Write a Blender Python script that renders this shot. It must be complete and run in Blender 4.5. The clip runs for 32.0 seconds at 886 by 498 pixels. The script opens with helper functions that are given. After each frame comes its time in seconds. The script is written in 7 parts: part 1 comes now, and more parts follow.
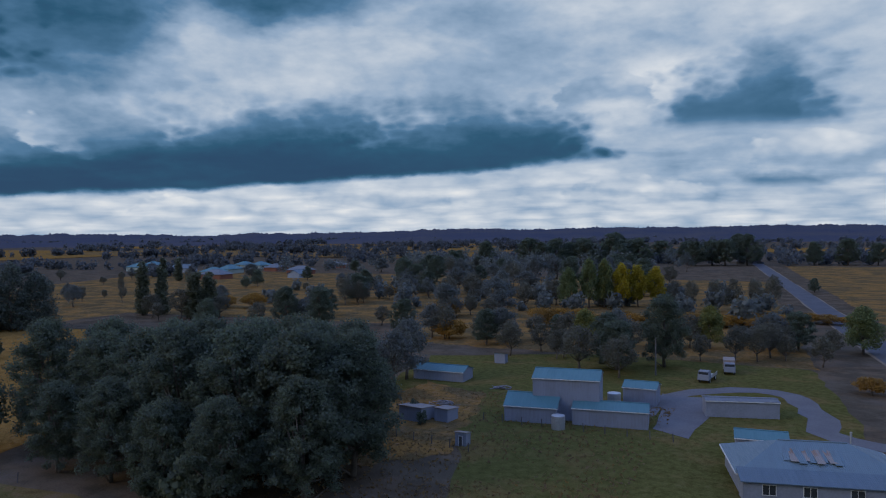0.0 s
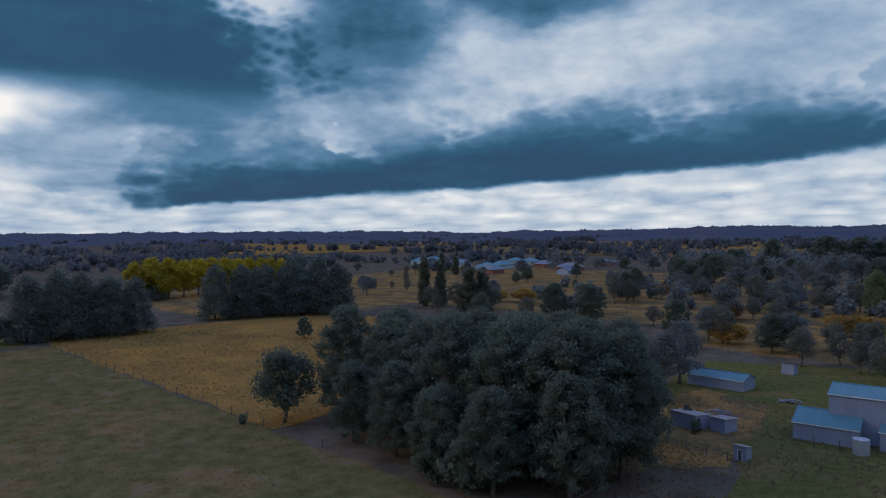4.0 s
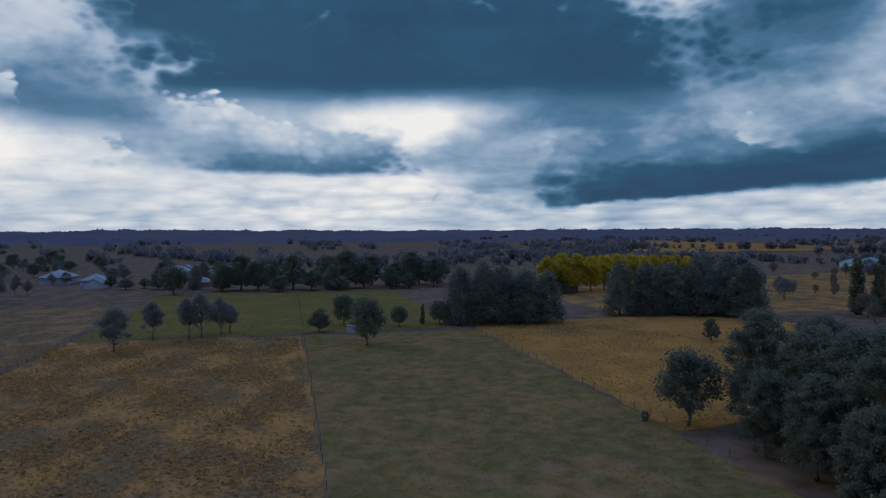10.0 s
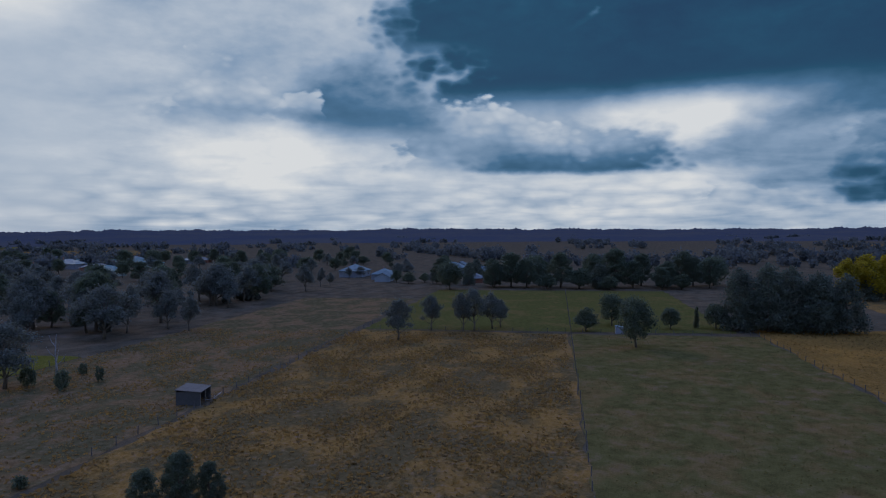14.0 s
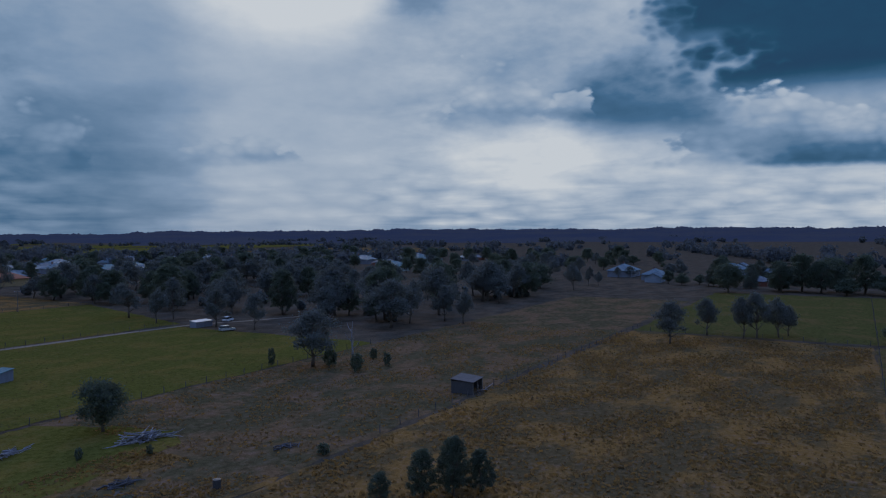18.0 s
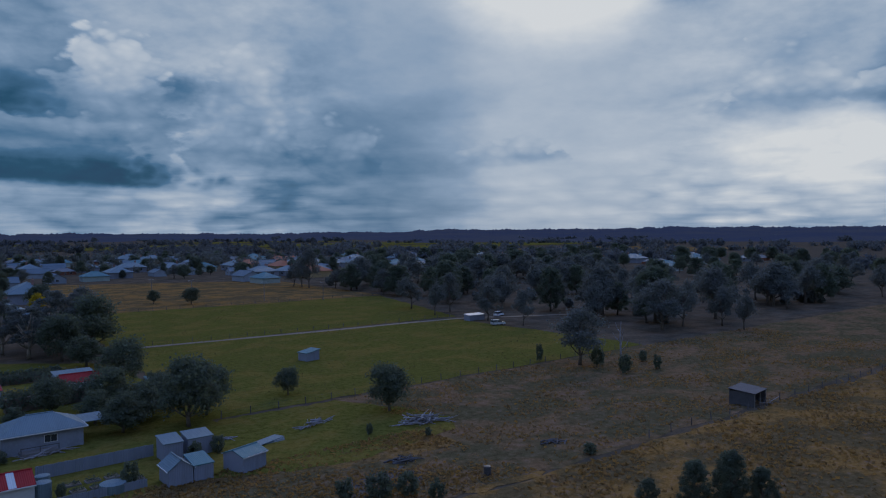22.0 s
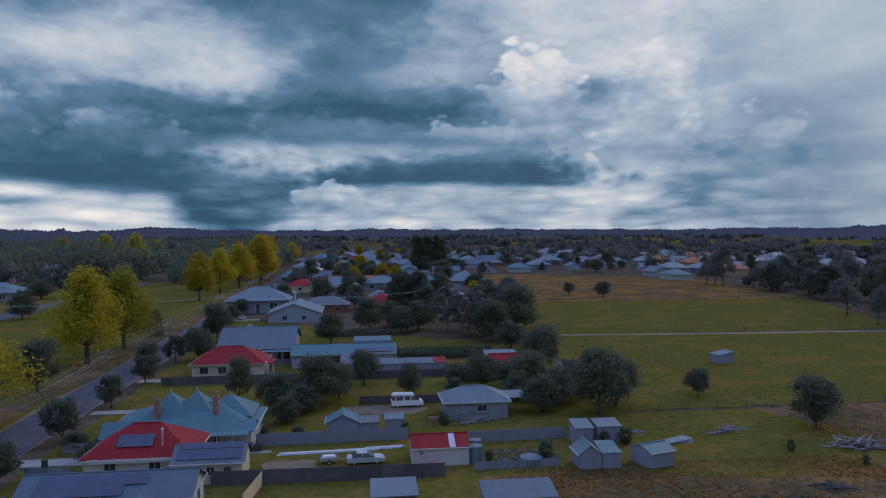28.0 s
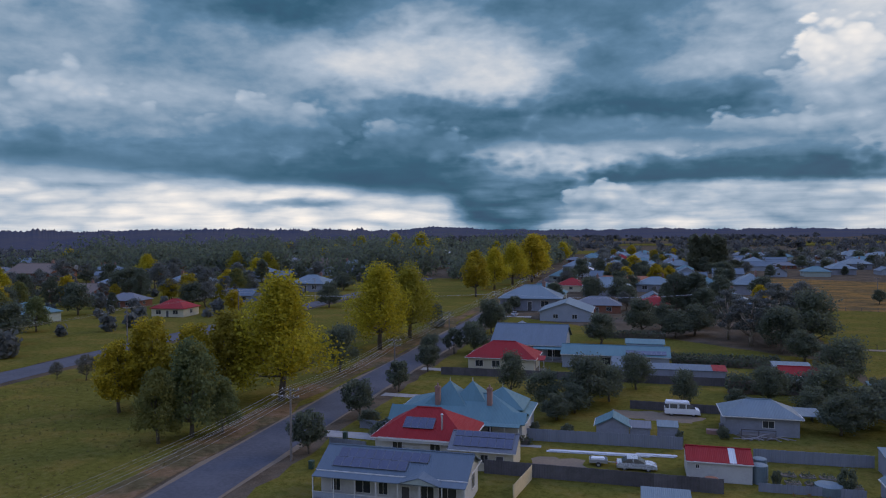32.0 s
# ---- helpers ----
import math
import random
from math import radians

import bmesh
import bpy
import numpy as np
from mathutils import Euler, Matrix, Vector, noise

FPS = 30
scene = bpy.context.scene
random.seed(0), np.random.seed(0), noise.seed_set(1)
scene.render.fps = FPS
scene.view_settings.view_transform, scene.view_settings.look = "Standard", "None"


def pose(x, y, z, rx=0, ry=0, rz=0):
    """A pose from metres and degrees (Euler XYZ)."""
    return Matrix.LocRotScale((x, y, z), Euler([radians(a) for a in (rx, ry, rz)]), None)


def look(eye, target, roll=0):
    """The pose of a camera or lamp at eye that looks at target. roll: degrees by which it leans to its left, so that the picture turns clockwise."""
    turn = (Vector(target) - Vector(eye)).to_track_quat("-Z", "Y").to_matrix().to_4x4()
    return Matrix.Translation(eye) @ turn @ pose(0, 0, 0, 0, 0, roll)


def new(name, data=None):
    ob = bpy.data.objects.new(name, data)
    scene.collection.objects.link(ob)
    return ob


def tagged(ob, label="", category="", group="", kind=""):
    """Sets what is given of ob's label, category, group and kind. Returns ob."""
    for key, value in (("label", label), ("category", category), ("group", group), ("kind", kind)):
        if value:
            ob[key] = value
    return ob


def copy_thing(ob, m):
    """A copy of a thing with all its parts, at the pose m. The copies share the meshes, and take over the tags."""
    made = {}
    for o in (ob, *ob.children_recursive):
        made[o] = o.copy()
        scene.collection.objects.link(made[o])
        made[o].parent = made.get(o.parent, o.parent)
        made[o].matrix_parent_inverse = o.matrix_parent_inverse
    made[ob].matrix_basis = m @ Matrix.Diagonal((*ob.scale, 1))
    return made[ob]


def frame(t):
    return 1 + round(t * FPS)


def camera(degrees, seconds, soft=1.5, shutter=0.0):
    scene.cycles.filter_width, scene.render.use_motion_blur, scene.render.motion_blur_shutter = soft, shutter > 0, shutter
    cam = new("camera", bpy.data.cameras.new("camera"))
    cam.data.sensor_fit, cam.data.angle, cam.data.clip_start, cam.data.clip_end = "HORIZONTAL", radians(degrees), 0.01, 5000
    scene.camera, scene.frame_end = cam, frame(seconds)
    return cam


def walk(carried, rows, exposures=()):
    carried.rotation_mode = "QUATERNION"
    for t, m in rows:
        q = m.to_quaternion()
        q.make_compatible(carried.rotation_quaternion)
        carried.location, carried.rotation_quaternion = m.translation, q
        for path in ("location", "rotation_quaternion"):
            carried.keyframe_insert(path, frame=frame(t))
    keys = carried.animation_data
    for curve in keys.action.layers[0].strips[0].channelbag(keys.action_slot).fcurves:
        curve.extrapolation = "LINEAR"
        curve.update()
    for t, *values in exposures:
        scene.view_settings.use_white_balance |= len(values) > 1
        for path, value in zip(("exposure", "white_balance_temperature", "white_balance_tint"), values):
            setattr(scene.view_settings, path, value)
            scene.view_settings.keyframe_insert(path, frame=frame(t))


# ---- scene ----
# Plan: x runs across the street grid, y along the main street; the drone hovers over the origin.
EYE = 29.0
cam = camera(63.58, 32.0, soft=1.15)
PATH = [
    (0, pose(0, 0, EYE, 88.60, 0.44, -155.36)),
    (1, pose(0, 0, EYE, 88.59, 0.42, -150.03)),
    (2, pose(0, 0, EYE, 88.57, 0.40, -144.69)),
    (3, pose(0, 0, EYE, 88.55, 0.40, -139.34)),
    (3.5, pose(0, 0, EYE, 88.54, 0.40, -136.67)),
    (5.5, pose(0, 0, EYE, 88.48, 0.41, -126.20)),
    (6, pose(0, 0, EYE, 88.48, 0.41, -123.54)),
    (7, pose(0, 0, EYE, 88.48, 0.40, -118.20)),
    (8, pose(0, 0, EYE, 88.48, 0.39, -112.88)),
    (9, pose(0, 0, EYE, 88.48, 0.38, -107.62)),
    (10, pose(0, 0, EYE, 88.50, 0.36, -102.38)),
    (11, pose(0, 0, EYE, 88.52, 0.35, -97.08)),
    (12, pose(0, 0, EYE, 88.52, 0.36, -91.79)),
    (13, pose(0, 0, EYE, 88.52, 0.37, -86.47)),
    (14, pose(0, 0, EYE, 88.53, 0.39, -81.15)),
    (14.5, pose(0, 0, EYE, 88.54, 0.39, -78.49)),
    (16.5, pose(0, 0, EYE, 88.57, 0.41, -67.87)),
    (17, pose(0, 0, EYE, 88.57, 0.40, -65.21)),
    (18, pose(0, 0, EYE, 88.58, 0.40, -59.89)),
    (19, pose(0, 0, EYE, 88.59, 0.41, -54.58)),
    (20, pose(0, 0, EYE, 88.60, 0.40, -49.26)),
    (21, pose(0, 0, EYE, 88.60, 0.41, -43.95)),
    (22, pose(0, 0, EYE, 88.58, 0.43, -38.63)),
    (23, pose(0, 0, EYE, 88.56, 0.41, -33.29)),
    (24, pose(0, 0, EYE, 88.53, 0.39, -27.94)),
    (25, pose(0, 0, EYE, 88.48, 0.38, -22.57)),
    (25.5, pose(0, 0, EYE, 88.46, 0.38, -19.89)),
    (27.5, pose(0, 0, EYE, 88.42, 0.37, -9.21)),
    (28, pose(0, 0, EYE, 88.45, 0.38, -6.56)),
    (29, pose(0, 0, EYE, 88.52, 0.40, -1.24)),
    (30, pose(0, 0, EYE, 88.55, 0.41, 4.13)),
    (31, pose(0, 0, EYE, 88.55, 0.39, 9.53)),
    (32, pose(0, 0, EYE, 88.54, 0.36, 14.93)),
]
EXPOSURES = [(0, -0.06, 6250, 12), (6, 0.08, 6450, 12), (11, -0.13, 6300, 12), (15, -0.45, 5900, 11), (19, -0.62, 5700, 10), (24, -0.28, 6200, 12), (28, 0.06, 6900, 15), (32, 0.22, 7150, 16)]
walk(cam, PATH, EXPOSURES)

# ---- sky and sun ----
SUN_AZ, SUN_EL = 48.0, 24.0                       # degrees clockwise from +y, degrees up
sun_data = bpy.data.lights.new("sun", "SUN")
sun_data.energy, sun_data.angle, sun_data.color = 0.95, radians(22), (1.0, 0.84, 0.60)
sun = new("sun", sun_data)
sun.matrix_world = look((200 * math.sin(radians(SUN_AZ)), 200 * math.cos(radians(SUN_AZ)), 200 * math.tan(radians(SUN_EL))), (0, 0, 0))


class Nodes:
    """Short hand for building a node tree."""

    def __init__(self, tree):
        self.tree = tree

    def add(self, kind):
        return self.tree.nodes.new(kind)

    def put(self, socket, value):
        if isinstance(value, bpy.types.NodeSocket):
            self.tree.links.new(value, socket)
        elif value is not None:
            socket.default_value = value

    def math(self, op, a, b=None, c=None, clamp=False):
        node = self.add("ShaderNodeMath")
        node.operation, node.use_clamp = op, clamp
        for socket, value in zip(node.inputs, (a, b, c)):
            self.put(socket, value)
        return node.outputs[0]

    def vec(self, op, a, b=None, c=None):
        node = self.add("ShaderNodeVectorMath")
        node.operation = op
        for socket, value in zip(node.inputs, (a, b, c)):
            self.put(socket, value)
        return node.outputs["Value" if op in ("LENGTH", "DOT_PRODUCT") else "Vector"]

    def noise(self, vector, scale, detail=4.0, rough=0.5, distort=0.0, colour=False):
        node = self.add("ShaderNodeTexNoise")
        self.put(node.inputs["Vector"], vector)
        for key, value in (("Scale", scale), ("Detail", detail), ("Roughness", rough), ("Distortion", distort)):
            node.inputs[key].default_value = value
        return node.outputs["Color" if colour else 0]

    def ramp(self, value, low, high, to_low=0.0, to_high=1.0, smooth=True):
        node = self.add("ShaderNodeMapRange")
        node.interpolation_type = "SMOOTHSTEP" if smooth else "LINEAR"
        for socket, v in zip(node.inputs, (value, low, high, to_low, to_high)):
            self.put(socket, v)
        return node.outputs[0]

    def colours(self, value, *stops):
        node = self.add("ShaderNodeValToRGB")
        self.put(node.inputs[0], value)
        band = node.color_ramp.elements
        while len(band) < len(stops):
            band.new(0.5)
        for element, (place, rgb) in zip(band, stops):
            element.position, element.color = place, (*rgb, 1)
        return node.outputs[0]

    def mix(self, factor, a, b, blend="MIX"):
        node = self.add("ShaderNodeMix")
        node.data_type, node.blend_type = "RGBA", blend
        for socket, value in zip((node.inputs[0], node.inputs[6], node.inputs[7]), (factor, a, b)):
            self.put(socket, (*value, 1) if isinstance(value, tuple) and len(value) == 3 else value)
        return node.outputs[2]


world = bpy.data.worlds.new("sky")
scene.world = world
world.use_nodes = True
world.node_tree.nodes.clear()
N = Nodes(world.node_tree)
way = N.add("ShaderNodeTexCoord").outputs["Generated"]
split = N.add("ShaderNodeSeparateXYZ")
N.put(split.inputs[0], way)
# bearing and height in degrees; bearing 0 looks over the open paddocks, and grows to the left
MID = radians(70.36)
fore = N.vec("DOT_PRODUCT", way, (math.sin(MID), math.cos(MID), 0))
left = N.vec("DOT_PRODUCT", way, (-math.cos(MID), math.sin(MID), 0))
bearing = N.math("MULTIPLY", N.math("ARCTAN2", left, fore), 180 / math.pi)
height = N.math("MULTIPLY", N.math("ARCSINE", split.outputs[2]), 180 / math.pi)
flat = N.add("ShaderNodeCombineXYZ")
N.put(flat.inputs[0], bearing), N.put(flat.inputs[1], height)
spot = flat.outputs[0]
# the clouds' own layer, drawn out towards the horizon
lift = N.math("ADD", N.math("MAXIMUM", split.outputs[2], 0.0), 0.10)
deck = N.vec("DIVIDE", way, None)
comb = N.add("ShaderNodeCombineXYZ")
for i in range(3):
    N.put(comb.inputs[i], lift)
N.put(deck.node.inputs[1], comb.outputs[0])


def centred(value, by=1.0):
    return N.math("MULTIPLY", N.math("SUBTRACT", value, 0.5), by)


# slow bends, so that no cloud has a plain outline
slow = N.noise(N.vec("MULTIPLY", spot, (0.07, 0.14, 0)), 1.0, 2, 0.5, 0.0, colour=True)
curl = N.noise(N.vec("MULTIPLY", spot, (0.22, 0.42, 0)), 1.0, 4, 0.55, 0.0, colour=True)
bend = N.vec("ADD", N.vec("MULTIPLY", N.vec("SUBTRACT", slow, (0.5, 0.5, 0.5)), (6, 2.6, 0)), N.vec("MULTIPLY", N.vec("SUBTRACT", curl, (0.5, 0.5, 0.5)), (3.6, 1.7, 0)))
bent = N.add("ShaderNodeSeparateXYZ")
N.put(bent.inputs[0], N.vec("ADD", spot, bend))
east, up = bent.outputs[0], bent.outputs[1]
# textures: broad billows, layered streaks near the horizon, fine fraying
billow = centred(N.noise(deck, 1.5, 5, 0.50, 0.6))
puff = centred(N.noise(N.vec("ADD", N.vec("MULTIPLY", spot, (0.13, 0.25, 0)), N.vec("MULTIPLY", bend, (0.10, 0.2, 0))), 1.0, 4, 0.5, 0.0))
streak = centred(N.noise(N.vec("MULTIPLY", spot, (0.10, 1.15, 0)), 1.0, 5, 0.55, 0.0))
fray = centred(N.noise(N.vec("MULTIPLY", spot, (0.6, 1.15, 0)), 1.0, 5, 0.55, 0.0))
# rounded heads at two sizes, for the cauliflower edges
heads = []
for size, keep in (((0.36, 0.58, 0), 0.62), ((1.0, 1.7, 0), 0.38)):
    heap_cells = N.add("ShaderNodeTexVoronoi")
    heap_cells.feature = "SMOOTH_F1"
    N.put(heap_cells.inputs["Vector"], N.vec("MULTIPLY", N.vec("ADD", spot, N.vec("MULTIPLY", bend, (0.4, 0.4, 0))), size))
    for socket, value in (("Scale", 1.0), ("Detail", 0.0), ("Smoothness", 0.30)):
        heap_cells.inputs[socket].default_value = value
    heads.append(N.math("MULTIPLY", N.math("SUBTRACT", heap_cells.outputs["Distance"], 0.42), keep))
lumps = N.math("ADD", heads[0], heads[1])
# the curtain of rain and the glare beside it are smooth
calm = N.math("MULTIPLY", N.ramp(bearing, 10.0, 20.0), N.ramp(bearing, 46.0, 34.0))
rugged = N.math("SUBTRACT", 1.0, N.math("MULTIPLY", calm, 0.6))
low_sky = N.ramp(height, 7.0, 2.0)
texture = N.math("ADD", N.math("MULTIPLY", billow, 0.34), N.math("MULTIPLY_ADD", puff, 0.34, N.math("MULTIPLY", fray, 0.16)))
texture = N.math("MULTIPLY_ADD", N.math("MULTIPLY", streak, low_sky), 0.22, texture)
rows = N.add("ShaderNodeTexVoronoi")
rows.feature = "SMOOTH_F1"
N.put(rows.inputs["Vector"], N.vec("MULTIPLY", N.vec("ADD", spot, N.vec("MULTIPLY", bend, (0.8, 0.3, 0))), (0.34, 1.15, 0)))
rows.inputs["Scale"].default_value, rows.inputs["Smoothness"].default_value = 1.0, 0.25
texture = N.math("MULTIPLY_ADD", N.math("MULTIPLY", N.math("SUBTRACT", 0.45, rows.outputs["Distance"]), low_sky), 0.30, texture)
texture = N.math("MULTIPLY", texture, rugged)


def over(light, mask, tone):
    return N.math("MULTIPLY_ADD", mask, N.math("SUBTRACT", tone, light), light)


def mist(light, b, h, wide, high, tone, opaque=0.9, core=0.25):
    """A soft patch of one tone: bearing, height, half width and half height in degrees."""
    u = N.math("MULTIPLY", N.math("SUBTRACT", east, b), 1 / wide)
    v = N.math("MULTIPLY", N.math("SUBTRACT", up, h), 1 / high)
    edge = N.math("MULTIPLY_ADD", N.math("MULTIPLY", puff, rugged), 0.9, N.math("SQRT", N.math("MULTIPLY_ADD", u, u, N.math("MULTIPLY", v, v))))
    return over(light, N.ramp(edge, 1.2, core, 0.0, opaque), N.math("ADD", texture, tone))


def storm(light, b, half, base, slope, high, dark, pale, sharp=0.10, fade=0.45, opaque=1.0):
    """A rain cloud: a crisp dark base on a line, paling upwards into the sky above."""
    dx = N.math("SUBTRACT", east, b)
    flat_up = N.math("MULTIPLY_ADD", N.math("SUBTRACT", up, height), 0.35, N.math("MULTIPLY_ADD", fray, 0.5, height))
    v = N.math("MULTIPLY", N.math("SUBTRACT", flat_up, N.math("MULTIPLY_ADD", dx, slope, base)), 1 / high)
    u = N.math("MULTIPLY", dx, 1 / half)
    above = N.math("MAXIMUM", N.math("MULTIPLY_ADD", puff, 0.9, v), 0.0)
    edge = N.math("MULTIPLY_ADD", lumps, 0.5, N.math("SQRT", N.math("MULTIPLY_ADD", u, u, N.math("MULTIPLY", above, above))))
    mask = N.math("MULTIPLY", N.ramp(v, -sharp * 0.6, sharp), N.ramp(edge, 1.08, fade, 0.0, opaque))
    tone = N.math("MULTIPLY_ADD", texture, N.ramp(v, 0.0, 0.5, 0.25, 0.9), N.ramp(v, 0.12, 1.0, dark, pale))
    return over(light, mask, tone)


def heap(light, b, half, base, high, crown, foot, opaque=1.0, soft_foot=0.3):
    """A heaped cloud: crisp rounded crown lit from above, a shaded foot that melts away."""
    u = N.math("MULTIPLY", N.math("SUBTRACT", east, b), 1 / half)
    v = N.math("MULTIPLY", N.math("SUBTRACT", up, base), 1 / high)
    edge = N.math("MULTIPLY_ADD", lumps, 0.80, N.math("MULTIPLY_ADD", fray, 0.45, N.math("SQRT", N.math("MULTIPLY_ADD", u, u, N.math("MULTIPLY", v, v)))))
    mask = N.math("MULTIPLY", N.ramp(edge, 1.06, 0.86, 0.0, opaque), N.ramp(v, -soft_foot, soft_foot))
    tone = N.math("MULTIPLY_ADD", lumps, -0.34, N.math("MULTIPLY_ADD", texture, 0.6, N.ramp(v, -0.05, 0.75, foot, crown)))
    return over(light, mask, tone)


# the bright, thin cloud behind everything
light = N.math("ADD", texture, N.ramp(height, 19.0, 42.0, 0.70, 0.92))
light = mist(light, -85, 2.2, 46, 3.0, 0.83)
light = mist(light, -28, 3.0, 26, 4.0, 0.90)
light = mist(light, 2, 5.0, 16, 5.0, 0.90)
light = mist(light, 22, 8.0, 14, 14.0, 0.76, 0.9)
light = mist(light, 26, 4.0, 20, 5.0, 0.80, 0.7)
# over the farm: one long rain cloud, a lone dark one, dappled light between
light = mist(light, -70, 13, 14, 3.8, 0.72)
light = mist(light, -58, 14.5, 7.5, 6.0, 0.28, 0.95)
light = mist(light, -66, 18.6, 17, 3.4, 0.24, 0.95)
light = mist(light, -92, 14, 14, 5.0, 0.60, 0.85)
light = mist(light, -107, 5, 14, 4.0, 0.66, 0.7)
light = mist(light, -101, 11.5, 4, 2.6, 0.88, 0.9)
light = storm(light, -70, 29, 3.65, -0.066, 7.4, 0.05, 0.56, 0.06, 0.60)
light = storm(light, -89, 11, 5.0, -0.05, 6.0, 0.14, 0.55, 0.10, 0.55)
light = mist(light, -59, 7.6, 5, 1.6, 0.48, 0.75)
light = mist(light, -60, 4.7, 11, 1.2, 0.10, 0.75)
light = heap(light, -49, 9, 5.6, 3.6, 0.66, 0.26, 0.9, 0.5)
light = storm(light, -48, 11, 2.35, -0.075, 4.0, 0.04, 0.34, 0.08, 0.62, 1.0)
light = storm(light, -108, 8.0, 7.4, 0.03, 7.6, 0.28, 0.60, 0.14, 0.55)
light = heap(light, -97, 4.0, 9.4, 2.6, 0.76, 0.48, 0.7)
light = storm(light, -110.5, 4.0, 3.2, 0.0, 2.0, 0.42, 0.66, 0.25, 0.4)
light = heap(light, -80, 6, 2.4, 1.4, 0.86, 0.62, 0.7)
light = heap(light, -66, 5, 2.0, 1.1, 0.92, 0.66, 0.7)
light = heap(light, -101, 6, 2.6, 1.7, 0.82, 0.58, 0.7)
light = heap(light, -113, 5, 4.8, 2.0, 0.80, 0.58, 0.7)
# over the paddocks: the great dark cloud, the gap of light and the heap below it
light = mist(light, -37, 6, 7, 6.0, 0.50, 0.85)
light = mist(light, -44, 9, 6, 3.4, 0.34, 0.8)
light = mist(light, -46, 12.5, 10, 6.0, 0.36, 0.9)
light = mist(light, -29, 8.6, 8, 2.2, 1.02, 1.0, 0.4)
light = storm(light, -31, 25, 10.0, -0.01, 13.0, 0.10, 0.20, 0.14, 0.75)
light = storm(light, -15, 9.5, 13.0, 0.16, 10.0, 0.12, 0.18, 0.14, 0.70)
light = mist(light, -4, 10, 8, 3.2, 0.52, 0.8)
light = mist(light, 1, 15.5, 9, 3.4, 0.76, 0.85)
light = storm(light, -20.5, 10.5, 4.5, 0.02, 4.6, 0.22, 0.66, 0.10, 0.6)
light = heap(light, -14, 8.0, 5.6, 4.6, 0.84, 0.54)
light = heap(light, -22, 5.5, 5.2, 3.0, 0.66, 0.40, 0.8)
light = storm(light, -5, 8.5, 7.4, 0.06, 6.4, 0.34, 0.52, 0.22, 0.5, 0.9)
light = heap(light, 6.5, 4.6, 8.6, 4.4, 0.78, 0.66, 0.85)
light = heap(light, 0.6, 2.2, 8.9, 2.4, 0.80, 0.64, 0.9)
light = mist(light, 4.0, 5.6, 8, 2.8, 1.02, 0.95)
light = heap(light, -33, 4.5, 2.0, 1.7, 0.84, 0.62, 0.7)
light = heap(light, -16, 6.0, 1.9, 1.3, 0.86, 0.66, 0.6)
# the sun's glare and the curtain of rain
light = mist(light, 37, 12.0, 9, 7.0, 0.62, 0.85)
light = mist(light, 12.5, 18.5, 3.5, 2.4, 0.48, 0.8)
light = mist(light, 22.5, 20.0, 9, 6.2, 1.05, 1.0, 0.5)
light = mist(light, 38.5, 3.5, 12.0, 8.0, 0.46, 0.92, 0.35)
light = heap(light, 27, 5.5, 5.6, 1.9, 0.72, 0.58, 0.75)
light = heap(light, 40, 4.5, 5.2, 3.0, 0.60, 0.44, 0.85, 0.5)
light = heap(light, 46.5, 5.8, 5.2, 3.2, 0.68, 0.46, 0.95, 0.4)
# over the town: towering heads, dark layers, then the storm with its shaft of rain
light = mist(light, 68, 11, 13, 9.0, 0.42, 0.92)
light = mist(light, 72, 17.0, 12, 5.2, 0.26, 0.92)
light = heap(light, 47.0, 5.6, 7.6, 7.0, 0.76, 0.56, 0.9, 0.6)
light = mist(light, 52.5, 10.2, 3.0, 2.0, 0.34, 0.75)
light = heap(light, 56.5, 5.4, 6.6, 8.2, 0.80, 0.46, 0.95, 0.6)
light = storm(light, 69, 13, 7.4, 0.02, 6.0, 0.14, 0.46, 0.30, 0.5, 0.95)
light = heap(light, 61, 7.5, 5.0, 3.8, 0.62, 0.36, 0.8, 0.6)
light = storm(light, 64, 15, 3.4, 0.0, 3.4, 0.12, 0.46, 0.14, 0.6, 0.95)
light = mist(light, 63, 1.6, 12, 1.4, 0.58, 0.8)
light = mist(light, 106, 12, 24, 11, 0.44, 0.9)
light = mist(light, 89, 13.5, 13, 3.4, 0.70, 0.85)
light = mist(light, 110, 11, 10, 4.0, 0.54, 0.6)
light = mist(light, 96, 18.6, 20, 4.0, 0.26, 0.95)
light = mist(light, 103, 1.4, 22, 2.4, 0.84, 0.95)
light = storm(light, 91, 17, 3.0, 0.085, 8.6, 0.14, 0.44, 0.12, 0.55, 0.95)
light = storm(light, 84, 12, 6.4, -0.01, 5.0, 0.14, 0.42, 0.30, 0.5, 0.9)
light = storm(light, 70, 11, 6.6, 0.03, 2.6, 0.28, 0.60, 0.30, 0.5, 0.85)
light = storm(light, 108, 14, 4.2, 0.04, 5.6, 0.26, 0.52, 0.20, 0.55, 0.9)
light = mist(light, 80.5, 2.4, 5.0, 3.6, 0.24, 0.9, 0.45)
light = heap(light, 72.5, 4.6, 1.2, 2.6, 0.66, 0.56, 0.8)
light = heap(light, 88, 5.0, 6.8, 2.4, 0.52, 0.34, 0.7, 0.5)
light = heap(light, 99, 6.0, 7.6, 3.0, 0.62, 0.42, 0.7, 0.5)
light = heap(light, 112, 6.0, 8.4, 3.4, 0.66, 0.48, 0.7, 0.5)
light = mist(light, 96, 1.9, 7, 0.5, 0.50, 0.6)
light = N.math("SMOOTH_MAX", light, 0.04, 0.15)
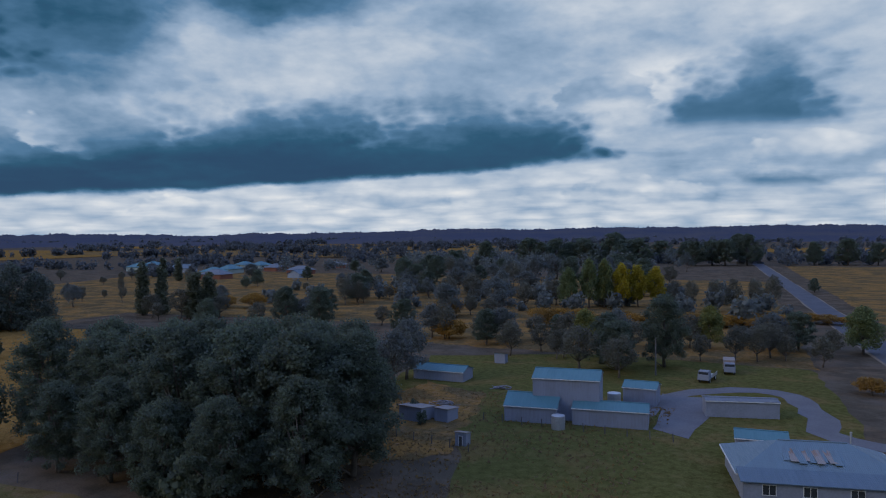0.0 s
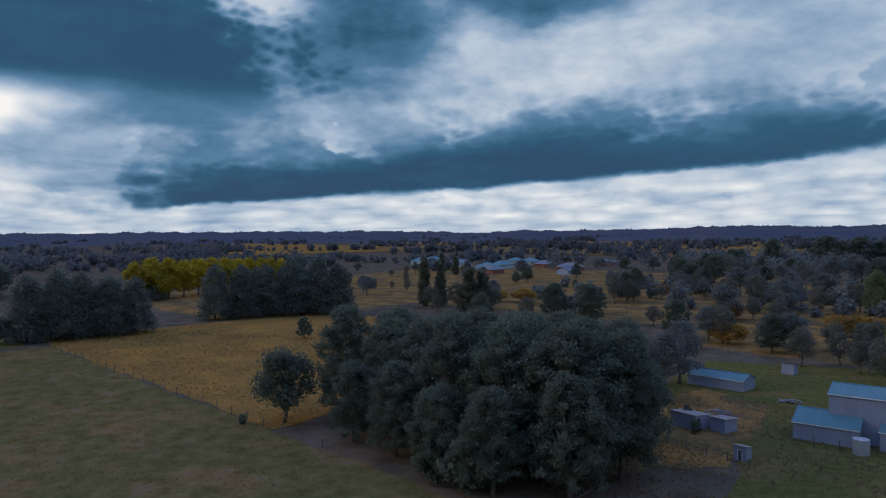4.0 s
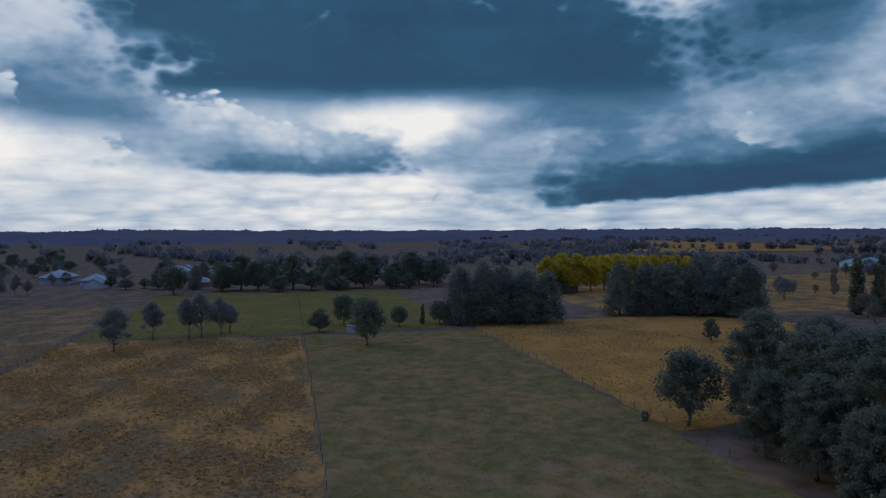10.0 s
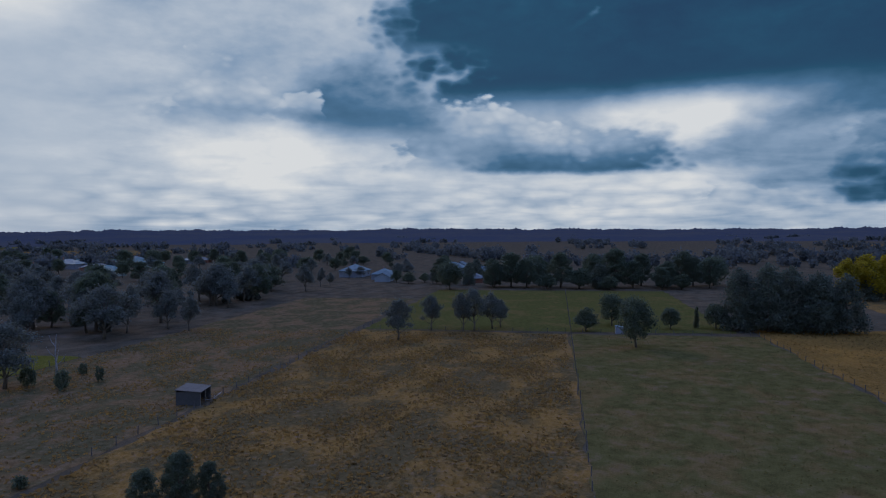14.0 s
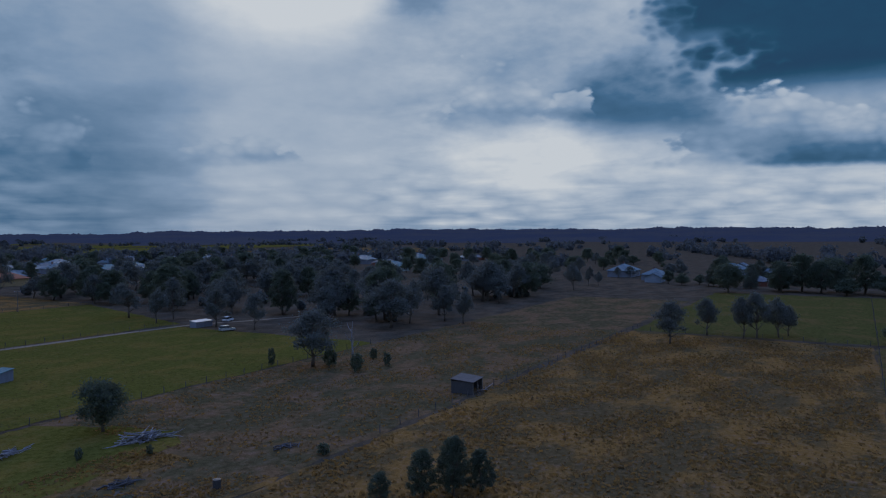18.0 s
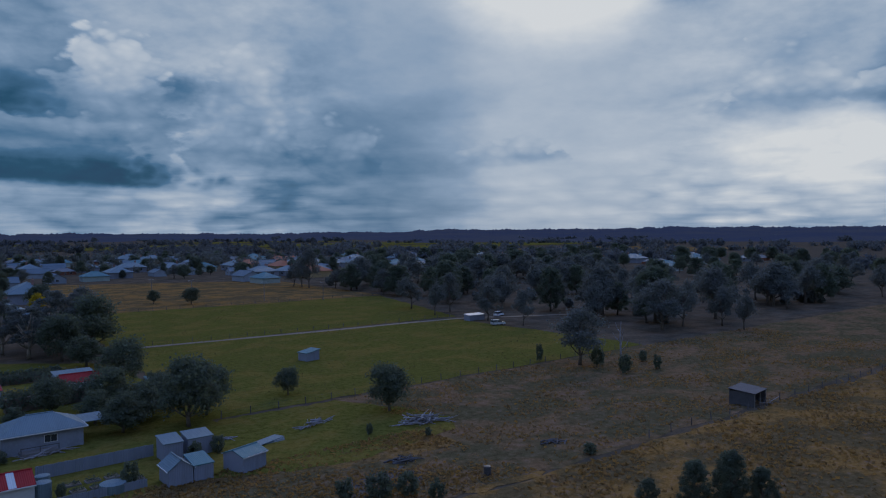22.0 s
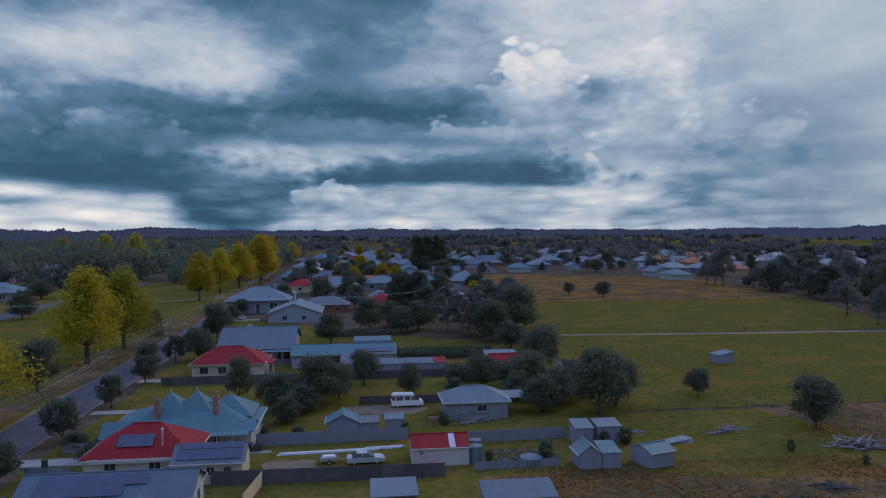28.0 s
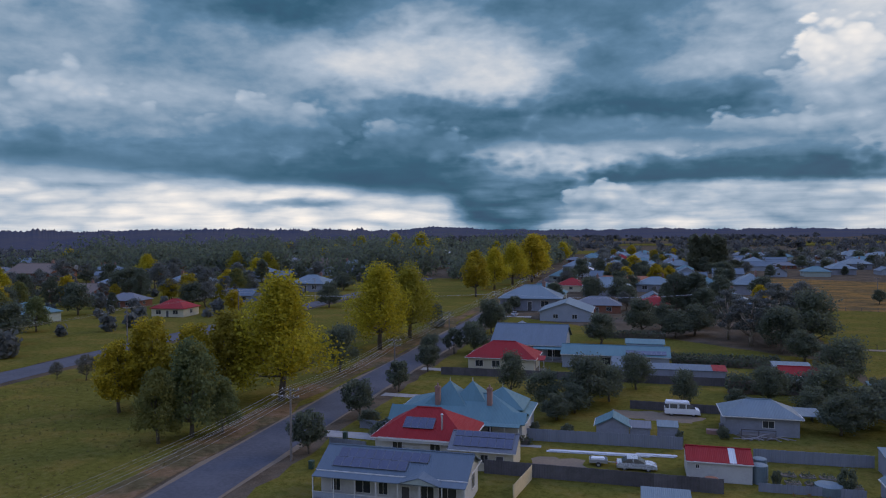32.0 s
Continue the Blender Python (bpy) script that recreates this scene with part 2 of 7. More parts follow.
sky_colour = N.colours(light, (0.0, (0.022, 0.054, 0.118)), (0.20, (0.027, 0.098, 0.172)), (0.40, (0.090, 0.200, 0.330)), (0.62, (0.310, 0.420, 0.550)), (0.84, (0.64, 0.69, 0.73)), (1.0, (0.90, 0.89, 0.84)))
clear = N.add("ShaderNodeTexSky")
clear.sky_type, clear.sun_disc, clear.sun_elevation, clear.sun_rotation = "NISHITA", False, radians(SUN_EL), radians(SUN_AZ)
thin = N.add("ShaderNodeVectorMath")
thin.operation = "SCALE"
N.put(thin.inputs[0], clear.outputs[0])
thin.inputs["Scale"].default_value = 0.1
overhead = N.mix(N.ramp(height, 20.0, 40.0, 0.0, 1.0), sky_colour, (0.42, 0.645, 1.36))
veil = N.mix(0.985, thin.outputs[0], overhead)
back = N.add("ShaderNodeBackground")
N.put(back.inputs[0], veil)
back.inputs[1].default_value = 1.0
N.put(N.add("ShaderNodeOutputWorld").inputs[0], back.outputs[0])

# ---- materials ----
def surface(name, base, other=None, rough=0.8, metal=0.0, coarse=0.4, fine=6.0, bump=0.0, amount=0.6, spread=0.12, vary=0.0, gloss=0.3):
    """A weathered surface: two colours mottled at two scales (per metre), with fine relief and a little change from object to object."""
    m = bpy.data.materials.new(name)
    m.use_nodes = True
    n = Nodes(m.node_tree)
    n.tree.nodes.clear()
    place = n.add("ShaderNodeNewGeometry").outputs["Position"]
    other = other or tuple(c * 0.62 for c in base)
    big, small = n.noise(place, coarse, 4, 0.6), n.noise(place, fine, 4, 0.65)
    mask = n.ramp(n.math("ADD", n.math("MULTIPLY", big, 0.6), n.math("MULTIPLY", small, 0.4)), 0.5 - spread, 0.5 + spread, 0.0, amount)
    colour = n.mix(mask, base, other)
    if vary:
        lucky = n.add("ShaderNodeObjectInfo").outputs["Random"]
        tone = n.ramp(lucky, 0, 1, 1 - vary, 1 + vary, False)
        colour = n.vec("MULTIPLY", colour, None)
        link = n.add("ShaderNodeCombineXYZ")
        for i in range(3):
            n.put(link.inputs[i], tone)
        n.put(colour.node.inputs[1], link.outputs[0])
    shader = n.add("ShaderNodeBsdfPrincipled")
    n.put(shader.inputs["Base Color"], colour)
    n.put(shader.inputs["Roughness"], n.ramp(small, 0.2, 0.8, max(rough - 0.12, 0.02), min(rough + 0.1, 1.0), False))
    shader.inputs["Metallic"].default_value = metal
    shader.inputs["Specular IOR Level"].default_value = gloss
    if bump:
        relief = n.add("ShaderNodeBump")
        relief.inputs["Strength"].default_value, relief.inputs["Distance"].default_value = 0.7, bump
        n.put(relief.inputs["Height"], small)
        n.put(shader.inputs["Normal"], relief.outputs[0])
    n.put(n.add("ShaderNodeOutputMaterial").inputs[0], shader.outputs[0])
    return m


def sheet_metal(name, base, stain, rough=0.42, metal=0.0, axis=0, rust=0.35):
    """Corrugated sheeting: waves along one axis, sheets of slightly different tone, streaks and rust stains."""
    m = bpy.data.materials.new(name)
    m.use_nodes = True
    n = Nodes(m.node_tree)
    n.tree.nodes.clear()
    place = n.add("ShaderNodeTexCoord").outputs["Object"]
    axes = n.add("ShaderNodeSeparateXYZ")
    n.put(axes.inputs[0], place)
    along = axes.outputs[axis]
    sheet = n.math("FLOOR", n.math("DIVIDE", along, 0.76))
    tone = n.add("ShaderNodeTexWhiteNoise")
    tone.noise_dimensions = "1D"
    n.put(tone.inputs["W"], sheet)
    patches = n.noise(place, 0.35, 5, 0.65)
    stretch = (6.0, 0.5, 0.5) if axis == 0 else (0.5, 6.0, 0.5)
    streaks = n.noise(n.vec("MULTIPLY", place, stretch), 1.0, 4, 0.6)
    colour = n.mix(n.ramp(tone.outputs["Value"], 0, 1, 0.0, 0.25, False), base, tuple(c * 0.7 for c in base))
    colour = n.mix(n.ramp(n.math("ADD", n.math("MULTIPLY", patches, 0.6), n.math("MULTIPLY", streaks, 0.4)), 0.46, 0.68, 0.0, rust), colour, stain)
    shader = n.add("ShaderNodeBsdfPrincipled")
    n.put(shader.inputs["Base Color"], colour)
    n.put(shader.inputs["Roughness"], n.ramp(streaks, 0.2, 0.8, rough - 0.1, rough + 0.2, False))
    shader.inputs["Metallic"].default_value = metal
    shader.inputs["Specular IOR Level"].default_value = 0.2
    relief = n.add("ShaderNodeBump")
    relief.inputs["Strength"].default_value, relief.inputs["Distance"].default_value = 0.5, 0.02
    n.put(relief.inputs["Height"], n.math("SINE", n.math("MULTIPLY", along, 2 * math.pi / 0.20)))
    n.put(shader.inputs["Normal"], relief.outputs[0])
    n.put(n.add("ShaderNodeOutputMaterial").inputs[0], shader.outputs[0])
    return m


def leaves(name, dark, light, dry=None, through_light=0.25):
    """Foliage: every tuft has its own tone between dark and light, some of them dry."""
    m = bpy.data.materials.new(name)
    m.use_nodes = True
    n = Nodes(m.node_tree)
    n.tree.nodes.clear()
    geo = n.add("ShaderNodeNewGeometry")
    island = geo.outputs["Random Per Island"]
    lucky = n.add("ShaderNodeObjectInfo").outputs["Random"]
    clump = n.noise(geo.outputs["Position"], 0.45, 3, 0.6)
    colour = n.mix(n.ramp(n.math("ADD", n.math("MULTIPLY", island, 0.5), n.math("MULTIPLY", clump, 0.6)), 0.2, 0.85), dark, light)
    if dry:
        colour = n.mix(n.ramp(n.math("ADD", n.math("MULTIPLY", clump, 0.7), n.math("MULTIPLY", lucky, 0.3)), 0.46, 0.72, 0.0, 0.75), colour, dry)
    colour = n.mix(n.ramp(lucky, 0, 1, 0.0, 0.3, False), colour, tuple(c * 0.6 for c in dark))
    shader = n.add("ShaderNodeBsdfPrincipled")
    n.put(shader.inputs["Base Color"], colour)
    shader.inputs["Roughness"].default_value = 0.75
    shader.inputs["Specular IOR Level"].default_value = 0.12
    glow = n.add("ShaderNodeBsdfTranslucent")
    n.put(glow.inputs[0], colour)
    both = n.add("ShaderNodeMixShader")
    both.inputs[0].default_value = through_light
    n.put(both.inputs[1], shader.outputs[0]), n.put(both.inputs[2], glow.outputs[0])
    n.put(n.add("ShaderNodeOutputMaterial").inputs[0], both.outputs[0])
    return m


def turf(name, green, dry, bare, dry_share=0.5, bare_share=0.25, clod=1.0):
    """Grazed or mown grass: green and dry patches, bare spots and tufts, at 50 m, 8 m, 1 m and hand size."""
    m = bpy.data.materials.new(name)
    m.use_nodes = True
    n = Nodes(m.node_tree)
    n.tree.nodes.clear()
    place = n.add("ShaderNodeNewGeometry").outputs["Position"]
    lanes = n.noise(n.vec("MULTIPLY", place, (0.05, 0.10, 0.05)), 1.0, 5, 0.6, 0.5)
    patch = n.noise(place, 0.12, 6, 0.65)
    tuft = n.noise(place, 0.9 * clod, 5, 0.7)
    blade = n.noise(place, 5.0, 3, 0.7)
    level = n.math("ADD", n.math("MULTIPLY", lanes, 0.45), n.math("MULTIPLY", patch, 0.55))
    colour = n.mix(n.ramp(level, 0.62 - 0.3 * dry_share, 0.74 - 0.3 * dry_share), green, dry)
    colour = n.mix(n.ramp(n.math("ADD", n.math("MULTIPLY", tuft, 0.7), n.math("MULTIPLY", patch, 0.3)), 0.50, 0.68, 0.0, bare_share * 2), colour, bare)
    shade = n.ramp(n.math("ADD", n.math("MULTIPLY", tuft, 0.6), n.math("MULTIPLY", blade, 0.4)), 0.36, 0.64, 0.46, 1.22, False)
    grey = n.add("ShaderNodeCombineXYZ")
    for i in range(3):
        n.put(grey.inputs[i], shade)
    colour = n.vec("MULTIPLY", colour, grey.outputs[0])
    shader = n.add("ShaderNodeBsdfPrincipled")
    n.put(shader.inputs["Base Color"], colour)
    shader.inputs["Roughness"].default_value = 0.95
    shader.inputs["Specular IOR Level"].default_value = 0.0
    relief = n.add("ShaderNodeBump")
    relief.inputs["Strength"].default_value, relief.inputs["Distance"].default_value = 0.5, 0.18
    n.put(relief.inputs["Height"], n.math("ADD", tuft, n.math("MULTIPLY", blade, 0.5)))
    n.put(shader.inputs["Normal"], relief.outputs[0])
    n.put(n.add("ShaderNodeOutputMaterial").inputs[0], shader.outputs[0])
    return m


GRASS = turf("pasture", (0.090, 0.084, 0.026), (0.130, 0.096, 0.034), (0.088, 0.066, 0.038), 0.45)
GRASS_MOWN = turf("grazed_green", (0.102, 0.086, 0.032), (0.145, 0.098, 0.040), (0.118, 0.078, 0.052), 0.5, 0.42, 0.35)
GRASS_LUSH = turf("lush_green", (0.108, 0.099, 0.022), (0.155, 0.116, 0.028), (0.086, 0.072, 0.032), 0.5, 0.34)
GRASS_GOLD = turf("dry_golden_grass", (0.185, 0.106, 0.032), (0.255, 0.136, 0.036), (0.140, 0.086, 0.044), 0.55, 0.40, 1.1)
GRASS_BROWN = turf("brown_seeding_grass", (0.112, 0.080, 0.038), (0.235, 0.130, 0.040), (0.136, 0.094, 0.074), 0.56, 0.42, 1.1)
GRASS_DUN = turf("dun_rough_pasture", (0.096, 0.078, 0.040), (0.170, 0.106, 0.056), (0.136, 0.094, 0.076), 0.55, 0.35, 0.8)
GRASS_FAR = turf("far_pasture", (0.086, 0.070, 0.050), (0.114, 0.084, 0.056), (0.078, 0.064, 0.060), 0.55, 0.3, 0.15)
DIRT = surface("bare_dirt", (0.150, 0.112, 0.076), (0.104, 0.082, 0.060), 0.95, coarse=0.3, fine=2.5, bump=0.05)
GRAVEL = surface("grey_gravel", (0.105, 0.100, 0.105), (0.066, 0.064, 0.070), 0.95, coarse=0.2, fine=3.0, bump=0.04)
ASPHALT = surface("worn_asphalt", (0.075, 0.078, 0.09), (0.045, 0.047, 0.055), 0.9, coarse=0.15, fine=2.0, bump=0.01, gloss=0.1)
CONCRETE = surface("weathered_concrete", (0.245, 0.238, 0.224), (0.163, 0.156, 0.150), 0.9, coarse=0.6, fine=6)
BARK = surface("grey_bark", (0.13, 0.11, 0.09), (0.06, 0.05, 0.045), 0.95, coarse=1.5, fine=9, bump=0.03)
BARK_PALE = surface("pale_gum_bark", (0.30, 0.27, 0.23), (0.13, 0.11, 0.09), 0.9, coarse=1.2, fine=6, bump=0.02)
DEADWOOD = surface("silvered_dead_wood", (0.22, 0.21, 0.22), (0.12, 0.11, 0.115), 0.9, coarse=1.5, fine=8, vary=0.3)
TIMBER = surface("weathered_grey_timber", (0.17, 0.155, 0.145), (0.09, 0.08, 0.075), 0.9, coarse=1.0, fine=8, vary=0.2)
TIMBER_DARK = surface("dark_stained_timber", (0.085, 0.08, 0.085), (0.05, 0.048, 0.05), 0.9, coarse=1.0, fine=8, vary=0.2)
TIMBER_PALE = surface("new_pale_timber", (0.55, 0.45, 0.28), (0.42, 0.33, 0.20), 0.8, coarse=1.0, fine=8)
ROOF_ZINC = sheet_metal("zinc_roof", (0.112, 0.156, 0.180), (0.090, 0.110, 0.124), 0.5, 0.15)
ROOF_TEAL = sheet_metal("teal_roof", (0.062, 0.140, 0.160), (0.046, 0.096, 0.112), 0.55)
ROOF_BLUE = sheet_metal("slate_blue_roof", (0.076, 0.108, 0.138), (0.062, 0.084, 0.104), 0.5)
ROOF_GREY = sheet_metal("grey_roof", (0.110, 0.120, 0.138), (0.080, 0.085, 0.092), 0.55)
ROOF_RED = sheet_metal("red_painted_roof", (0.22, 0.010, 0.012), (0.15, 0.012, 0.012), 0.65, rust=0.5)
ROOF_RUST = sheet_metal("rusty_roof", (0.208, 0.184, 0.168), (0.192, 0.096, 0.056), 0.7, rust=0.8)
ROOF_WHITE = sheet_metal("white_roof", (0.416, 0.440, 0.464), (0.400, 0.400, 0.400), 0.45)
ROOF_TILE = surface("terracotta_tiles", (0.288, 0.104, 0.052), (0.200, 0.080, 0.048), 0.8, coarse=0.8, fine=5, bump=0.04)
ROOF_BROWN = surface("brown_tiles", (0.136, 0.096, 0.076), (0.088, 0.068, 0.056), 0.8, coarse=0.8, fine=5, bump=0.04)
WALL_CREAM = surface("cream_weatherboard", (0.404, 0.380, 0.293), (0.337, 0.312, 0.245), 0.7, coarse=0.5, fine=4)
WALL_WHITE = surface("white_weatherboard", (0.370, 0.380, 0.380), (0.300, 0.306, 0.304), 0.7, coarse=0.5, fine=4)
WALL_BLUE = surface("pale_blue_grey_boards", (0.221, 0.257, 0.306), (0.171, 0.202, 0.245), 0.7, coarse=0.5, fine=4)
WALL_GREY = surface("grey_fibro", (0.180, 0.198, 0.240), (0.130, 0.142, 0.172), 0.8, coarse=0.5, fine=4)
WALL_SAGE = surface("sage_boards", (0.257, 0.306, 0.288), (0.202, 0.245, 0.232), 0.7, coarse=0.5, fine=4)
WALL_YELLOW = surface("yellow_brick", (0.306, 0.232, 0.122), (0.245, 0.177, 0.092), 0.85, coarse=0.8, fine=8)
WALL_BRICK = surface("red_brick", (0.184, 0.074, 0.046), (0.135, 0.055, 0.037), 0.85, coarse=0.8, fine=8)
WALL_ORANGE = surface("orange_brick", (0.293, 0.104, 0.043), (0.221, 0.079, 0.037), 0.85, coarse=0.8, fine=8)
METAL_WALL = sheet_metal("grey_metal_cladding", (0.195, 0.215, 0.270), (0.150, 0.155, 0.180), 0.5, 0.1, rust=0.5)
METAL_FENCE = sheet_metal("blue_grey_metal_fence", (0.16, 0.18, 0.22), (0.12, 0.13, 0.15), 0.55)
TRIM = surface("white_trim", (0.453, 0.453, 0.441), (0.380, 0.380, 0.367), 0.6, coarse=1, fine=6)
TRIM_DARK = surface("dark_trim", (0.06, 0.06, 0.065), None, 0.6, coarse=1, fine=6)
BRICK_DARK = surface("chimney_brick", (0.22, 0.13, 0.11), (0.14, 0.09, 0.08), 0.9, coarse=1.5, fine=10)
STEEL = surface("galvanised_steel", (0.40, 0.41, 0.42), (0.30, 0.30, 0.31), 0.45, 0.6, coarse=1, fine=6)
RUST = surface("rusted_iron", (0.22, 0.09, 0.05), (0.13, 0.06, 0.04), 0.85, coarse=1.5, fine=6)
SOLAR = surface("solar_cells", (0.035, 0.045, 0.085), (0.025, 0.032, 0.060), 0.25, coarse=1, fine=3, gloss=0.4)
PANEL_RIM = surface("panel_rim", (0.10, 0.11, 0.13), None, 0.5, coarse=1, fine=6)
GLASS = surface("window_glass", (0.03, 0.035, 0.04), (0.02, 0.022, 0.026), 0.14, coarse=0.5, fine=2, gloss=0.5)
CAR_WHITE = surface("white_car_paint", (0.55, 0.57, 0.59), (0.48, 0.50, 0.52), 0.25, coarse=1, fine=4)
CAR_SILVER = surface("silver_car_paint", (0.42, 0.45, 0.48), (0.38, 0.41, 0.44), 0.28, 0.4, coarse=1, fine=4)
CAR_DARK = surface("dark_car_paint", (0.035, 0.04, 0.05), None, 0.28, coarse=1, fine=4)
CAR_RED = surface("red_car_paint", (0.34, 0.03, 0.03), None, 0.3, coarse=1, fine=4)
RUBBER = surface("black_rubber", (0.025, 0.025, 0.027), None, 0.85, coarse=2, fine=8)
PLASTIC_GREEN = surface("dark_green_plastic", (0.03, 0.06, 0.045), None, 0.5, coarse=2, fine=6)
PLASTIC_RED = surface("red_plastic", (0.5, 0.04, 0.05), None, 0.45, coarse=2, fine=6)
LEAF_EVERGREEN = leaves("dark_evergreen_leaves", (0.086, 0.102, 0.086), (0.130, 0.160, 0.102), None, 0.5)
LEAF_PINE = leaves("pine_needles", (0.085, 0.098, 0.090), (0.125, 0.150, 0.115), None, 0.45)
LEAF_GUM = leaves("gum_leaves", (0.104, 0.116, 0.118), (0.160, 0.174, 0.154), None, 0.5)
LEAF_POPLAR = leaves("poplar_leaves", (0.100, 0.112, 0.084), (0.150, 0.165, 0.100), None, 0.5)
LEAF_YELLOW = leaves("yellow_autumn_leaves", (0.25, 0.200, 0.020), (0.48, 0.355, 0.028), (0.20, 0.18, 0.04), 0.5)
LEAF_LIME = leaves("turning_elm_leaves", (0.28, 0.245, 0.022), (0.52, 0.42, 0.030), (0.22, 0.22, 0.042), 0.5)
LEAF_ORANGE = leaves("orange_autumn_leaves", (0.22, 0.125, 0.03), (0.40, 0.21, 0.042), (0.20, 0.14, 0.06), 0.5)
LEAF_OLIVE = leaves("olive_turning_leaves", (0.100, 0.128, 0.066), (0.165, 0.190, 0.070), (0.26, 0.225, 0.045), 0.5)
LEAF_BARE = leaves("bare_grey_twigs", (0.100, 0.100, 0.082), (0.155, 0.150, 0.110), None, 0.5)
LEAF_RED = leaves("red_autumn_leaves", (0.34, 0.03, 0.02), (0.50, 0.07, 0.03), None, 0.4)
LEAF_SHRUB = leaves("shrub_leaves", (0.080, 0.098, 0.082), (0.128, 0.152, 0.094), None, 0.5)
# far belts: the grey-blue of distance haze is mixed into these leaf colours
HAZED_WOOD = leaves("hazed_far_gum_woods", (0.085, 0.094, 0.104), (0.120, 0.132, 0.138), None, 0.5)
# distance haze put into the base colours: blue-grey woods with mauve-brown patches
HAZED_HILL = surface("hazed_wooded_hillside", (0.046, 0.052, 0.074), (0.070, 0.066, 0.070), 0.95, coarse=0.004, fine=0.06, gloss=0.0, amount=0.8)
GRASS_BLADES = leaves("dry_grass_blades", (0.180, 0.115, 0.044), (0.300, 0.182, 0.054), (0.190, 0.140, 0.096), 0.6)
GREEN_BLADES = leaves("green_grass_blades", (0.13, 0.115, 0.045), (0.18, 0.15, 0.052), None, 0.6)

# ---- building blocks ----
def mesh_of(name, verts, faces, material, smooth=False):
    data = bpy.data.meshes.new(name)
    data.from_pydata(verts, [], faces)
    data.materials.append(material)
    if smooth:
        data.polygons.foreach_set("use_smooth", [True] * len(data.polygons))
    data.update()
    return data


def thing(name, x, y, label, category, rz=0.0, z=0.0, group="", kind=""):
    ob = tagged(new(name), label, category, group, kind)
    ob.empty_display_size = 0.3
    ob.matrix_basis = pose(x, y, z, 0, 0, rz)
    return ob


def part(name, shape, material, parent, label="", at=None, smooth=False):
    """Links a shape (verts and faces, a bmesh, or mesh data) as one mesh object under a thing or a part."""
    if isinstance(shape, bmesh.types.BMesh):
        data = bpy.data.meshes.new(name)
        shape.to_mesh(data)
        shape.free()
        data.materials.append(material)
    elif isinstance(shape, bpy.types.Mesh):
        data = shape
    else:
        data = mesh_of(name, *shape, material, smooth)
    ob = new(name, data)
    ob.parent = parent
    if at is not None:
        ob.matrix_basis = at
    if label:
        tagged(ob, label)
    return ob


def boxes(*rows):
    """Verts and faces of boxes (x0, x1, y0, y1, z0, z1) joined."""
    verts, faces = [], []
    for x0, x1, y0, y1, z0, z1 in rows:
        k = len(verts)
        verts += [(x0, y0, z0), (x1, y0, z0), (x1, y1, z0), (x0, y1, z0), (x0, y0, z1), (x1, y0, z1), (x1, y1, z1), (x0, y1, z1)]
        faces += [[k + i for i in f] for f in ((3, 2, 1, 0), (4, 5, 6, 7), (0, 1, 5, 4), (1, 2, 6, 5), (2, 3, 7, 6), (3, 0, 4, 7))]
    return verts, faces


def bevelled(x0, x1, y0, y1, z0, z1, by=0.03, segments=2):
    bm = bmesh.new()
    bmesh.ops.create_cube(bm, size=1, matrix=Matrix.Translation(((x0 + x1) / 2, (y0 + y1) / 2, (z0 + z1) / 2)) @ Matrix.Diagonal((x1 - x0, y1 - y0, z1 - z0, 1)))
    bmesh.ops.bevel(bm, geom=bm.edges[:], offset=by, segments=segments, affect="EDGES")
    return bm


def slab(top, thick):
    """A plate from one or more top faces (each a list of points), with its underside and rim."""
    verts, faces, index, edges = [], [], {}, {}
    for face in top:
        ids = []
        for p in face:
            key = tuple(round(c, 4) for c in p)
            if key not in index:
                index[key] = len(verts)
                verts.append(key)
            ids.append(index[key])
        faces.append(ids)
        for a, b in zip(ids, ids[1:] + ids[:1]):
            edges[(a, b)] = True
    n = len(verts)
    verts += [(x, y, z - thick) for x, y, z in verts]
    faces += [[i + n for i in reversed(f)] for f in faces]
    faces += [[b, a, a + n, b + n] for a, b in edges if (b, a) not in edges]
    return verts, faces


def tube(points, radii, sides=6, verts=None, faces=None, cap=True):
    """A tapered tube along points; adds to verts and faces if given."""
    verts, faces = ([] if verts is None else verts), ([] if faces is None else faces)
    start = len(verts)
    for i, (p, r) in enumerate(zip(points, radii)):
        p = Vector(p)
        ahead = (Vector(points[min(i + 1, len(points) - 1)]) - Vector(points[max(i - 1, 0)])).normalized()
        side = ahead.cross(Vector((0.31, 0.95, 0.05))).normalized()
        up = side.cross(ahead)
        for k in range(sides):
            a = 2 * math.pi * k / sides
            verts.append(tuple(p + (side * math.cos(a) + up * math.sin(a)) * r))
    for i in range(len(points) - 1):
        for k in range(sides):
            a, b = start + i * sides + k, start + i * sides + (k + 1) % sides
            faces.append([a, b, b + sides, a + sides])
    if cap:
        faces.append([start + k for k in reversed(range(sides))])
        faces.append([len(verts) - sides + k for k in range(sides)])
    return verts, faces


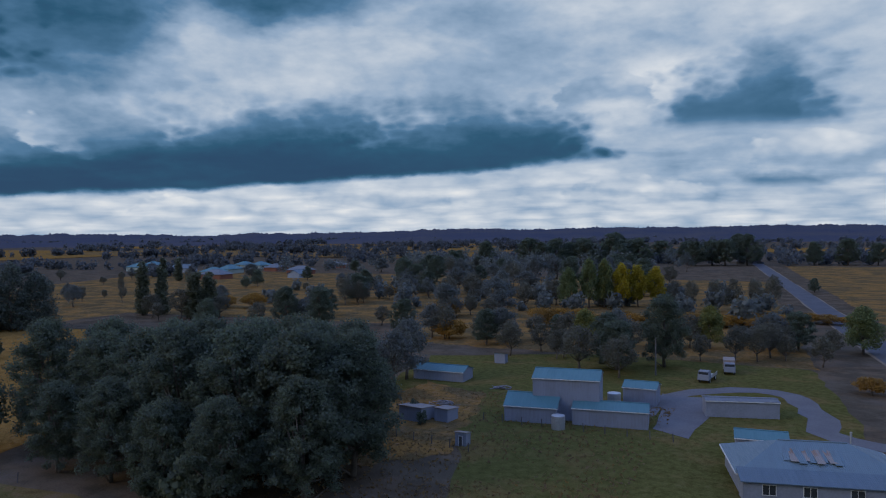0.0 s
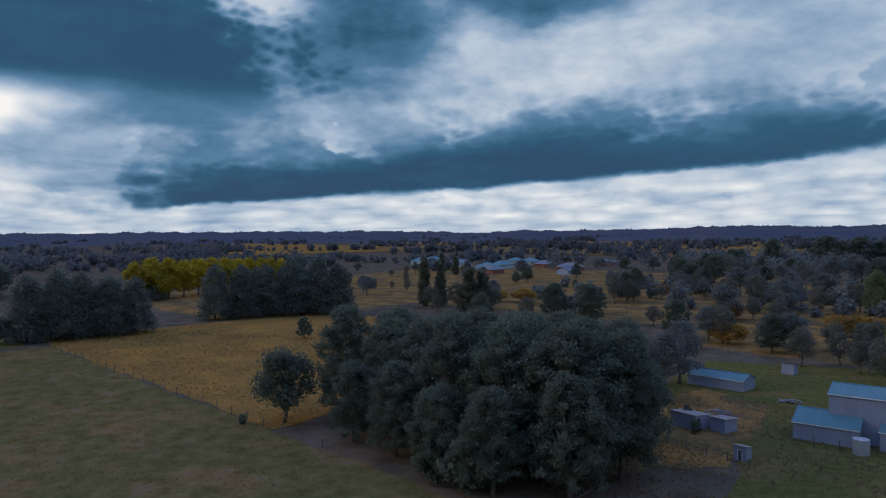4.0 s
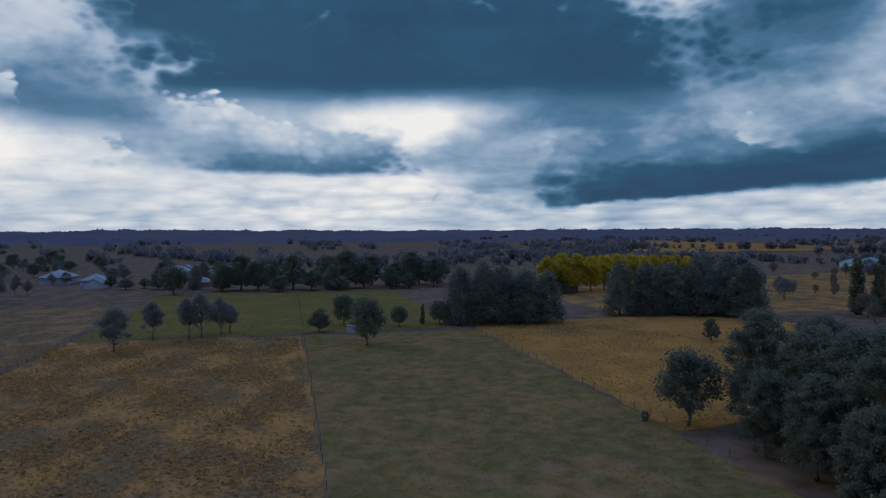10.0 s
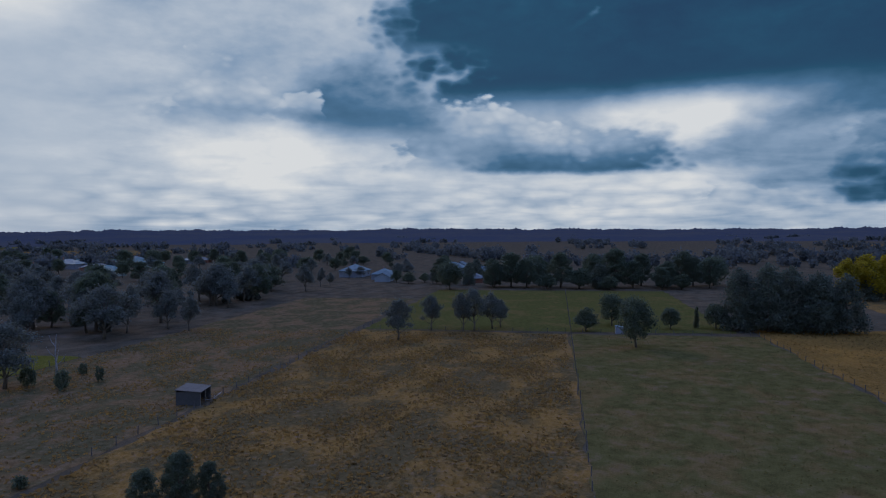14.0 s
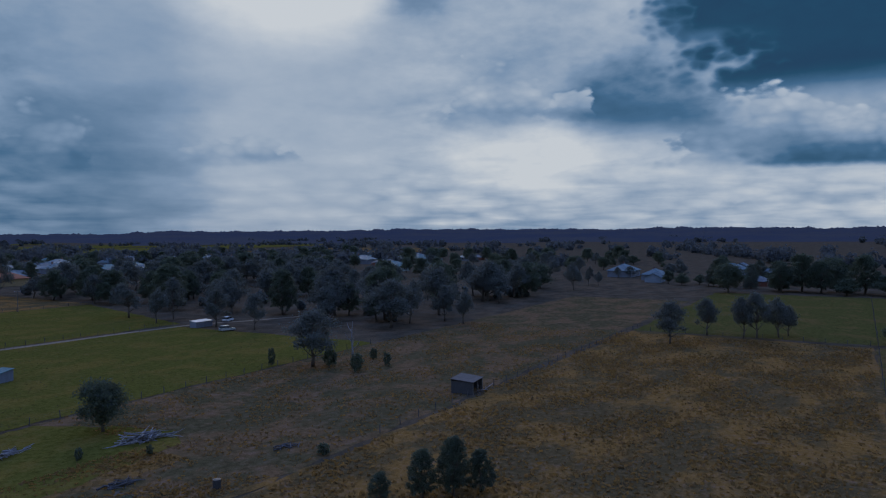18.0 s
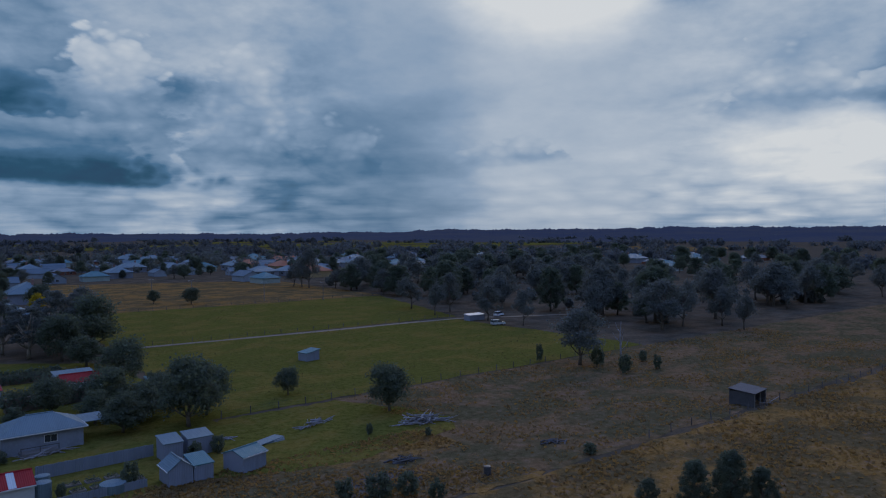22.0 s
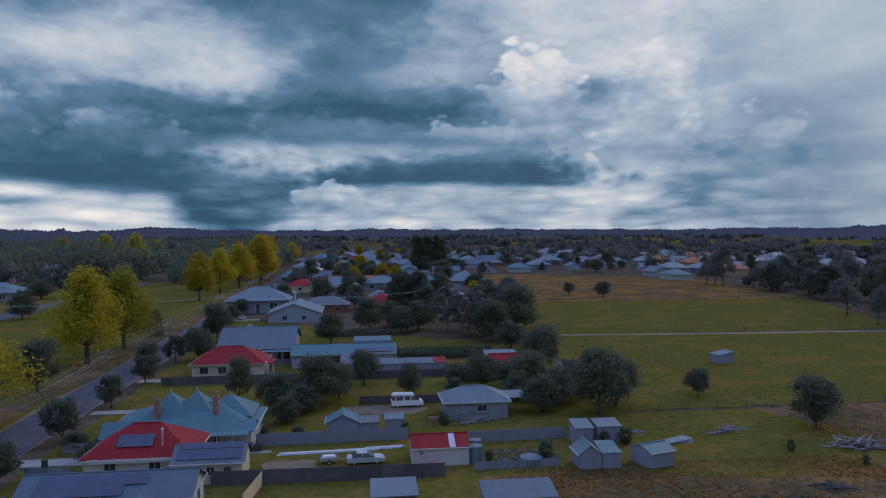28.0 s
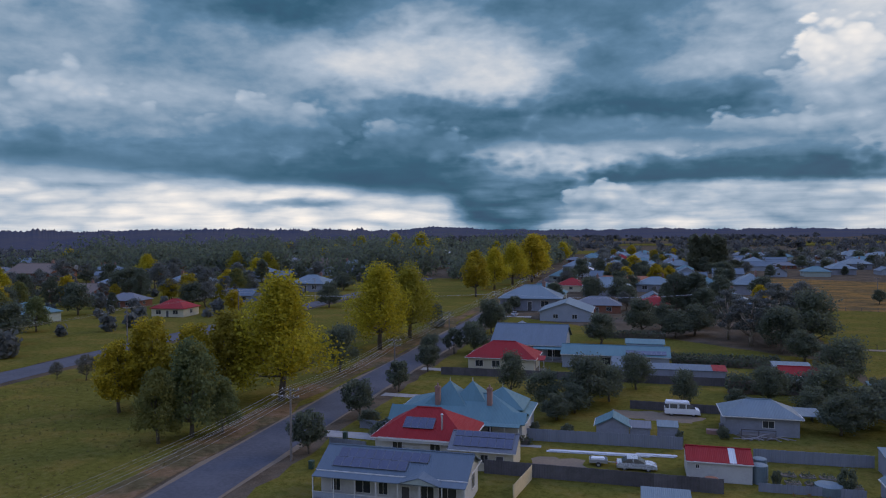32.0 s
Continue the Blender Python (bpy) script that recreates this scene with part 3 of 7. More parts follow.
def tufts(rng, lobes, count, size, inner=0.55, stray=0.15):
    """Leaf tufts as small bent quads, strewn through the shells of ellipsoid lobes (x, y, z, rx, ry, rz)."""
    lobes = np.array(lobes, float)
    weight = (lobes[:, 3] * lobes[:, 4] * lobes[:, 5]) ** 0.67
    pick = rng.choice(len(lobes), count, p=weight / weight.sum())
    way = rng.normal(size=(count, 3))
    way /= np.linalg.norm(way, axis=1)[:, None]
    reach = inner + (1.06 - inner) * rng.random(count) ** 0.6
    centre = lobes[pick, :3] + way * lobes[pick, 3:] * reach[:, None] + rng.normal(scale=stray, size=(count, 3)) * lobes[pick, 3:4]
    normal = way + rng.normal(scale=0.9, size=(count, 3))
    normal /= np.linalg.norm(normal, axis=1)[:, None]
    side = np.cross(normal, rng.normal(size=(count, 3)))
    side /= np.linalg.norm(side, axis=1)[:, None] + 1e-9
    up = np.cross(normal, side)
    s = (size * (0.55 + 0.9 * rng.random(count)))[:, None]
    t = s * (0.6 + 0.6 * rng.random(count))[:, None]
    fold = normal * s * 0.25
    a, b, c, d = centre - side * s, centre - up * t * 0.7 + fold, centre + side * s * 0.9, centre + up * t + fold
    verts = np.stack([a, b, c, d], 1).reshape(-1, 3)
    verts[:, 2] = np.maximum(verts[:, 2], 0.05)
    return verts, np.arange(count * 4).reshape(-1, 4)


def soup(name, verts, quads, material):
    """Mesh data from arrays of verts and quads."""
    data = bpy.data.meshes.new(name)
    data.vertices.add(len(verts))
    data.vertices.foreach_set("co", np.asarray(verts, np.float32).ravel())
    data.loops.add(quads.size)
    data.loops.foreach_set("vertex_index", quads.astype(np.int32).ravel())
    data.polygons.add(len(quads))
    data.polygons.foreach_set("loop_start", np.arange(0, quads.size, 4, dtype=np.int32))
    data.polygons.foreach_set("loop_total", np.full(len(quads), 4, np.int32))
    data.update(calc_edges=True)
    data.materials.append(material)
    return data


def flat_field(name, corners, material, label, category="field", z=0.03, ragged=1.2, step=4.0, seed=1, kind="structure"):
    """A patch of ground with slightly ragged edges, laid just over the ground sheet."""
    rng = random.Random(seed)
    rim = []
    for (ax, ay), (bx, by) in zip(corners, corners[1:] + corners[:1]):
        n = max(1, int(math.hypot(bx - ax, by - ay) / step))
        rim += [(ax + (bx - ax) * i / n + rng.uniform(-ragged, ragged) * 0.5, ay + (by - ay) * i / n + rng.uniform(-ragged, ragged) * 0.5, z) for i in range(n)]
    ob = new(name, mesh_of(name, rim, [list(range(len(rim)))], material))
    return tagged(ob, label, category, "", kind)


def strip(name, line, width, material, label, category, z=0.05, ragged=0.0, seed=3, kind="structure"):
    """A road or track along a line of points."""
    rng = random.Random(seed)
    verts, faces = [], []
    for i, (x, y) in enumerate(line):
        (ax, ay), (bx, by) = line[max(i - 1, 0)], line[min(i + 1, len(line) - 1)]
        d = math.hypot(bx - ax, by - ay)
        nx, ny = -(by - ay) / d, (bx - ax) / d
        for k in (-1, 1):
            w = width / 2 + rng.uniform(-ragged, ragged)
            verts.append((x + k * nx * w, y + k * ny * w, z))
    faces = [[2 * i, 2 * i + 2, 2 * i + 3, 2 * i + 1] for i in range(len(line) - 1)]
    return tagged(new(name, mesh_of(name, verts, faces, material)), label, category, "", kind)


def smooth_line(points, step=8.0):
    """Points joined by a gentle curve."""
    out = []
    for i in range(len(points) - 1):
        p0, p1, p2, p3 = (Vector(points[min(max(i + k, 0), len(points) - 1)]) for k in (-1, 0, 1, 2))
        n = max(1, int((p2 - p1).length / step))
        for j in range(n):
            t = j / n
            q = 0.5 * ((2 * p1) + (p2 - p0) * t + (2 * p0 - 5 * p1 + 4 * p2 - p3) * t * t + (3 * p1 - p0 - 3 * p2 + p3) * t ** 3)
            out.append((q.x, q.y))
    return out + [tuple(points[-1])]


# ---- buildings ----
def roof_faces(kind, x0, x1, y0, y1, eave, ridge, axis):
    """The top faces of a roof over a rectangle."""
    mx, my = (x0 + x1) / 2, (y0 + y1) / 2
    if kind == "skillion":                        # high side towards +y (axis x) or +x (axis y)
        h = [eave, eave, ridge, ridge] if axis == "x" else [eave, ridge, ridge, eave]
        return [[(x0, y0, h[0]), (x1, y0, h[1]), (x1, y1, h[2]), (x0, y1, h[3])]]
    if kind == "hip":
        run = min(x1 - x0, y1 - y0) / 2 * 0.98
        a, b = ((x0 + run, my, ridge), (x1 - run, my, ridge)) if x1 - x0 >= y1 - y0 else ((mx, y0 + run, ridge), (mx, y1 - run, ridge))
        p, q, r, s = (x0, y0, eave), (x1, y0, eave), (x1, y1, eave), (x0, y1, eave)
        if x1 - x0 >= y1 - y0:
            return [[p, q, b, a], [r, s, a, b], [q, r, b], [s, p, a]]
        return [[q, r, b, a], [s, p, a, b], [p, q, a], [r, s, b]]
    if axis == "x":
        a, b = (x0, my, ridge), (x1, my, ridge)
        return [[(x0, y0, eave), (x1, y0, eave), b, a], [(x1, y1, eave), (x0, y1, eave), a, b]]
    a, b = (mx, y0, ridge), (mx, y1, ridge)
    return [[(x1, y0, eave), (x1, y1, eave), b, a], [(x0, y1, eave), (x0, y0, eave), a, b]]


def opening(parent, side, hx, hy, offset, width, high, sill, door=False, frame_mat=None, pane_mat=None):
    """A window or door on one wall of a house whose half sizes are hx and hy."""
    turn = {"s": 0, "e": 90, "n": 180, "w": 270}[side]
    out = hy if side in "sn" else hx
    at = pose(0, 0, 0, 0, 0, turn) @ pose(offset, -out, sill)
    w, f = width / 2, 0.07
    rows = [(-w, -w + f, -0.06, 0.03, 0, high), (w - f, w, -0.06, 0.03, 0, high), (-w + f, w - f, -0.06, 0.03, high - f, high)]
    if not door:
        rows += [(-w - 0.05, w + 0.05, -0.10, 0.03, -0.05, 0.0), (-0.025, 0.025, -0.05, 0.02, 0, high - f)]
    name = "door" if door else "window"
    ob = part(name, boxes(*rows), frame_mat or TRIM, parent, "", at)
    part("door_leaf" if door else "pane", boxes((-w + f, w - f, -0.02, 0.01, 0.0, high - f)), pane_mat or GLASS, ob)
    return ob


def building(name, label, category, x0, x1, y0, y1, eave, ridge, roof="gable", axis="x", over=0.4, wall=None, cover=None, wins=(), doors=(), chimneys=(), rz=0.0, group="", gutter=True):
    """One building over a rectangle of the plan: walls with gables, a roof plate with gutters, windows, doors and chimneys."""
    ob = thing(name, (x0 + x1) / 2, (y0 + y1) / 2, label, category, rz, 0, group)
    hx, hy = (x1 - x0) / 2, (y1 - y0) / 2
    under = 0.12
    verts = [(-hx, -hy, 0), (hx, -hy, 0), (hx, hy, 0), (-hx, hy, 0), (-hx, -hy, eave - under), (hx, -hy, eave - under), (hx, hy, eave - under), (-hx, hy, eave - under)]
    faces = [[0, 1, 5, 4], [1, 2, 6, 5], [2, 3, 7, 6], [3, 0, 4, 7], [4, 5, 6, 7]]
    if roof == "gable":
        k = len(verts)
        verts += [(-hx, 0, ridge - under), (hx, 0, ridge - under)] if axis == "x" else [(0, -hy, ridge - under), (0, hy, ridge - under)]
        faces += [[7, 4, k], [5, 6, k + 1]] if axis == "x" else [[4, 5, k], [6, 7, k + 1]]
    elif roof == "skillion":
        k = len(verts)
        verts += [(hx, hy, ridge - under), (-hx, hy, ridge - under)] if axis == "x" else [(hx, -hy, ridge - under), (hx, hy, ridge - under)]
        faces += [[6, 7, k + 1, k], [5, 6, k], [7, 4, k + 1]] if axis == "x" else [[5, 6, k + 1, k], [4, 5, k], [6, 7, k + 1]]
    part("wall", (verts, faces), wall, ob)
    drop = 0.0 if roof == "skillion" else (ridge - eave) * over / max(min(hx, hy), 0.5) * 0.8
    part("roof", slab(roof_faces(roof, -hx - over, hx + over, -hy - over, hy + over, eave - drop, ridge, axis), under), cover, ob)
    if gutter and roof != "skillion":
        g = eave - drop - 0.10
        for ya, yb in ((-hy - over - 0.10, -hy - over + 0.02), (hy + over - 0.02, hy + over + 0.10)):
            if roof == "hip" or axis == "x":
                part("gutter", boxes((-hx - over, hx + over, ya, yb, g - 0.06, g + 0.06)), TRIM, ob)
        for xa, xb in ((-hx - over - 0.10, -hx - over + 0.02), (hx + over - 0.02, hx + over + 0.10)):
            if roof == "hip" or axis == "y":
                part("gutter", boxes((xa, xb, -hy - over, hy + over, g - 0.06, g + 0.06)), TRIM, ob)
    if roof != "skillion":
        if roof == "gable":
            line = [(-hx - over, 0, ridge), (hx + over, 0, ridge)] if axis == "x" else [(0, -hy - over, ridge), (0, hy + over, ridge)]
        else:
            run = (min(hx, hy) + over) * 0.98
            line = [(-hx - over + run, 0, ridge), (hx + over - run, 0, ridge)] if hx >= hy else [(0, -hy - over + run, ridge), (0, hy + over - run, ridge)]
        if (Vector(line[0]) - Vector(line[1])).length > 0.3:
            part("ridge_cap", tube(line, (0.11, 0.11), 6), cover, ob)
    for side, offset, width, high, sill in wins:
        opening(ob, side, hx, hy, offset, width, high, sill)
    for side, offset, width, high in doors:
        opening(ob, side, hx, hy, offset, width, high, 0.02, True, pane_mat=TRIM_DARK)
    for cx, cy, top in chimneys:
        stack = part("chimney", boxes((cx - 0.35, cx + 0.35, cy - 0.3, cy + 0.3, eave - 0.3, top), (cx - 0.42, cx + 0.42, cy - 0.37, cy + 0.37, top - 0.25, top - 0.1)), BRICK_DARK, ob, "brick chimney")
        part("chimney_pot", tube([(cx, cy, top), (cx, cy, top + 0.45)], (0.14, 0.11), 8), BRICK_DARK, stack)
    return ob


def solar_array(parent, origin, right, up, columns, rows, w=1.0, h=1.65):
    """Solar panels lying on a roof plane: origin, unit directions across and up the slope."""
    right, up = Vector(right).normalized(), Vector(up).normalized()
    normal = right.cross(up).normalized()
    turn = Matrix((right, up, normal)).transposed().to_4x4()
    glass = mesh_of("solar_panel", *boxes((0.02, w - 0.02, 0.02, h - 0.02, 0.10, 0.135)), SOLAR)
    rim = mesh_of("panel_frame", *boxes((0, w, 0, 0.03, 0.07, 0.14), (0, w, h - 0.03, h, 0.07, 0.14), (0, 0.03, 0.03, h - 0.03, 0.07, 0.14), (w - 0.03, w, 0.03, h - 0.03, 0.07, 0.14)), PANEL_RIM)
    for r in range(rows):
        for c in range(columns):
            at = Matrix.Translation(Vector(origin) + right * c * (w + 0.02) + up * r * (h + 0.02)) @ turn
            panel = part("solar_panel", glass, None, parent, "", at)
            part("panel_frame", rim, None, panel)

# ---- the land ----
def ground_sheet():
    """One sheet to the horizon: flat round the town, rising slowly to the far rim."""
    rings = [0, 20, 40, 70, 110, 160, 230, 320, 430, 560, 720, 900, 1100, 1400, 1800, 2300, 2900, 3500, 4200, 4800]
    verts, faces, count = [(0, 0, 0)], [], 96
    for r in rings[1:]:
        for k in range(count):
            a = 2 * math.pi * k / count
            p = Vector((r * math.cos(a), r * math.sin(a), 0))
            swell = max(0.0, r - 2500) / 2300
            p.z = swell * 10 + min(1, max(0, (r - 2600) / 1500)) * 6 * noise.noise(p * 0.0011)
            verts.append(tuple(p))
    faces += [[0, 1 + k, 1 + (k + 1) % count] for k in range(count)]
    for i in range(len(rings) - 2):
        for k in range(count):
            a, b = 1 + i * count + k, 1 + i * count + (k + 1) % count
            faces.append([a, a + count, b + count, b])
    return mesh_of("ground", verts, faces, GRASS_FAR, True)


tagged(new("ground", ground_sheet()), "flat dull green and straw-coloured farmland reaching the hills", "ground", "", "structure")


def bearing_to(b, r):
    """A place at a bearing (degrees, 0 over the open paddocks, growing to the left) and a distance."""
    a = radians(70.36 - b)
    return r * math.sin(a), r * math.cos(a)


def hill_range(name, label, near, far, base, hills, low, high, rough, seed):
    """A long wooded ridge along bearings low to high: base height plus rounded hills (bearing, half width, height)."""
    verts, faces, n = [], [], int((high - low) / 0.055)
    for i in range(n + 1):
        b = low + (high - low) * i / n
        top = base + 7.0 * noise.noise(Vector((b * 0.21, seed * 1.7, 3.0))) + sum(h * math.exp(-((b - c) / w) ** 2) for c, w, h in hills)
        p = Vector((b * 0.9, seed, 0.0))
        trees = rough * (noise.noise(p * 1.3) + 0.9 * abs(noise.noise(p * 6.0)) + 1.1 * abs(noise.noise(p * 17.0)))
        front = near + (far - near) * (0.26 * noise.noise(p * 0.35) + 0.07 * noise.noise(p * 1.4))
        for r, z in ((front, -2.0), (front * 0.7 + far * 0.3, top * 0.45), (front * 0.3 + far * 0.7, top * 0.86), (far, top + trees), (far + 120, top * 0.5), (far + 200, -3.0)):
            x, y = bearing_to(b, r)
            verts.append((x, y, z))
    faces = [[6 * i + k, 6 * i + 6 + k, 6 * i + 7 + k, 6 * i + 1 + k] for i in range(n) for k in range(5)]
    return tagged(new(name, mesh_of(name, verts, faces, HAZED_HILL, True)), label, "hills", "", "structure")


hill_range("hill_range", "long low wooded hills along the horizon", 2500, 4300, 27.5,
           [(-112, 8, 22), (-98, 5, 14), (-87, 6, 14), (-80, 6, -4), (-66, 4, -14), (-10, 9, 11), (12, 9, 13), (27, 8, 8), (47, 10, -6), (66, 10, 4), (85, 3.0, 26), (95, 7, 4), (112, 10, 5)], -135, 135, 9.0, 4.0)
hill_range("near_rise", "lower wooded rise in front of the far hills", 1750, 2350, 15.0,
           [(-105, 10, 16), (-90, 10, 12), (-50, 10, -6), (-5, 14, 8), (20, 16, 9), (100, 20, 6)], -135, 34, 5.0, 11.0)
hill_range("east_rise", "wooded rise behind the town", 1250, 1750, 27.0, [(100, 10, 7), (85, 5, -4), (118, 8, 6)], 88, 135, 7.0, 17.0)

# paddocks, between fences that all run with the street grid
flat_field("field_pasture_west", [(62, 59), (300, 59), (300, 108), (62, 108)], GRASS_DUN, "brown rough pasture with low tussocks", z=0.03, seed=2)
flat_field("field_mown", [(22, -54), (201, -54), (201, -4), (22, -4)], GRASS_MOWN, "closely grazed dark green paddock", z=0.04, seed=3)
flat_field("field_tall_grass", [(30, -4), (201, -4), (205, 56), (30, 59)], GRASS_BROWN, "paddock of tall brown seeding grass", z=0.05, seed=4)
flat_field("field_golden", [(92, -54.5), (214, -54.5), (216, -105), (212, -150), (110, -160), (100, -100)], GRASS_GOLD, "dry golden grass paddock", z=0.06, seed=5)
flat_field("field_green_far", [(206, -50), (345, -50), (345, 56), (206, 56)], GRASS, "green pasture behind the shelter trees", z=0.04, seed=6)
flat_field("field_green", [(40, 109), (152, 109), (150, 184), (46, 188)], GRASS_LUSH, "bright green grazed pasture", z=0.05, seed=7)
flat_field("field_green_north", [(46, 189), (155, 187), (180, 272), (52, 279)], GRASS_LUSH, "green pasture beyond the track", z=0.04, seed=8)
flat_field("field_tan", [(52, 280), (182, 273), (190, 400), (60, 462)], GRASS_BROWN, "tan stubble field before the houses", z=0.03, seed=9)
flat_field("field_back", [(215, -110), (330, -110), (420, -430), (95, -430), (95, -200), (215, -190)], GRASS_BROWN, "wide straw-coloured paddocks with scattered trees", z=0.02, seed=10)
flat_field("field_yard", [(-12, -58), (30, -60), (36, -84), (44, -96), (66, -112), (72, -150), (40, -166), (-8, -164), (-12, -120)], GRASS, "green yard grass round the sheds", z=0.03, seed=11)
flat_field("field_house_lots", [(-41, 60), (40, 60), (42, 170), (-41, 240)], GRASS_LUSH, "green back lawns of the house lots", z=0.03, seed=12)
flat_field("field_east_lots", [(-430, 50), (-128, 50), (-128, 440), (-430, 440)], GRASS_LUSH, "lawns and lots of the eastern houses", z=0.025, seed=16)
flat_field("field_verge", [(-116, 40), (-53, 40), (-53, 420), (-116, 420)], GRASS_LUSH, "wide green verge under the street trees", z=0.03, seed=13)
flat_field("field_road_side", [(-60, -160), (-32, -230), (-10, -620), (-160, -620), (-160, -160)], GRASS_BROWN, "dry roadside paddock", z=0.03, seed=14)
_patch = random.Random(61)
for i in range(34):
    b, r = _patch.uniform(-118, 118), _patch.uniform(900, 2300)
    if 38 < b < 70:
        r += 300
    x, y = bearing_to(b, r)
    w, d = _patch.uniform(120, 420), _patch.uniform(60, 220)
    flat_field("far_field", [(x - w, y - d), (x + w, y - d), (x + w, y + d), (x - w, y + d)], GRASS_LUSH if 30 < b < 75 else _patch.choice((GRASS_BROWN, GRASS_BROWN, GRASS_FAR, GRASS_GOLD)), "distant strip of pasture below the hills", z=0.15 + 0.02 * i, ragged=6, step=30, seed=70 + i)
# streets
MAIN = smooth_line([(-47.5, 900), (-47.5, 300), (-47.5, 60), (-38, -80), (-24.5, -195), (-9, -400), (8, -624), (30, -900)], 12)
strip("road", MAIN, 7.8, ASPHALT, "two-lane worn asphalt street", "road", 0.07, 0.12)
strip("road_shoulder", MAIN, 9.0, DIRT, "dusty gravel shoulder along the street", "verge", 0.055, 0.5, seed=5)
strip("side_road", smooth_line([(-123, 420), (-123, 150), (-121, 60), (-116, 0)], 12), 9.0, ASPHALT, "asphalt side street beyond the green verge", "road", 0.07, 0.1)
strip("track", smooth_line([(44, 190), (90, 186), (150, 182), (168, 174), (200, 160)], 6), 2.6, DIRT, "pale dirt track across the pasture", "track", 0.07, 0.25, seed=7)
strip("yard_drive", smooth_line([(20, -107), (16, -128), (6, -138), (-3, -137), (-7, -122), (-9, -111), (-30, -104)], 3), 4.2, GRAVEL, "pale gravel drive looping round the yard", "drive", 0.06, 0.5, seed=8)
flat_field("yard_apron", [(15, -106), (10, -103), (8, -118), (9, -130), (17, -130)], GRAVEL, "gravel apron beside the sheds", "drive", z=0.055, seed=15)
strip("dry_verge", smooth_line([(-55.6, 420), (-55.6, 200), (-55.6, 62), (-46.5, -70)], 10), 5.0, GRASS_DUN, "dry straw-coloured strip of verge along the street", "verge", 0.05, 1.6, seed=21)
flat_field("field_corner", [(26, 96), (27, 84), (38, 79), (47, 77), (58, 79), (66, 80), (70, 86), (68, 95), (62, 107), (42, 107.5)], GRASS_LUSH, "green grass round the timber heaps", z=0.070, ragged=1.0, step=1.5, seed=41)
flat_field("field_corner_south", [(30, 60), (66, 60), (74, 68), (70, 76), (52, 74), (40, 77), (28, 76)], GRASS_DUN, "rough dun grass at the paddock corner", z=0.055, ragged=1.0, step=1.5, seed=42)
flat_field("field_behind_yard", [(-8, -165), (95, -167), (95, -430), (2, -430)], GRASS_BROWN, "straw-coloured pasture under the willows", z=0.012, ragged=3.0, seed=43)

# ---- trees ----
def tree_proto(name, label, seed, trunk_line, trunk_r, limbs, lobes, count, size, leaf, bark, inner=0.5, stray=0.15):
    """A tree at the origin: tapered trunk with limbs to its lobes, and a crown of many leaf tufts."""
    rng = np.random.default_rng(seed)
    ob = tagged(new(name), label, "tree")
    n = len(trunk_line)
    verts, faces = tube(trunk_line, [trunk_r * (1 - 0.75 * i / (n - 1)) for i in range(n)], 7)
    for i in limbs:
        x, y, z = lobes[i][:3]
        h = max(trunk_line[0][2] + 0.8, z * 0.55)
        k = min(range(n), key=lambda j: abs(trunk_line[j][2] - h))
        a = Vector(trunk_line[k])
        m = a.lerp(Vector((x, y, z)), 0.5) + Vector((0, 0, -0.06 * z))
        tube([a, m, (x, y, z)], (trunk_r * 0.45, trunk_r * 0.28, trunk_r * 0.10), 5, verts, faces)
    part("trunk", (verts, faces), bark, ob, smooth=True)
    part("crown", soup("crown", *tufts(rng, lobes, count, size, inner, stray), leaf), leaf, ob)
    return ob


def round_lobes(rng, h, r, base, count, squash=0.8, lean=0.0, top_heavy=0.0, taper=0.0):
    """Lobes of a broad uneven crown of radius r between the heights base and h: many small clumps, wide in the middle."""
    out = []
    count = count * 2
    for i in range(count):
        t = (i + 0.5) / count
        a = i * 2.4 + rng.uniform(-0.5, 0.5)
        wide = math.sin(math.pi * min(1, 0.20 + 0.68 * t + top_heavy)) * (1 - taper * t)
        ring = r * (0.20 + 0.62 * rng.random() ** 0.6) * wide
        s = r * rng.uniform(0.20, 0.36)
        z = base + s * squash * 0.8 + (h - base - 1.7 * s * squash) * min(1, max(0, t + rng.uniform(-0.08, 0.08)))
        out.append((ring * math.cos(a) + lean * t, ring * math.sin(a), z, s, s * rng.uniform(0.8, 1.15), s * squash * rng.uniform(0.8, 1.25)))
    return out


def cone_lobes(rng, h, r, base, count):
    """Lobes of a pine: whorls of boughs that narrow upwards, with ragged gaps."""
    out = [(0, 0, h - 0.9, r * 0.16, r * 0.16, 1.1)]
    for i in range(count):
        t = i / count
        z = base + (h - base - 1.2) * t
        ring = r * (1 - t ** 3 * 0.72) * rng.uniform(0.4, 0.78)
        a = i * 2.4 + rng.uniform(-0.5, 0.5)
        s = r * (0.40 - 0.16 * t)
        out.append((ring * math.cos(a), ring * math.sin(a), z, s, s, s * 0.55))
    return out


def straight(h, lean=0.0, bend=0.3, seed=0, n=5):
    rng = random.Random(seed)
    return [(lean * i / (n - 1) + rng.uniform(-bend, bend) * (i > 0), rng.uniform(-bend, bend) * (i > 0), h * i / (n - 1)) for i in range(n)]


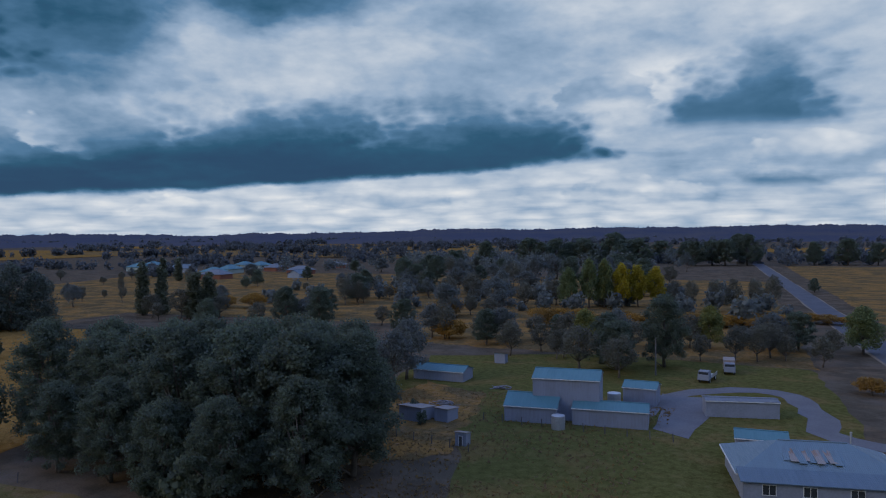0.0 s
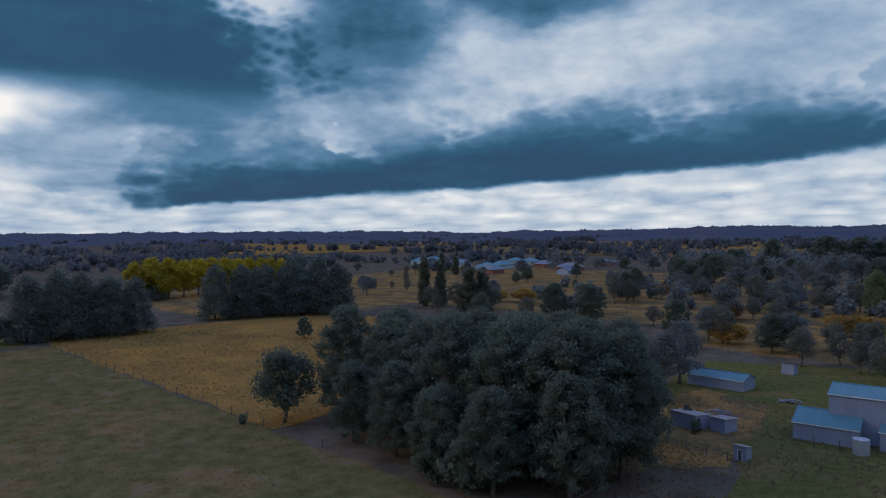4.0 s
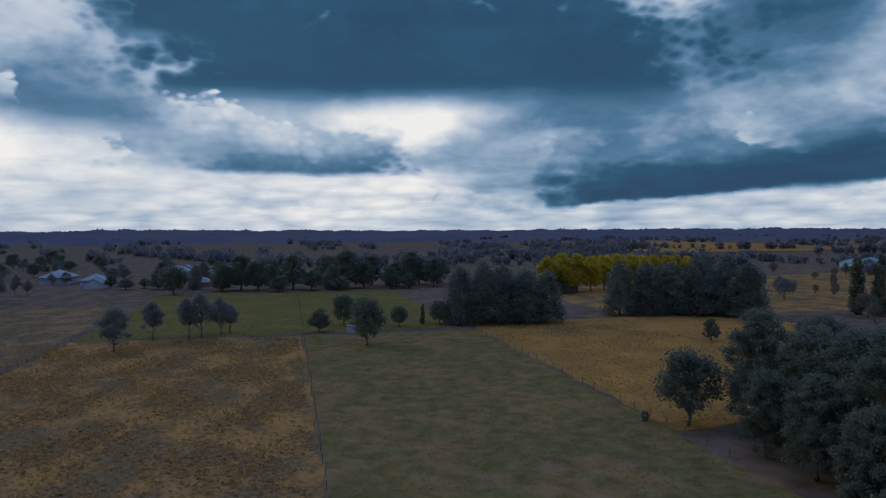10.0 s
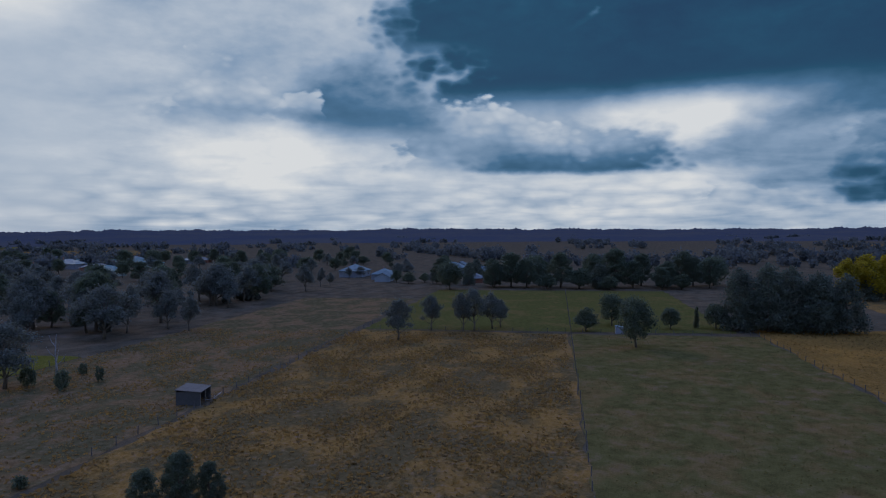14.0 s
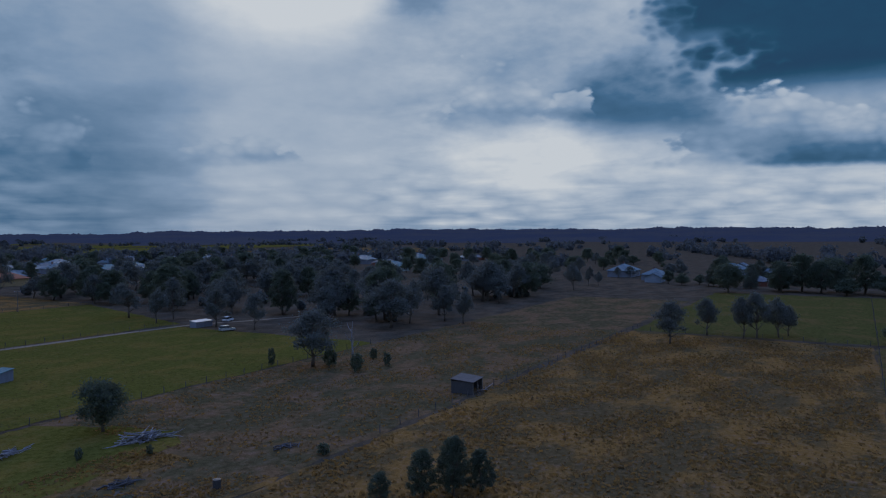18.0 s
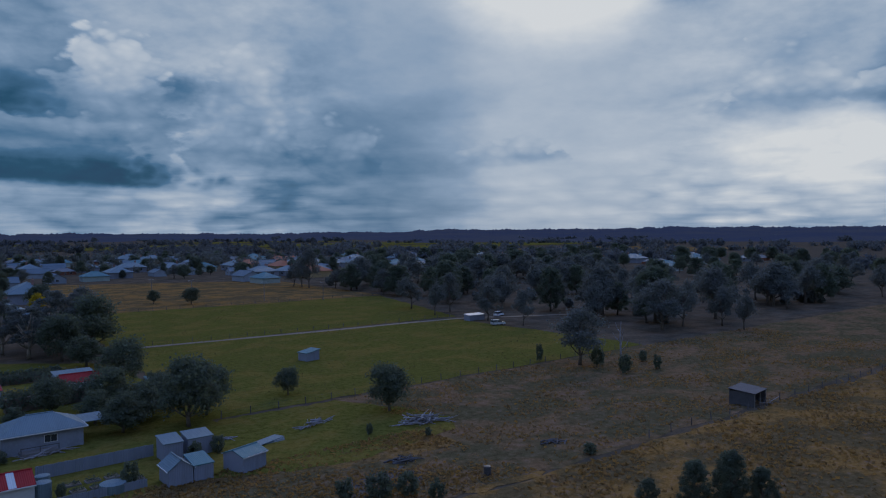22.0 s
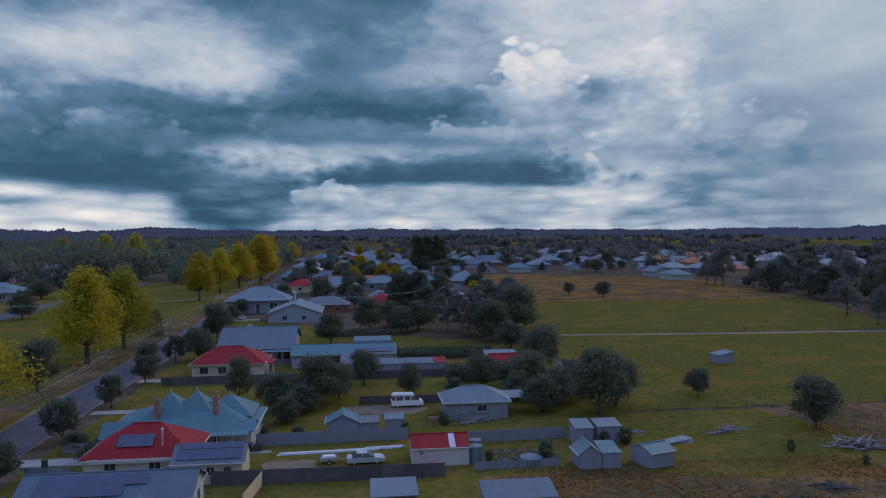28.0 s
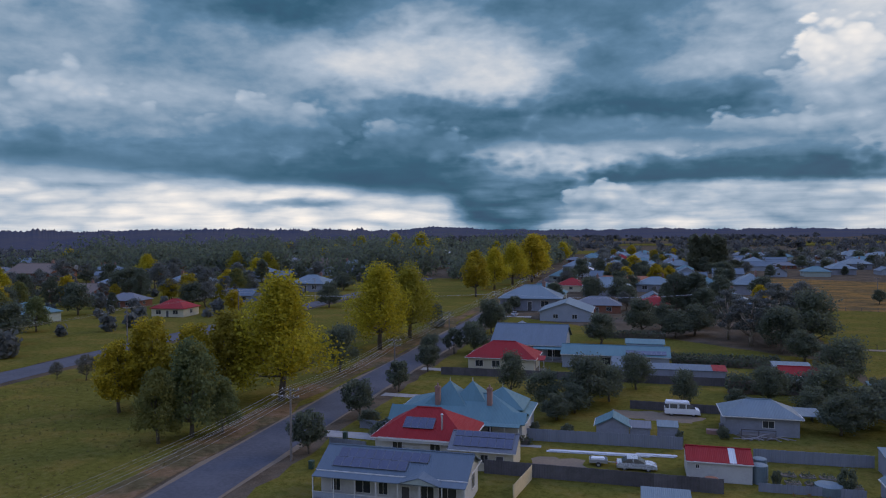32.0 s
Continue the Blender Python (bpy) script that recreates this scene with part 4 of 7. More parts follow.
PROTO = {}
_r = random.Random(5)
for k in range(3):
    lobes = []
    for i in range(144):
        t, a = (i + 0.5) / 144, i * 2.4 + _r.uniform(-0.4, 0.4)
        ring = (0.8 + 5.0 * _r.random() ** 0.7) * math.sin(math.pi * min(0.96, 0.30 + 0.62 * t)) ** 0.8
        wide = _r.uniform(0.5, 1.3)
        lobes.append((ring * math.cos(a), ring * math.sin(a), 3.2 + (13.6 + k * 0.8) * t + _r.uniform(-0.7, 0.7), wide, wide * _r.uniform(0.8, 1.2), wide * _r.uniform(0.55, 0.95)))
    PROTO["evergreen", k] = tree_proto("evergreen_tree", "tall dense dark evergreen in the tree belt", 10 + k, straight(14, 0, 0.4, k), 0.42, range(0, 144, 8), lobes, 30000, 0.150, LEAF_EVERGREEN, BARK, 0.1, 0.26)
for k in range(3):
    PROTO["pine", k] = tree_proto("pine_tree", "dark pine with drooping boughs in a shelter row", 20 + k, straight(15, 0, 0.2, k), 0.40, range(1, 24, 3), cone_lobes(_r, 17.5 + k, 6.6, 1.4, 40), 9500, 0.26, LEAF_PINE, BARK, 0.2, 0.25)
for k in range(4):
    lobes = [(x, y, z, a, b, c * 0.72) for x, y, z, a, b, c in round_lobes(_r, 13, 5.6, 3.8, 9, 0.75, _r.uniform(-2.4, 2.4), 0.12)]
    PROTO["gum", k] = tree_proto("gum_tree", "grey-green gum with an open crown in the paddock", 30 + k, straight(8.5, _r.uniform(-0.8, 0.8), 0.35, 7 + k), 0.36, range(0, 18, 1), lobes, 5200, 0.20, LEAF_GUM, BARK, 0.2, 0.28)
for k in range(3):
    lobes = []
    for i in range(46):
        t, a = (i + 0.5) / 46, i * 2.4 + _r.uniform(-0.5, 0.5)
        ring = 5.6 * (0.25 + 0.75 * _r.random() ** 0.7) * math.sin(math.pi * (0.22 + 0.66 * t))
        wide = _r.uniform(0.6, 1.25)
        lobes.append((ring * math.cos(a), ring * math.sin(a), 5.5 + 11.5 * t + _r.uniform(-1.0, 1.0), wide, wide * _r.uniform(0.8, 1.2), wide * _r.uniform(0.5, 0.8)))
    PROTO["tall_gum", k] = tree_proto("tall_gum_tree", "tall dark gum with pale limbs and open crown", 140 + k, straight(13, _r.uniform(-0.8, 0.8), 0.5, 21 + k), 0.42, range(0, 46, 2), lobes, 7600, 0.20, LEAF_GUM, BARK_PALE, 0.25)
for k in range(2):
    lobes = [(_r.uniform(-0.5, 0.5), _r.uniform(-0.5, 0.5), 1.8 + 1.25 * i, 1.5 - 0.055 * i + 0.25 * (i % 2), 1.5 - 0.055 * i, 1.5) for i in range(13)]
    PROTO["poplar", k] = tree_proto("poplar_tree", "slim upright dark poplar standing in the paddocks", 40 + k, straight(15, 0, 0.15, k), 0.35, (), lobes, 5200, 0.24, LEAF_POPLAR, BARK, 0.4)
for k in range(3):
    PROTO["elm", k] = tree_proto("elm_tree", "tall street elm turning yellow, beside the road", 50 + k, straight(16, 0, 0.4, k), 0.48, range(0, 44, 2), round_lobes(_r, 21, 8.4, 3.0, 22, 1.2, 0.0, 0.14, 0.50), 14000, 0.22, LEAF_LIME, BARK, 0.15)
for k in range(2):
    PROTO["yellow", k] = tree_proto("yellow_tree", "bright yellow autumn tree in full leaf", 60 + k, straight(12, 0, 0.3, k), 0.35, range(0, 30, 3), round_lobes(_r, 16, 4.8, 2.6, 16, 1.1, 0.0, 0.0, 0.3), 6500, 0.25, LEAF_YELLOW, BARK, 0.4)
for k in range(2):
    PROTO["orange", k] = tree_proto("willow_tree", "low spreading orange-brown autumn willow", 70 + k, straight(6, 0, 0.3, k), 0.35, range(0, 12, 2), round_lobes(_r, 9, 6.0, 1.8, 13, 0.65), 4500, 0.24, LEAF_ORANGE, BARK, 0.4)
for k in range(3):
    PROTO["bare", k] = tree_proto("bare_tree", "grey half-bare autumn tree", 80 + k, straight(9, 0, 0.5, k), 0.30, range(14), round_lobes(_r, 12, 4.6, 3.0, 14, 1.0), 3200, 0.20, LEAF_BARE, BARK, 0.2)
for k in range(3):
    PROTO["broad", k] = tree_proto("broadleaf_tree", "dark rounded garden tree", 90 + k, straight(4.5, 0, 0.2, k), 0.24, range(0, 10, 2), round_lobes(_r, 8, 3.6, 1.4, 14, 0.8), 6400, 0.15, LEAF_SHRUB, BARK, 0.2, 0.3)
for k in range(2):
    PROTO["street", k] = tree_proto("street_tree", "small rounded dark street tree on the verge", 100 + k, straight(3.2, 0, 0.1, k), 0.16, range(0, 9, 2), round_lobes(_r, 5.2, 2.5, 1.3, 10, 0.8), 3200, 0.14, LEAF_SHRUB, BARK, 0.3)
for k in range(2):
    PROTO["shrub", k] = tree_proto("shrub", "dense dark green shrub", 110 + k, straight(1.2, 0, 0.1, k), 0.08, (), round_lobes(_r, 2.2, 1.5, 0.1, 7, 0.8), 1200, 0.12, LEAF_SHRUB, BARK, 0.3)
for k in range(1):
    PROTO["olive", k] = tree_proto("verge_tree", "olive green verge tree starting to turn yellow", 130, straight(8, 0, 0.4, 3), 0.34, range(0, 30, 2), round_lobes(_r, 13, 5.2, 1.6, 18, 0.9, 0.0, 0.08, 0.3), 9500, 0.19, LEAF_OLIVE, BARK, 0.2)
for k in range(1):
    PROTO["red", k] = tree_proto("red_tree", "red autumn garden tree", 120, straight(4, 0, 0.2, k), 0.2, range(0, 8, 2), round_lobes(_r, 6.5, 2.8, 1.5, 10, 0.9), 900, 0.33, LEAF_RED, BARK, 0.35)
HEIGHT = {"tall_gum": 18.0, "olive": 13.0, "evergreen": 18.5, "pine": 18.0, "gum": 13.0, "poplar": 18.0, "elm": 21.0, "yellow": 16.0, "orange": 9.0, "bare": 12.0, "broad": 8.0, "street": 5.2, "shrub": 2.2, "red": 6.5}
VARIANTS = {}
for kind, k in PROTO:
    VARIANTS[kind] = VARIANTS.get(kind, 0) + 1
USED = set()
_tree_rng = random.Random(17)


def plant(kind, x, y, height, wide=1.0, label="", group=""):
    """Plants one tree of a kind, at its height, turned at random."""
    k = _tree_rng.randrange(VARIANTS[kind])
    s = height / HEIGHT[kind]
    m = pose(x, y, 0, 0, 0, _tree_rng.uniform(0, 360)) @ Matrix.Diagonal((s * wide, s * wide, s, 1))
    ob = PROTO[kind, k]
    if (kind, k) in USED:
        ob = copy_thing(ob, m)
    else:
        ob.matrix_basis = m
        USED.add((kind, k))
    return tagged(ob, label, "", group)


for x, y, h in ((90, -66, 16.5), (85, -72, 17), (80, -67, 17.5), (76, -76, 18), (72, -66, 18), (68, -73, 19), (63, -63, 19.5), (66, -82, 18), (59, -71, 19.5), (55, -64, 19.5), (51, -72, 19.5),
                (48, -66, 19), (58, -80, 19), (50, -80, 18.5), (45, -72, 18.5), (74, -86, 16), (62, -90, 16.5), (54, -89, 15), (83, -80, 16), (92, -74, 14), (52, -57.5, 13), (60, -57, 12), (45, -62, 15), (70, -59, 13), (79, -59, 12)):
    plant("evergreen", x, y, h, 1.05)
for x, y, h, w in ((61, -111, 12, 1.0), (65, -124, 12, 1.1), (70, -116, 11, 1.0)):
    plant("gum", x, y, h, w, "leaning dark tree beside the long shed")
plant("broad", 94.4, -57.5, 11.4, 1.0, "lone rounded dark tree on the fence line")
plant("evergreen", 165, -107, 6.0, 1.1, "small lone tree in the golden paddock")
for x, y, h in ((213, -52, 17.5), (211, -59, 18), (213, -66, 17), (210, -72, 17.5), (210, -79, 16.5), (217, -62, 17), (216, -75, 17)):
    plant("pine", x, y, h, 1.0, group="shelter row pines")
for x, y, h in ((223, -110, 17), (220, -118, 18), (218, -126, 18), (214, -134, 18.5), (210, -142, 19), (208, -149, 19), (224, -126, 18), (220, -140, 19)):
    plant("pine", x, y, h, 1.0, group="shelter row pines")
plant("pine", 314, -128, 15, 1.1)
plant("pine", 306, -122, 14, 1.1)
for i in range(12):
    plant("yellow", 302 + i * 3.4, -114 - i * 8.4, 17.5 - 0.3 * i, 1.15, group="row of yellow trees")
for x, y, h in ((203, -186, 19), (198, -190, 17), (178, -185, 16.5), (176, -190, 15), (194, -209, 15), (360, -347, 14), (352, -352, 14), (330, -330, 13)):
    plant("poplar", x, y, h, 1.45)
for x, y, h, w in ((185, 41, 11.7, 0.95), (205, 35.5, 11, 0.8), (203, 26, 12.3, 0.75), (205, 23, 12.7, 0.75), (209, 18, 11, 0.85), (213, 16, 9, 0.8), (118.6, 101.5, 13.2, 1.15), (195, 106, 13, 0.9), (199, 115, 12.7, 0.85), (189, 122, 16.5, 0.95),
                   (188, 134, 15, 1.0), (281, 128, 16.5, 1.0), (272, 136, 13.5, 1.2), (155, 155, 11.5, 1.0), (155, 171, 12.7, 0.9), (162, 199, 15, 0.95), (152, 195, 14, 0.85), (158, 217, 13, 1.1), (183, 273, 13, 1.1), (362, 122, 12, 0.8)):
    plant("gum", x, y, h, w)
for x, y, h, w in ((363, 117, 9, 1.0), (510, 146, 12, 1.0), (178, 335, 22, 0.9)):
    plant("gum", x, y, h, w)
for x, y, h, w in ((207.6, -8.8, 6.7, 1.2), (219.5, -17, 10, 0.95), (180, -19.7, 10, 0.9), (213.5, -33, 5.1, 1.1), (215.6, -46, 6, 1.1), (57.4, 116.5, 4, 1.1), (64.8, 95.3, 6.2, 1.15), (101, 291, 5.6, 1.3), (90, 304, 4, 1.1)):
    plant("broad", x, y, h, w)
for x, y, h in ((217, -41, 6.6),):
    plant("poplar", x, y, h, 0.9)
for x, y, h in ((-58.4, 110.6, 22), (-59.9, 164, 21.5), (-58.8, 184.8, 20), ):
    plant("elm", x, y, h, 1.25)
for y in (82, 100, 119, 138, 160, 178, 196, 215, 232, 250):
    plant("street", -41.0, y + 3, _tree_rng.uniform(4.8, 5.8), 1.0, group="street trees along the verge")
for x, y, h, w in ((143, -189, 12, 1.2), (93, -176, 11, 1.3), (66, -170, 10, 1.2), (29, -149, 11.2, 1.4), (20.4, -156, 16.7, 1.0), (33, -160, 11, 1.2), (140, -150, 12, 1)):
    plant("evergreen", x, y, h, w)
for x, y, h, w in ((80, -175, 10, 1.0), (55, -157, 8.6, 1.0), (44, -157, 9.6, 0.9), (14, -166, 7.5, 1), (7, -169, 9.9, 0.9), (2.6, -170, 8.1, 1), (-3, -173, 7.4, 1), (-10, -168, 9.5, 1), (154, -242, 15.8, 0.8), (149, -244, 14.6, 0.7),
                   (106, -260, 15.6, 1), (84, -257, 14, 1.1), (76, -271, 14.5, 1.1), (95, -265, 14, 1), (115, -255, 14, 1), (251, -219, 10.8, 0.7), (268, -213, 9.7, 0.9), (301, -262, 10, 0.8), (234, -225, 10.8, 0.8), (270, -226, 6.5, 1)):
    plant("bare", x, y, h, w)
for x, y, h in ((68.6, -262, 16.6), (61.9, -266, 17), (56.8, -269, 16.8), (51, -272, 16.6), (45.5, -275, 16.4), (39.8, -278.6, 15.8)):
    plant("yellow" if int(x) % 3 == 0 else "olive", x, y, h * 0.93, 0.8, group="row of turning trees")
for i in range(15):
    t = i / 14
    plant("orange", 64 - 88 * t + _tree_rng.uniform(-2, 2), -212 - 34 * t + _tree_rng.uniform(-4, 4), _tree_rng.uniform(4.6, 6.4), _tree_rng.uniform(1.2, 1.7), group="row of orange willows")
for i in range(18):
    t = i / 17
    plant(("bare", "gum", "bare", "evergreen", "bare", "olive")[i % 6], 68 - 86 * t + _tree_rng.uniform(-2, 2), -176 - 12 * t + _tree_rng.uniform(-7, 7), _tree_rng.uniform(7.5, 11.0), _tree_rng.uniform(1.15, 1.5), "dark spreading tree between the sheds and the willows")
for i in range(30):
    plant(("gum", "evergreen", "bare")[i % 3], _tree_rng.uniform(30, 200), _tree_rng.uniform(-440, -292), _tree_rng.uniform(10, 17), _tree_rng.uniform(1.0, 1.4))
for x, y, h in ((33.3, -282, 14.4), (25.5, -266, 16.5), (18, -269.5, 16.8), (12, -272.8, 16.8), (5, -277, 17), (-1, -289, 17.5)):
    plant("bare", x, y, h, 0.75)
for x, y, h, w in ((101, -222, 9.7, 1.1), (163, -294, 6, 1.2), (182, -221, 9.5, 0.9), (192, -217, 7.7, 0.9), (162, -240, 6, 1.1), (24, -226, 5, 1.1), (14, -224, 5, 1.1), (4, -226, 5, 1.1), (-6, -226, 5, 1.1), (34, -224, 5.5, 1.1), (-16, -143, 5, 1.0)):
    plant("orange", x, y, h, w)
for x, y, h, w in ((203, -522, 22, 1.1), (212, -478, 16, 1.2), (235, -487, 11, 1.5), (174, -578, 21, 1.4), (138, -588, 23, 1.5), (126, -646, 28, 1.2), (88, -656, 20, 1.7), (43, -614, 22, 1.6), (26, -672, 26, 1.1), (-31, -634, 20, 1.2), (-55, -641, 23, 1.4), (-76, -647, 18, 1.3), (110, -630, 22, 1.5), (65, -640, 21, 1.5), (155, -600, 21, 1.4), (-18, -365, 7, 1.3)):
    plant("evergreen", x, y, h, w)
for x, y, h, w in ((358, 30, 14, 1.2), (366, 22, 18, 1.2), (360, 14, 16, 1.3), (371, 8, 13, 1.2), (363, -3, 19, 1.2), (356, -12, 12, 1.3), (374, -20, 17, 1.2), (366, -30, 20, 1.2), (360, -38, 15, 1.3), (378, -44, 18, 1.2), (364, -55, 14, 1.3), (372, -64, 19, 1.2), (361, -74, 16, 1.2), (380, -80, 12, 1.3), (352, 4, 9, 1.4), (350, -26, 8, 1.4), (354, -60, 9, 1.3)):
    plant("evergreen" if h > 12 else "broad", x, y, h, w)
for x, y, h, w in ((186, -580, 25, 1.5), (165, -589, 23, 1.4), (145, -598, 24, 1.4), (122, -608, 28, 1.4), (101, -618, 23, 1.3), (55, -600, 21, 1.5), (33, -610, 23, 1.5), (17, -618, 26, 1.3), (240, -555, 14, 1.4), (251, -648, 20, 1.3)):
    plant("evergreen", x, y, h, w)
for x, y, h, w in ((60, -171, 9, 1.1), (43, -159, 10, 1.1), (36, -146, 11.5, 1.2), (27, -141, 12.5, 1.2), (50, -165, 10, 1.1), (0, -176, 10, 1.2), (70, -178, 11, 1.1), (30, -172, 11, 1.2)):
    plant("bare", x, y, h, w, "brown-grey willow losing its leaves behind the sheds")
for x, y, h, w in ((79, -176, 8, 1.1), (57, -230, 5.6, 1.6), (12, -227, 5.6, 1.7), (44, -232, 5.4, 1.5), (70, -228, 5.4, 1.4)):
    plant("orange", x, y, h, w)

# ---- houses along the street ----
house_a = building("house", "long blue-grey roofed house with solar panels and a white veranda", "house", -32.9, -16.8, 71.2, 77.4, 3.45, 5.0, "gable", "x", 0.4, WALL_WHITE, ROOF_BLUE,
                   [("s", -6.3, 1.1, 1.4, 1.0), ("s", -3.2, 1.8, 1.4, 1.0), ("s", -0.9, 1.1, 1.4, 1.0), ("s", 4.0, 1.5, 1.8, 0.5), ("s", 6.2, 2.0, 1.8, 0.5), ("e", 0.6, 1.3, 1.7, 1.2)], [("s", 1.6, 1.0, 2.05)])
house_b = building("house", "red-roofed cottage with a solar panel set", "house", -32.2, -20.2, 86.2, 95.0, 2.9, 5.6, "hip", "x", 0.5, WALL_WHITE, ROOF_RED, [("s", -3, 1.4, 1.2, 1.0), ("s", 2, 1.4, 1.2, 1.0)])
house_b2 = building("house_wing", "cream rear wing with a roof full of solar panels", "house", -21.5, -13.8, 83.6, 89.0, 2.7, 4.0, "gable", "x", 0.35, WALL_CREAM, ROOF_GREY, [("s", -2.2, 1.2, 1.0, 1.1), ("s", 0.3, 1.0, 1.0, 1.1)], [("s", 2.2, 1.0, 2.0)])
house_c = building("house", "large teal-roofed old house with peaked roofs and brick chimneys", "house", -33.0, -14.6, 96.5, 107.5, 3.0, 5.2, "hip", "x", 0.5, WALL_WHITE, ROOF_TEAL, [("s", 5.0, 1.4, 1.2, 1.0), ("s", 7.6, 1.2, 1.6, 0.6)], (), [(4.0, -2.5, 6.6), (-3.5, -3, 6.6)])
house_d = building("cottage", "cream cottage with a faded red hipped roof", "house", -33.3, -19.6, 144.6, 153.5, 3.0, 5.6, "hip", "x", 0.5, WALL_CREAM, ROOF_RED, [("s", -4.5, 1.7, 1.3, 0.9), ("s", -1.0, 1.7, 1.3, 0.9), ("s", 2.8, 1.7, 1.3, 0.9)], [("e", -2, 1.0, 2.05)])
house_e = building("house", "big slate-blue roofed house behind the red cottage", "house", -31, -15, 159, 176, 3.6, 7.0, "gable", "x", 0.5, WALL_BLUE, ROOF_BLUE, [("s", 2, 1.6, 1.2, 1.2), ("s", 6, 3.0, 1.6, 0.9)])
house_e2 = building("house_wing", "long low blue-grey wing with solar panels", "house", -14.6, 7.0, 152, 160, 3.0, 4.4, "gable", "x", 0.4, WALL_BLUE, ROOF_TEAL, [("s", -2, 2.4, 1.6, 0.8), ("s", 2, 2.4, 1.6, 0.8), ("s", 6, 2.4, 1.6, 0.8)])
house_f = building("house", "pale grey iron-roofed house", "house", -29, -13, 228, 246, 3.2, 6.0, "gable", "y", 0.4, WALL_BLUE, ROOF_ZINC, [("s", -3, 1.6, 1.3, 1.0), ("s", 3, 1.6, 1.3, 1.0)])
house_g = building("house", "red-roofed house along the street", "house", -35, -22, 340, 352, 3.2, 6.2, "hip", "x", 0.5, WALL_CREAM, ROOF_RED, [("s", 0, 1.6, 1.3, 1.0)])
house_h = building("motel", "long orange-tiled yellow brick building", "house", -20, 11, 371, 381, 3.2, 5.4, "hip", "x", 0.5, WALL_YELLOW, ROOF_TILE, [("s", -10, 1.6, 1.3, 1.0), ("s", -4, 1.6, 1.3, 1.0), ("s", 2, 1.6, 1.3, 1.0), ("s", 8, 1.6, 1.3, 1.0)])
house_i = building("house", "white-roofed building with stepped gables", "house", -37, -21, 446, 458, 3.4, 6.5, "gable", "y", 0.4, WALL_WHITE, ROOF_WHITE, [])
bungalow = building("bungalow", "grey fibro bungalow with a pale iron hipped roof", "house", 12.6, 22.2, 107.4, 113.8, 2.9, 4.5, "hip", "x", 0.45, WALL_GREY, ROOF_ZINC, [("s", 0.8, 1.6, 1.0, 1.2)], [("e", 0, 0.9, 2.0)])
red_shed = building("shed", "pale shed with a red iron roof and one clear sheet", "shed", 6.0, 13.0, 86.4, 91.2, 2.4, 3.4, "gable", "x", 0.15, WALL_WHITE, ROOF_RED, [("s", -2.4, 0.5, 0.5, 1.5)])
# ---- farm yard ----
big_shed = building("machinery_shed", "tall grey corrugated machinery shed", "shed", 23.8, 33.9, -113.2, -106.2, 6.4, 7.3, "gable", "x", 0.15, METAL_WALL, ROOF_TEAL, rz=8.0)
low_shed = building("shed", "low grey corrugated shed with a teal roof", "shed", 16.3, 27.2, -110.0, -105.0, 2.6, 3.3, "gable", "x", 0.15, METAL_WALL, ROOF_TEAL, rz=6.8)
long_shed = building("shed", "long low grey corrugated shed", "shed", 29.4, 37.4, -109.5, -103.0, 2.5, 3.9, "gable", "x", 0.15, METAL_WALL, ROOF_TEAL, rz=7.1)
office_shed = building("shed", "small teal-roofed office shed in the yard", "shed", 17.0, 22.4, -125, -120.4, 2.9, 3.6, "gable", "x", 0.15, METAL_WALL, ROOF_TEAL)
poultry_shed = building("shed", "long low open-fronted poultry shed", "shed", 53.6, 64.2, -130.5, -125.5, 2.0, 2.8, "gable", "x", 0.15, METAL_WALL, ROOF_TEAL)
demountable = building("demountable", "long flat-roofed grey portable building", "shed", -1.1, 9.6, -121.4, -118.2, 2.6, 2.75, "gable", "x", 0.1, WALL_GREY, ROOF_GREY, rz=14.2)
yard_store = building("shed", "teal-roofed store beside the farmhouse", "shed", -1.9, 4.1, -101.0, -97.0, 2.8, 3.4, "gable", "x", 0.2, METAL_WALL, ROOF_TEAL, rz=4)
farmhouse = building("farmhouse", "large farmhouse with a pale patched iron roof", "house", -12.8, 4.2, -95.5, -85.5, 2.7, 4.9, "hip", "x", 0.5, WALL_GREY, ROOF_ZINC, rz=12)

# ---- details of the near houses ----
solar_array(house_a, (-6.8, -3.0, 3.55), (1, 0, 0), (0, 3.5, 1.71), 8, 1, 1.03, 1.38)
solar_array(house_a, (-6.6, -1.73, 4.17), (1, 0, 0), (0, 3.5, 1.71), 10, 1, 1.01, 1.38)
solar_array(house_b, (-2.6, -3.4, 3.62), (1, 0, 0), (0, 4.4, 2.62), 4, 1, 1.0, 1.9)
solar_array(house_b2, (-3.6, -2.5, 2.82), (1, 0, 0), (0, 2.7, 1.28), 7, 1, 1.02, 1.65)
solar_array(house_b2, (-3.6, -0.95, 3.58), (1, 0, 0), (0, 2.7, 1.28), 7, 1, 1.02, 0.98)
solar_array(house_e2, (2.2, -3.8, 3.12), (1, 0, 0), (0, 4.0, 1.36), 8, 1, 1.0, 1.65)


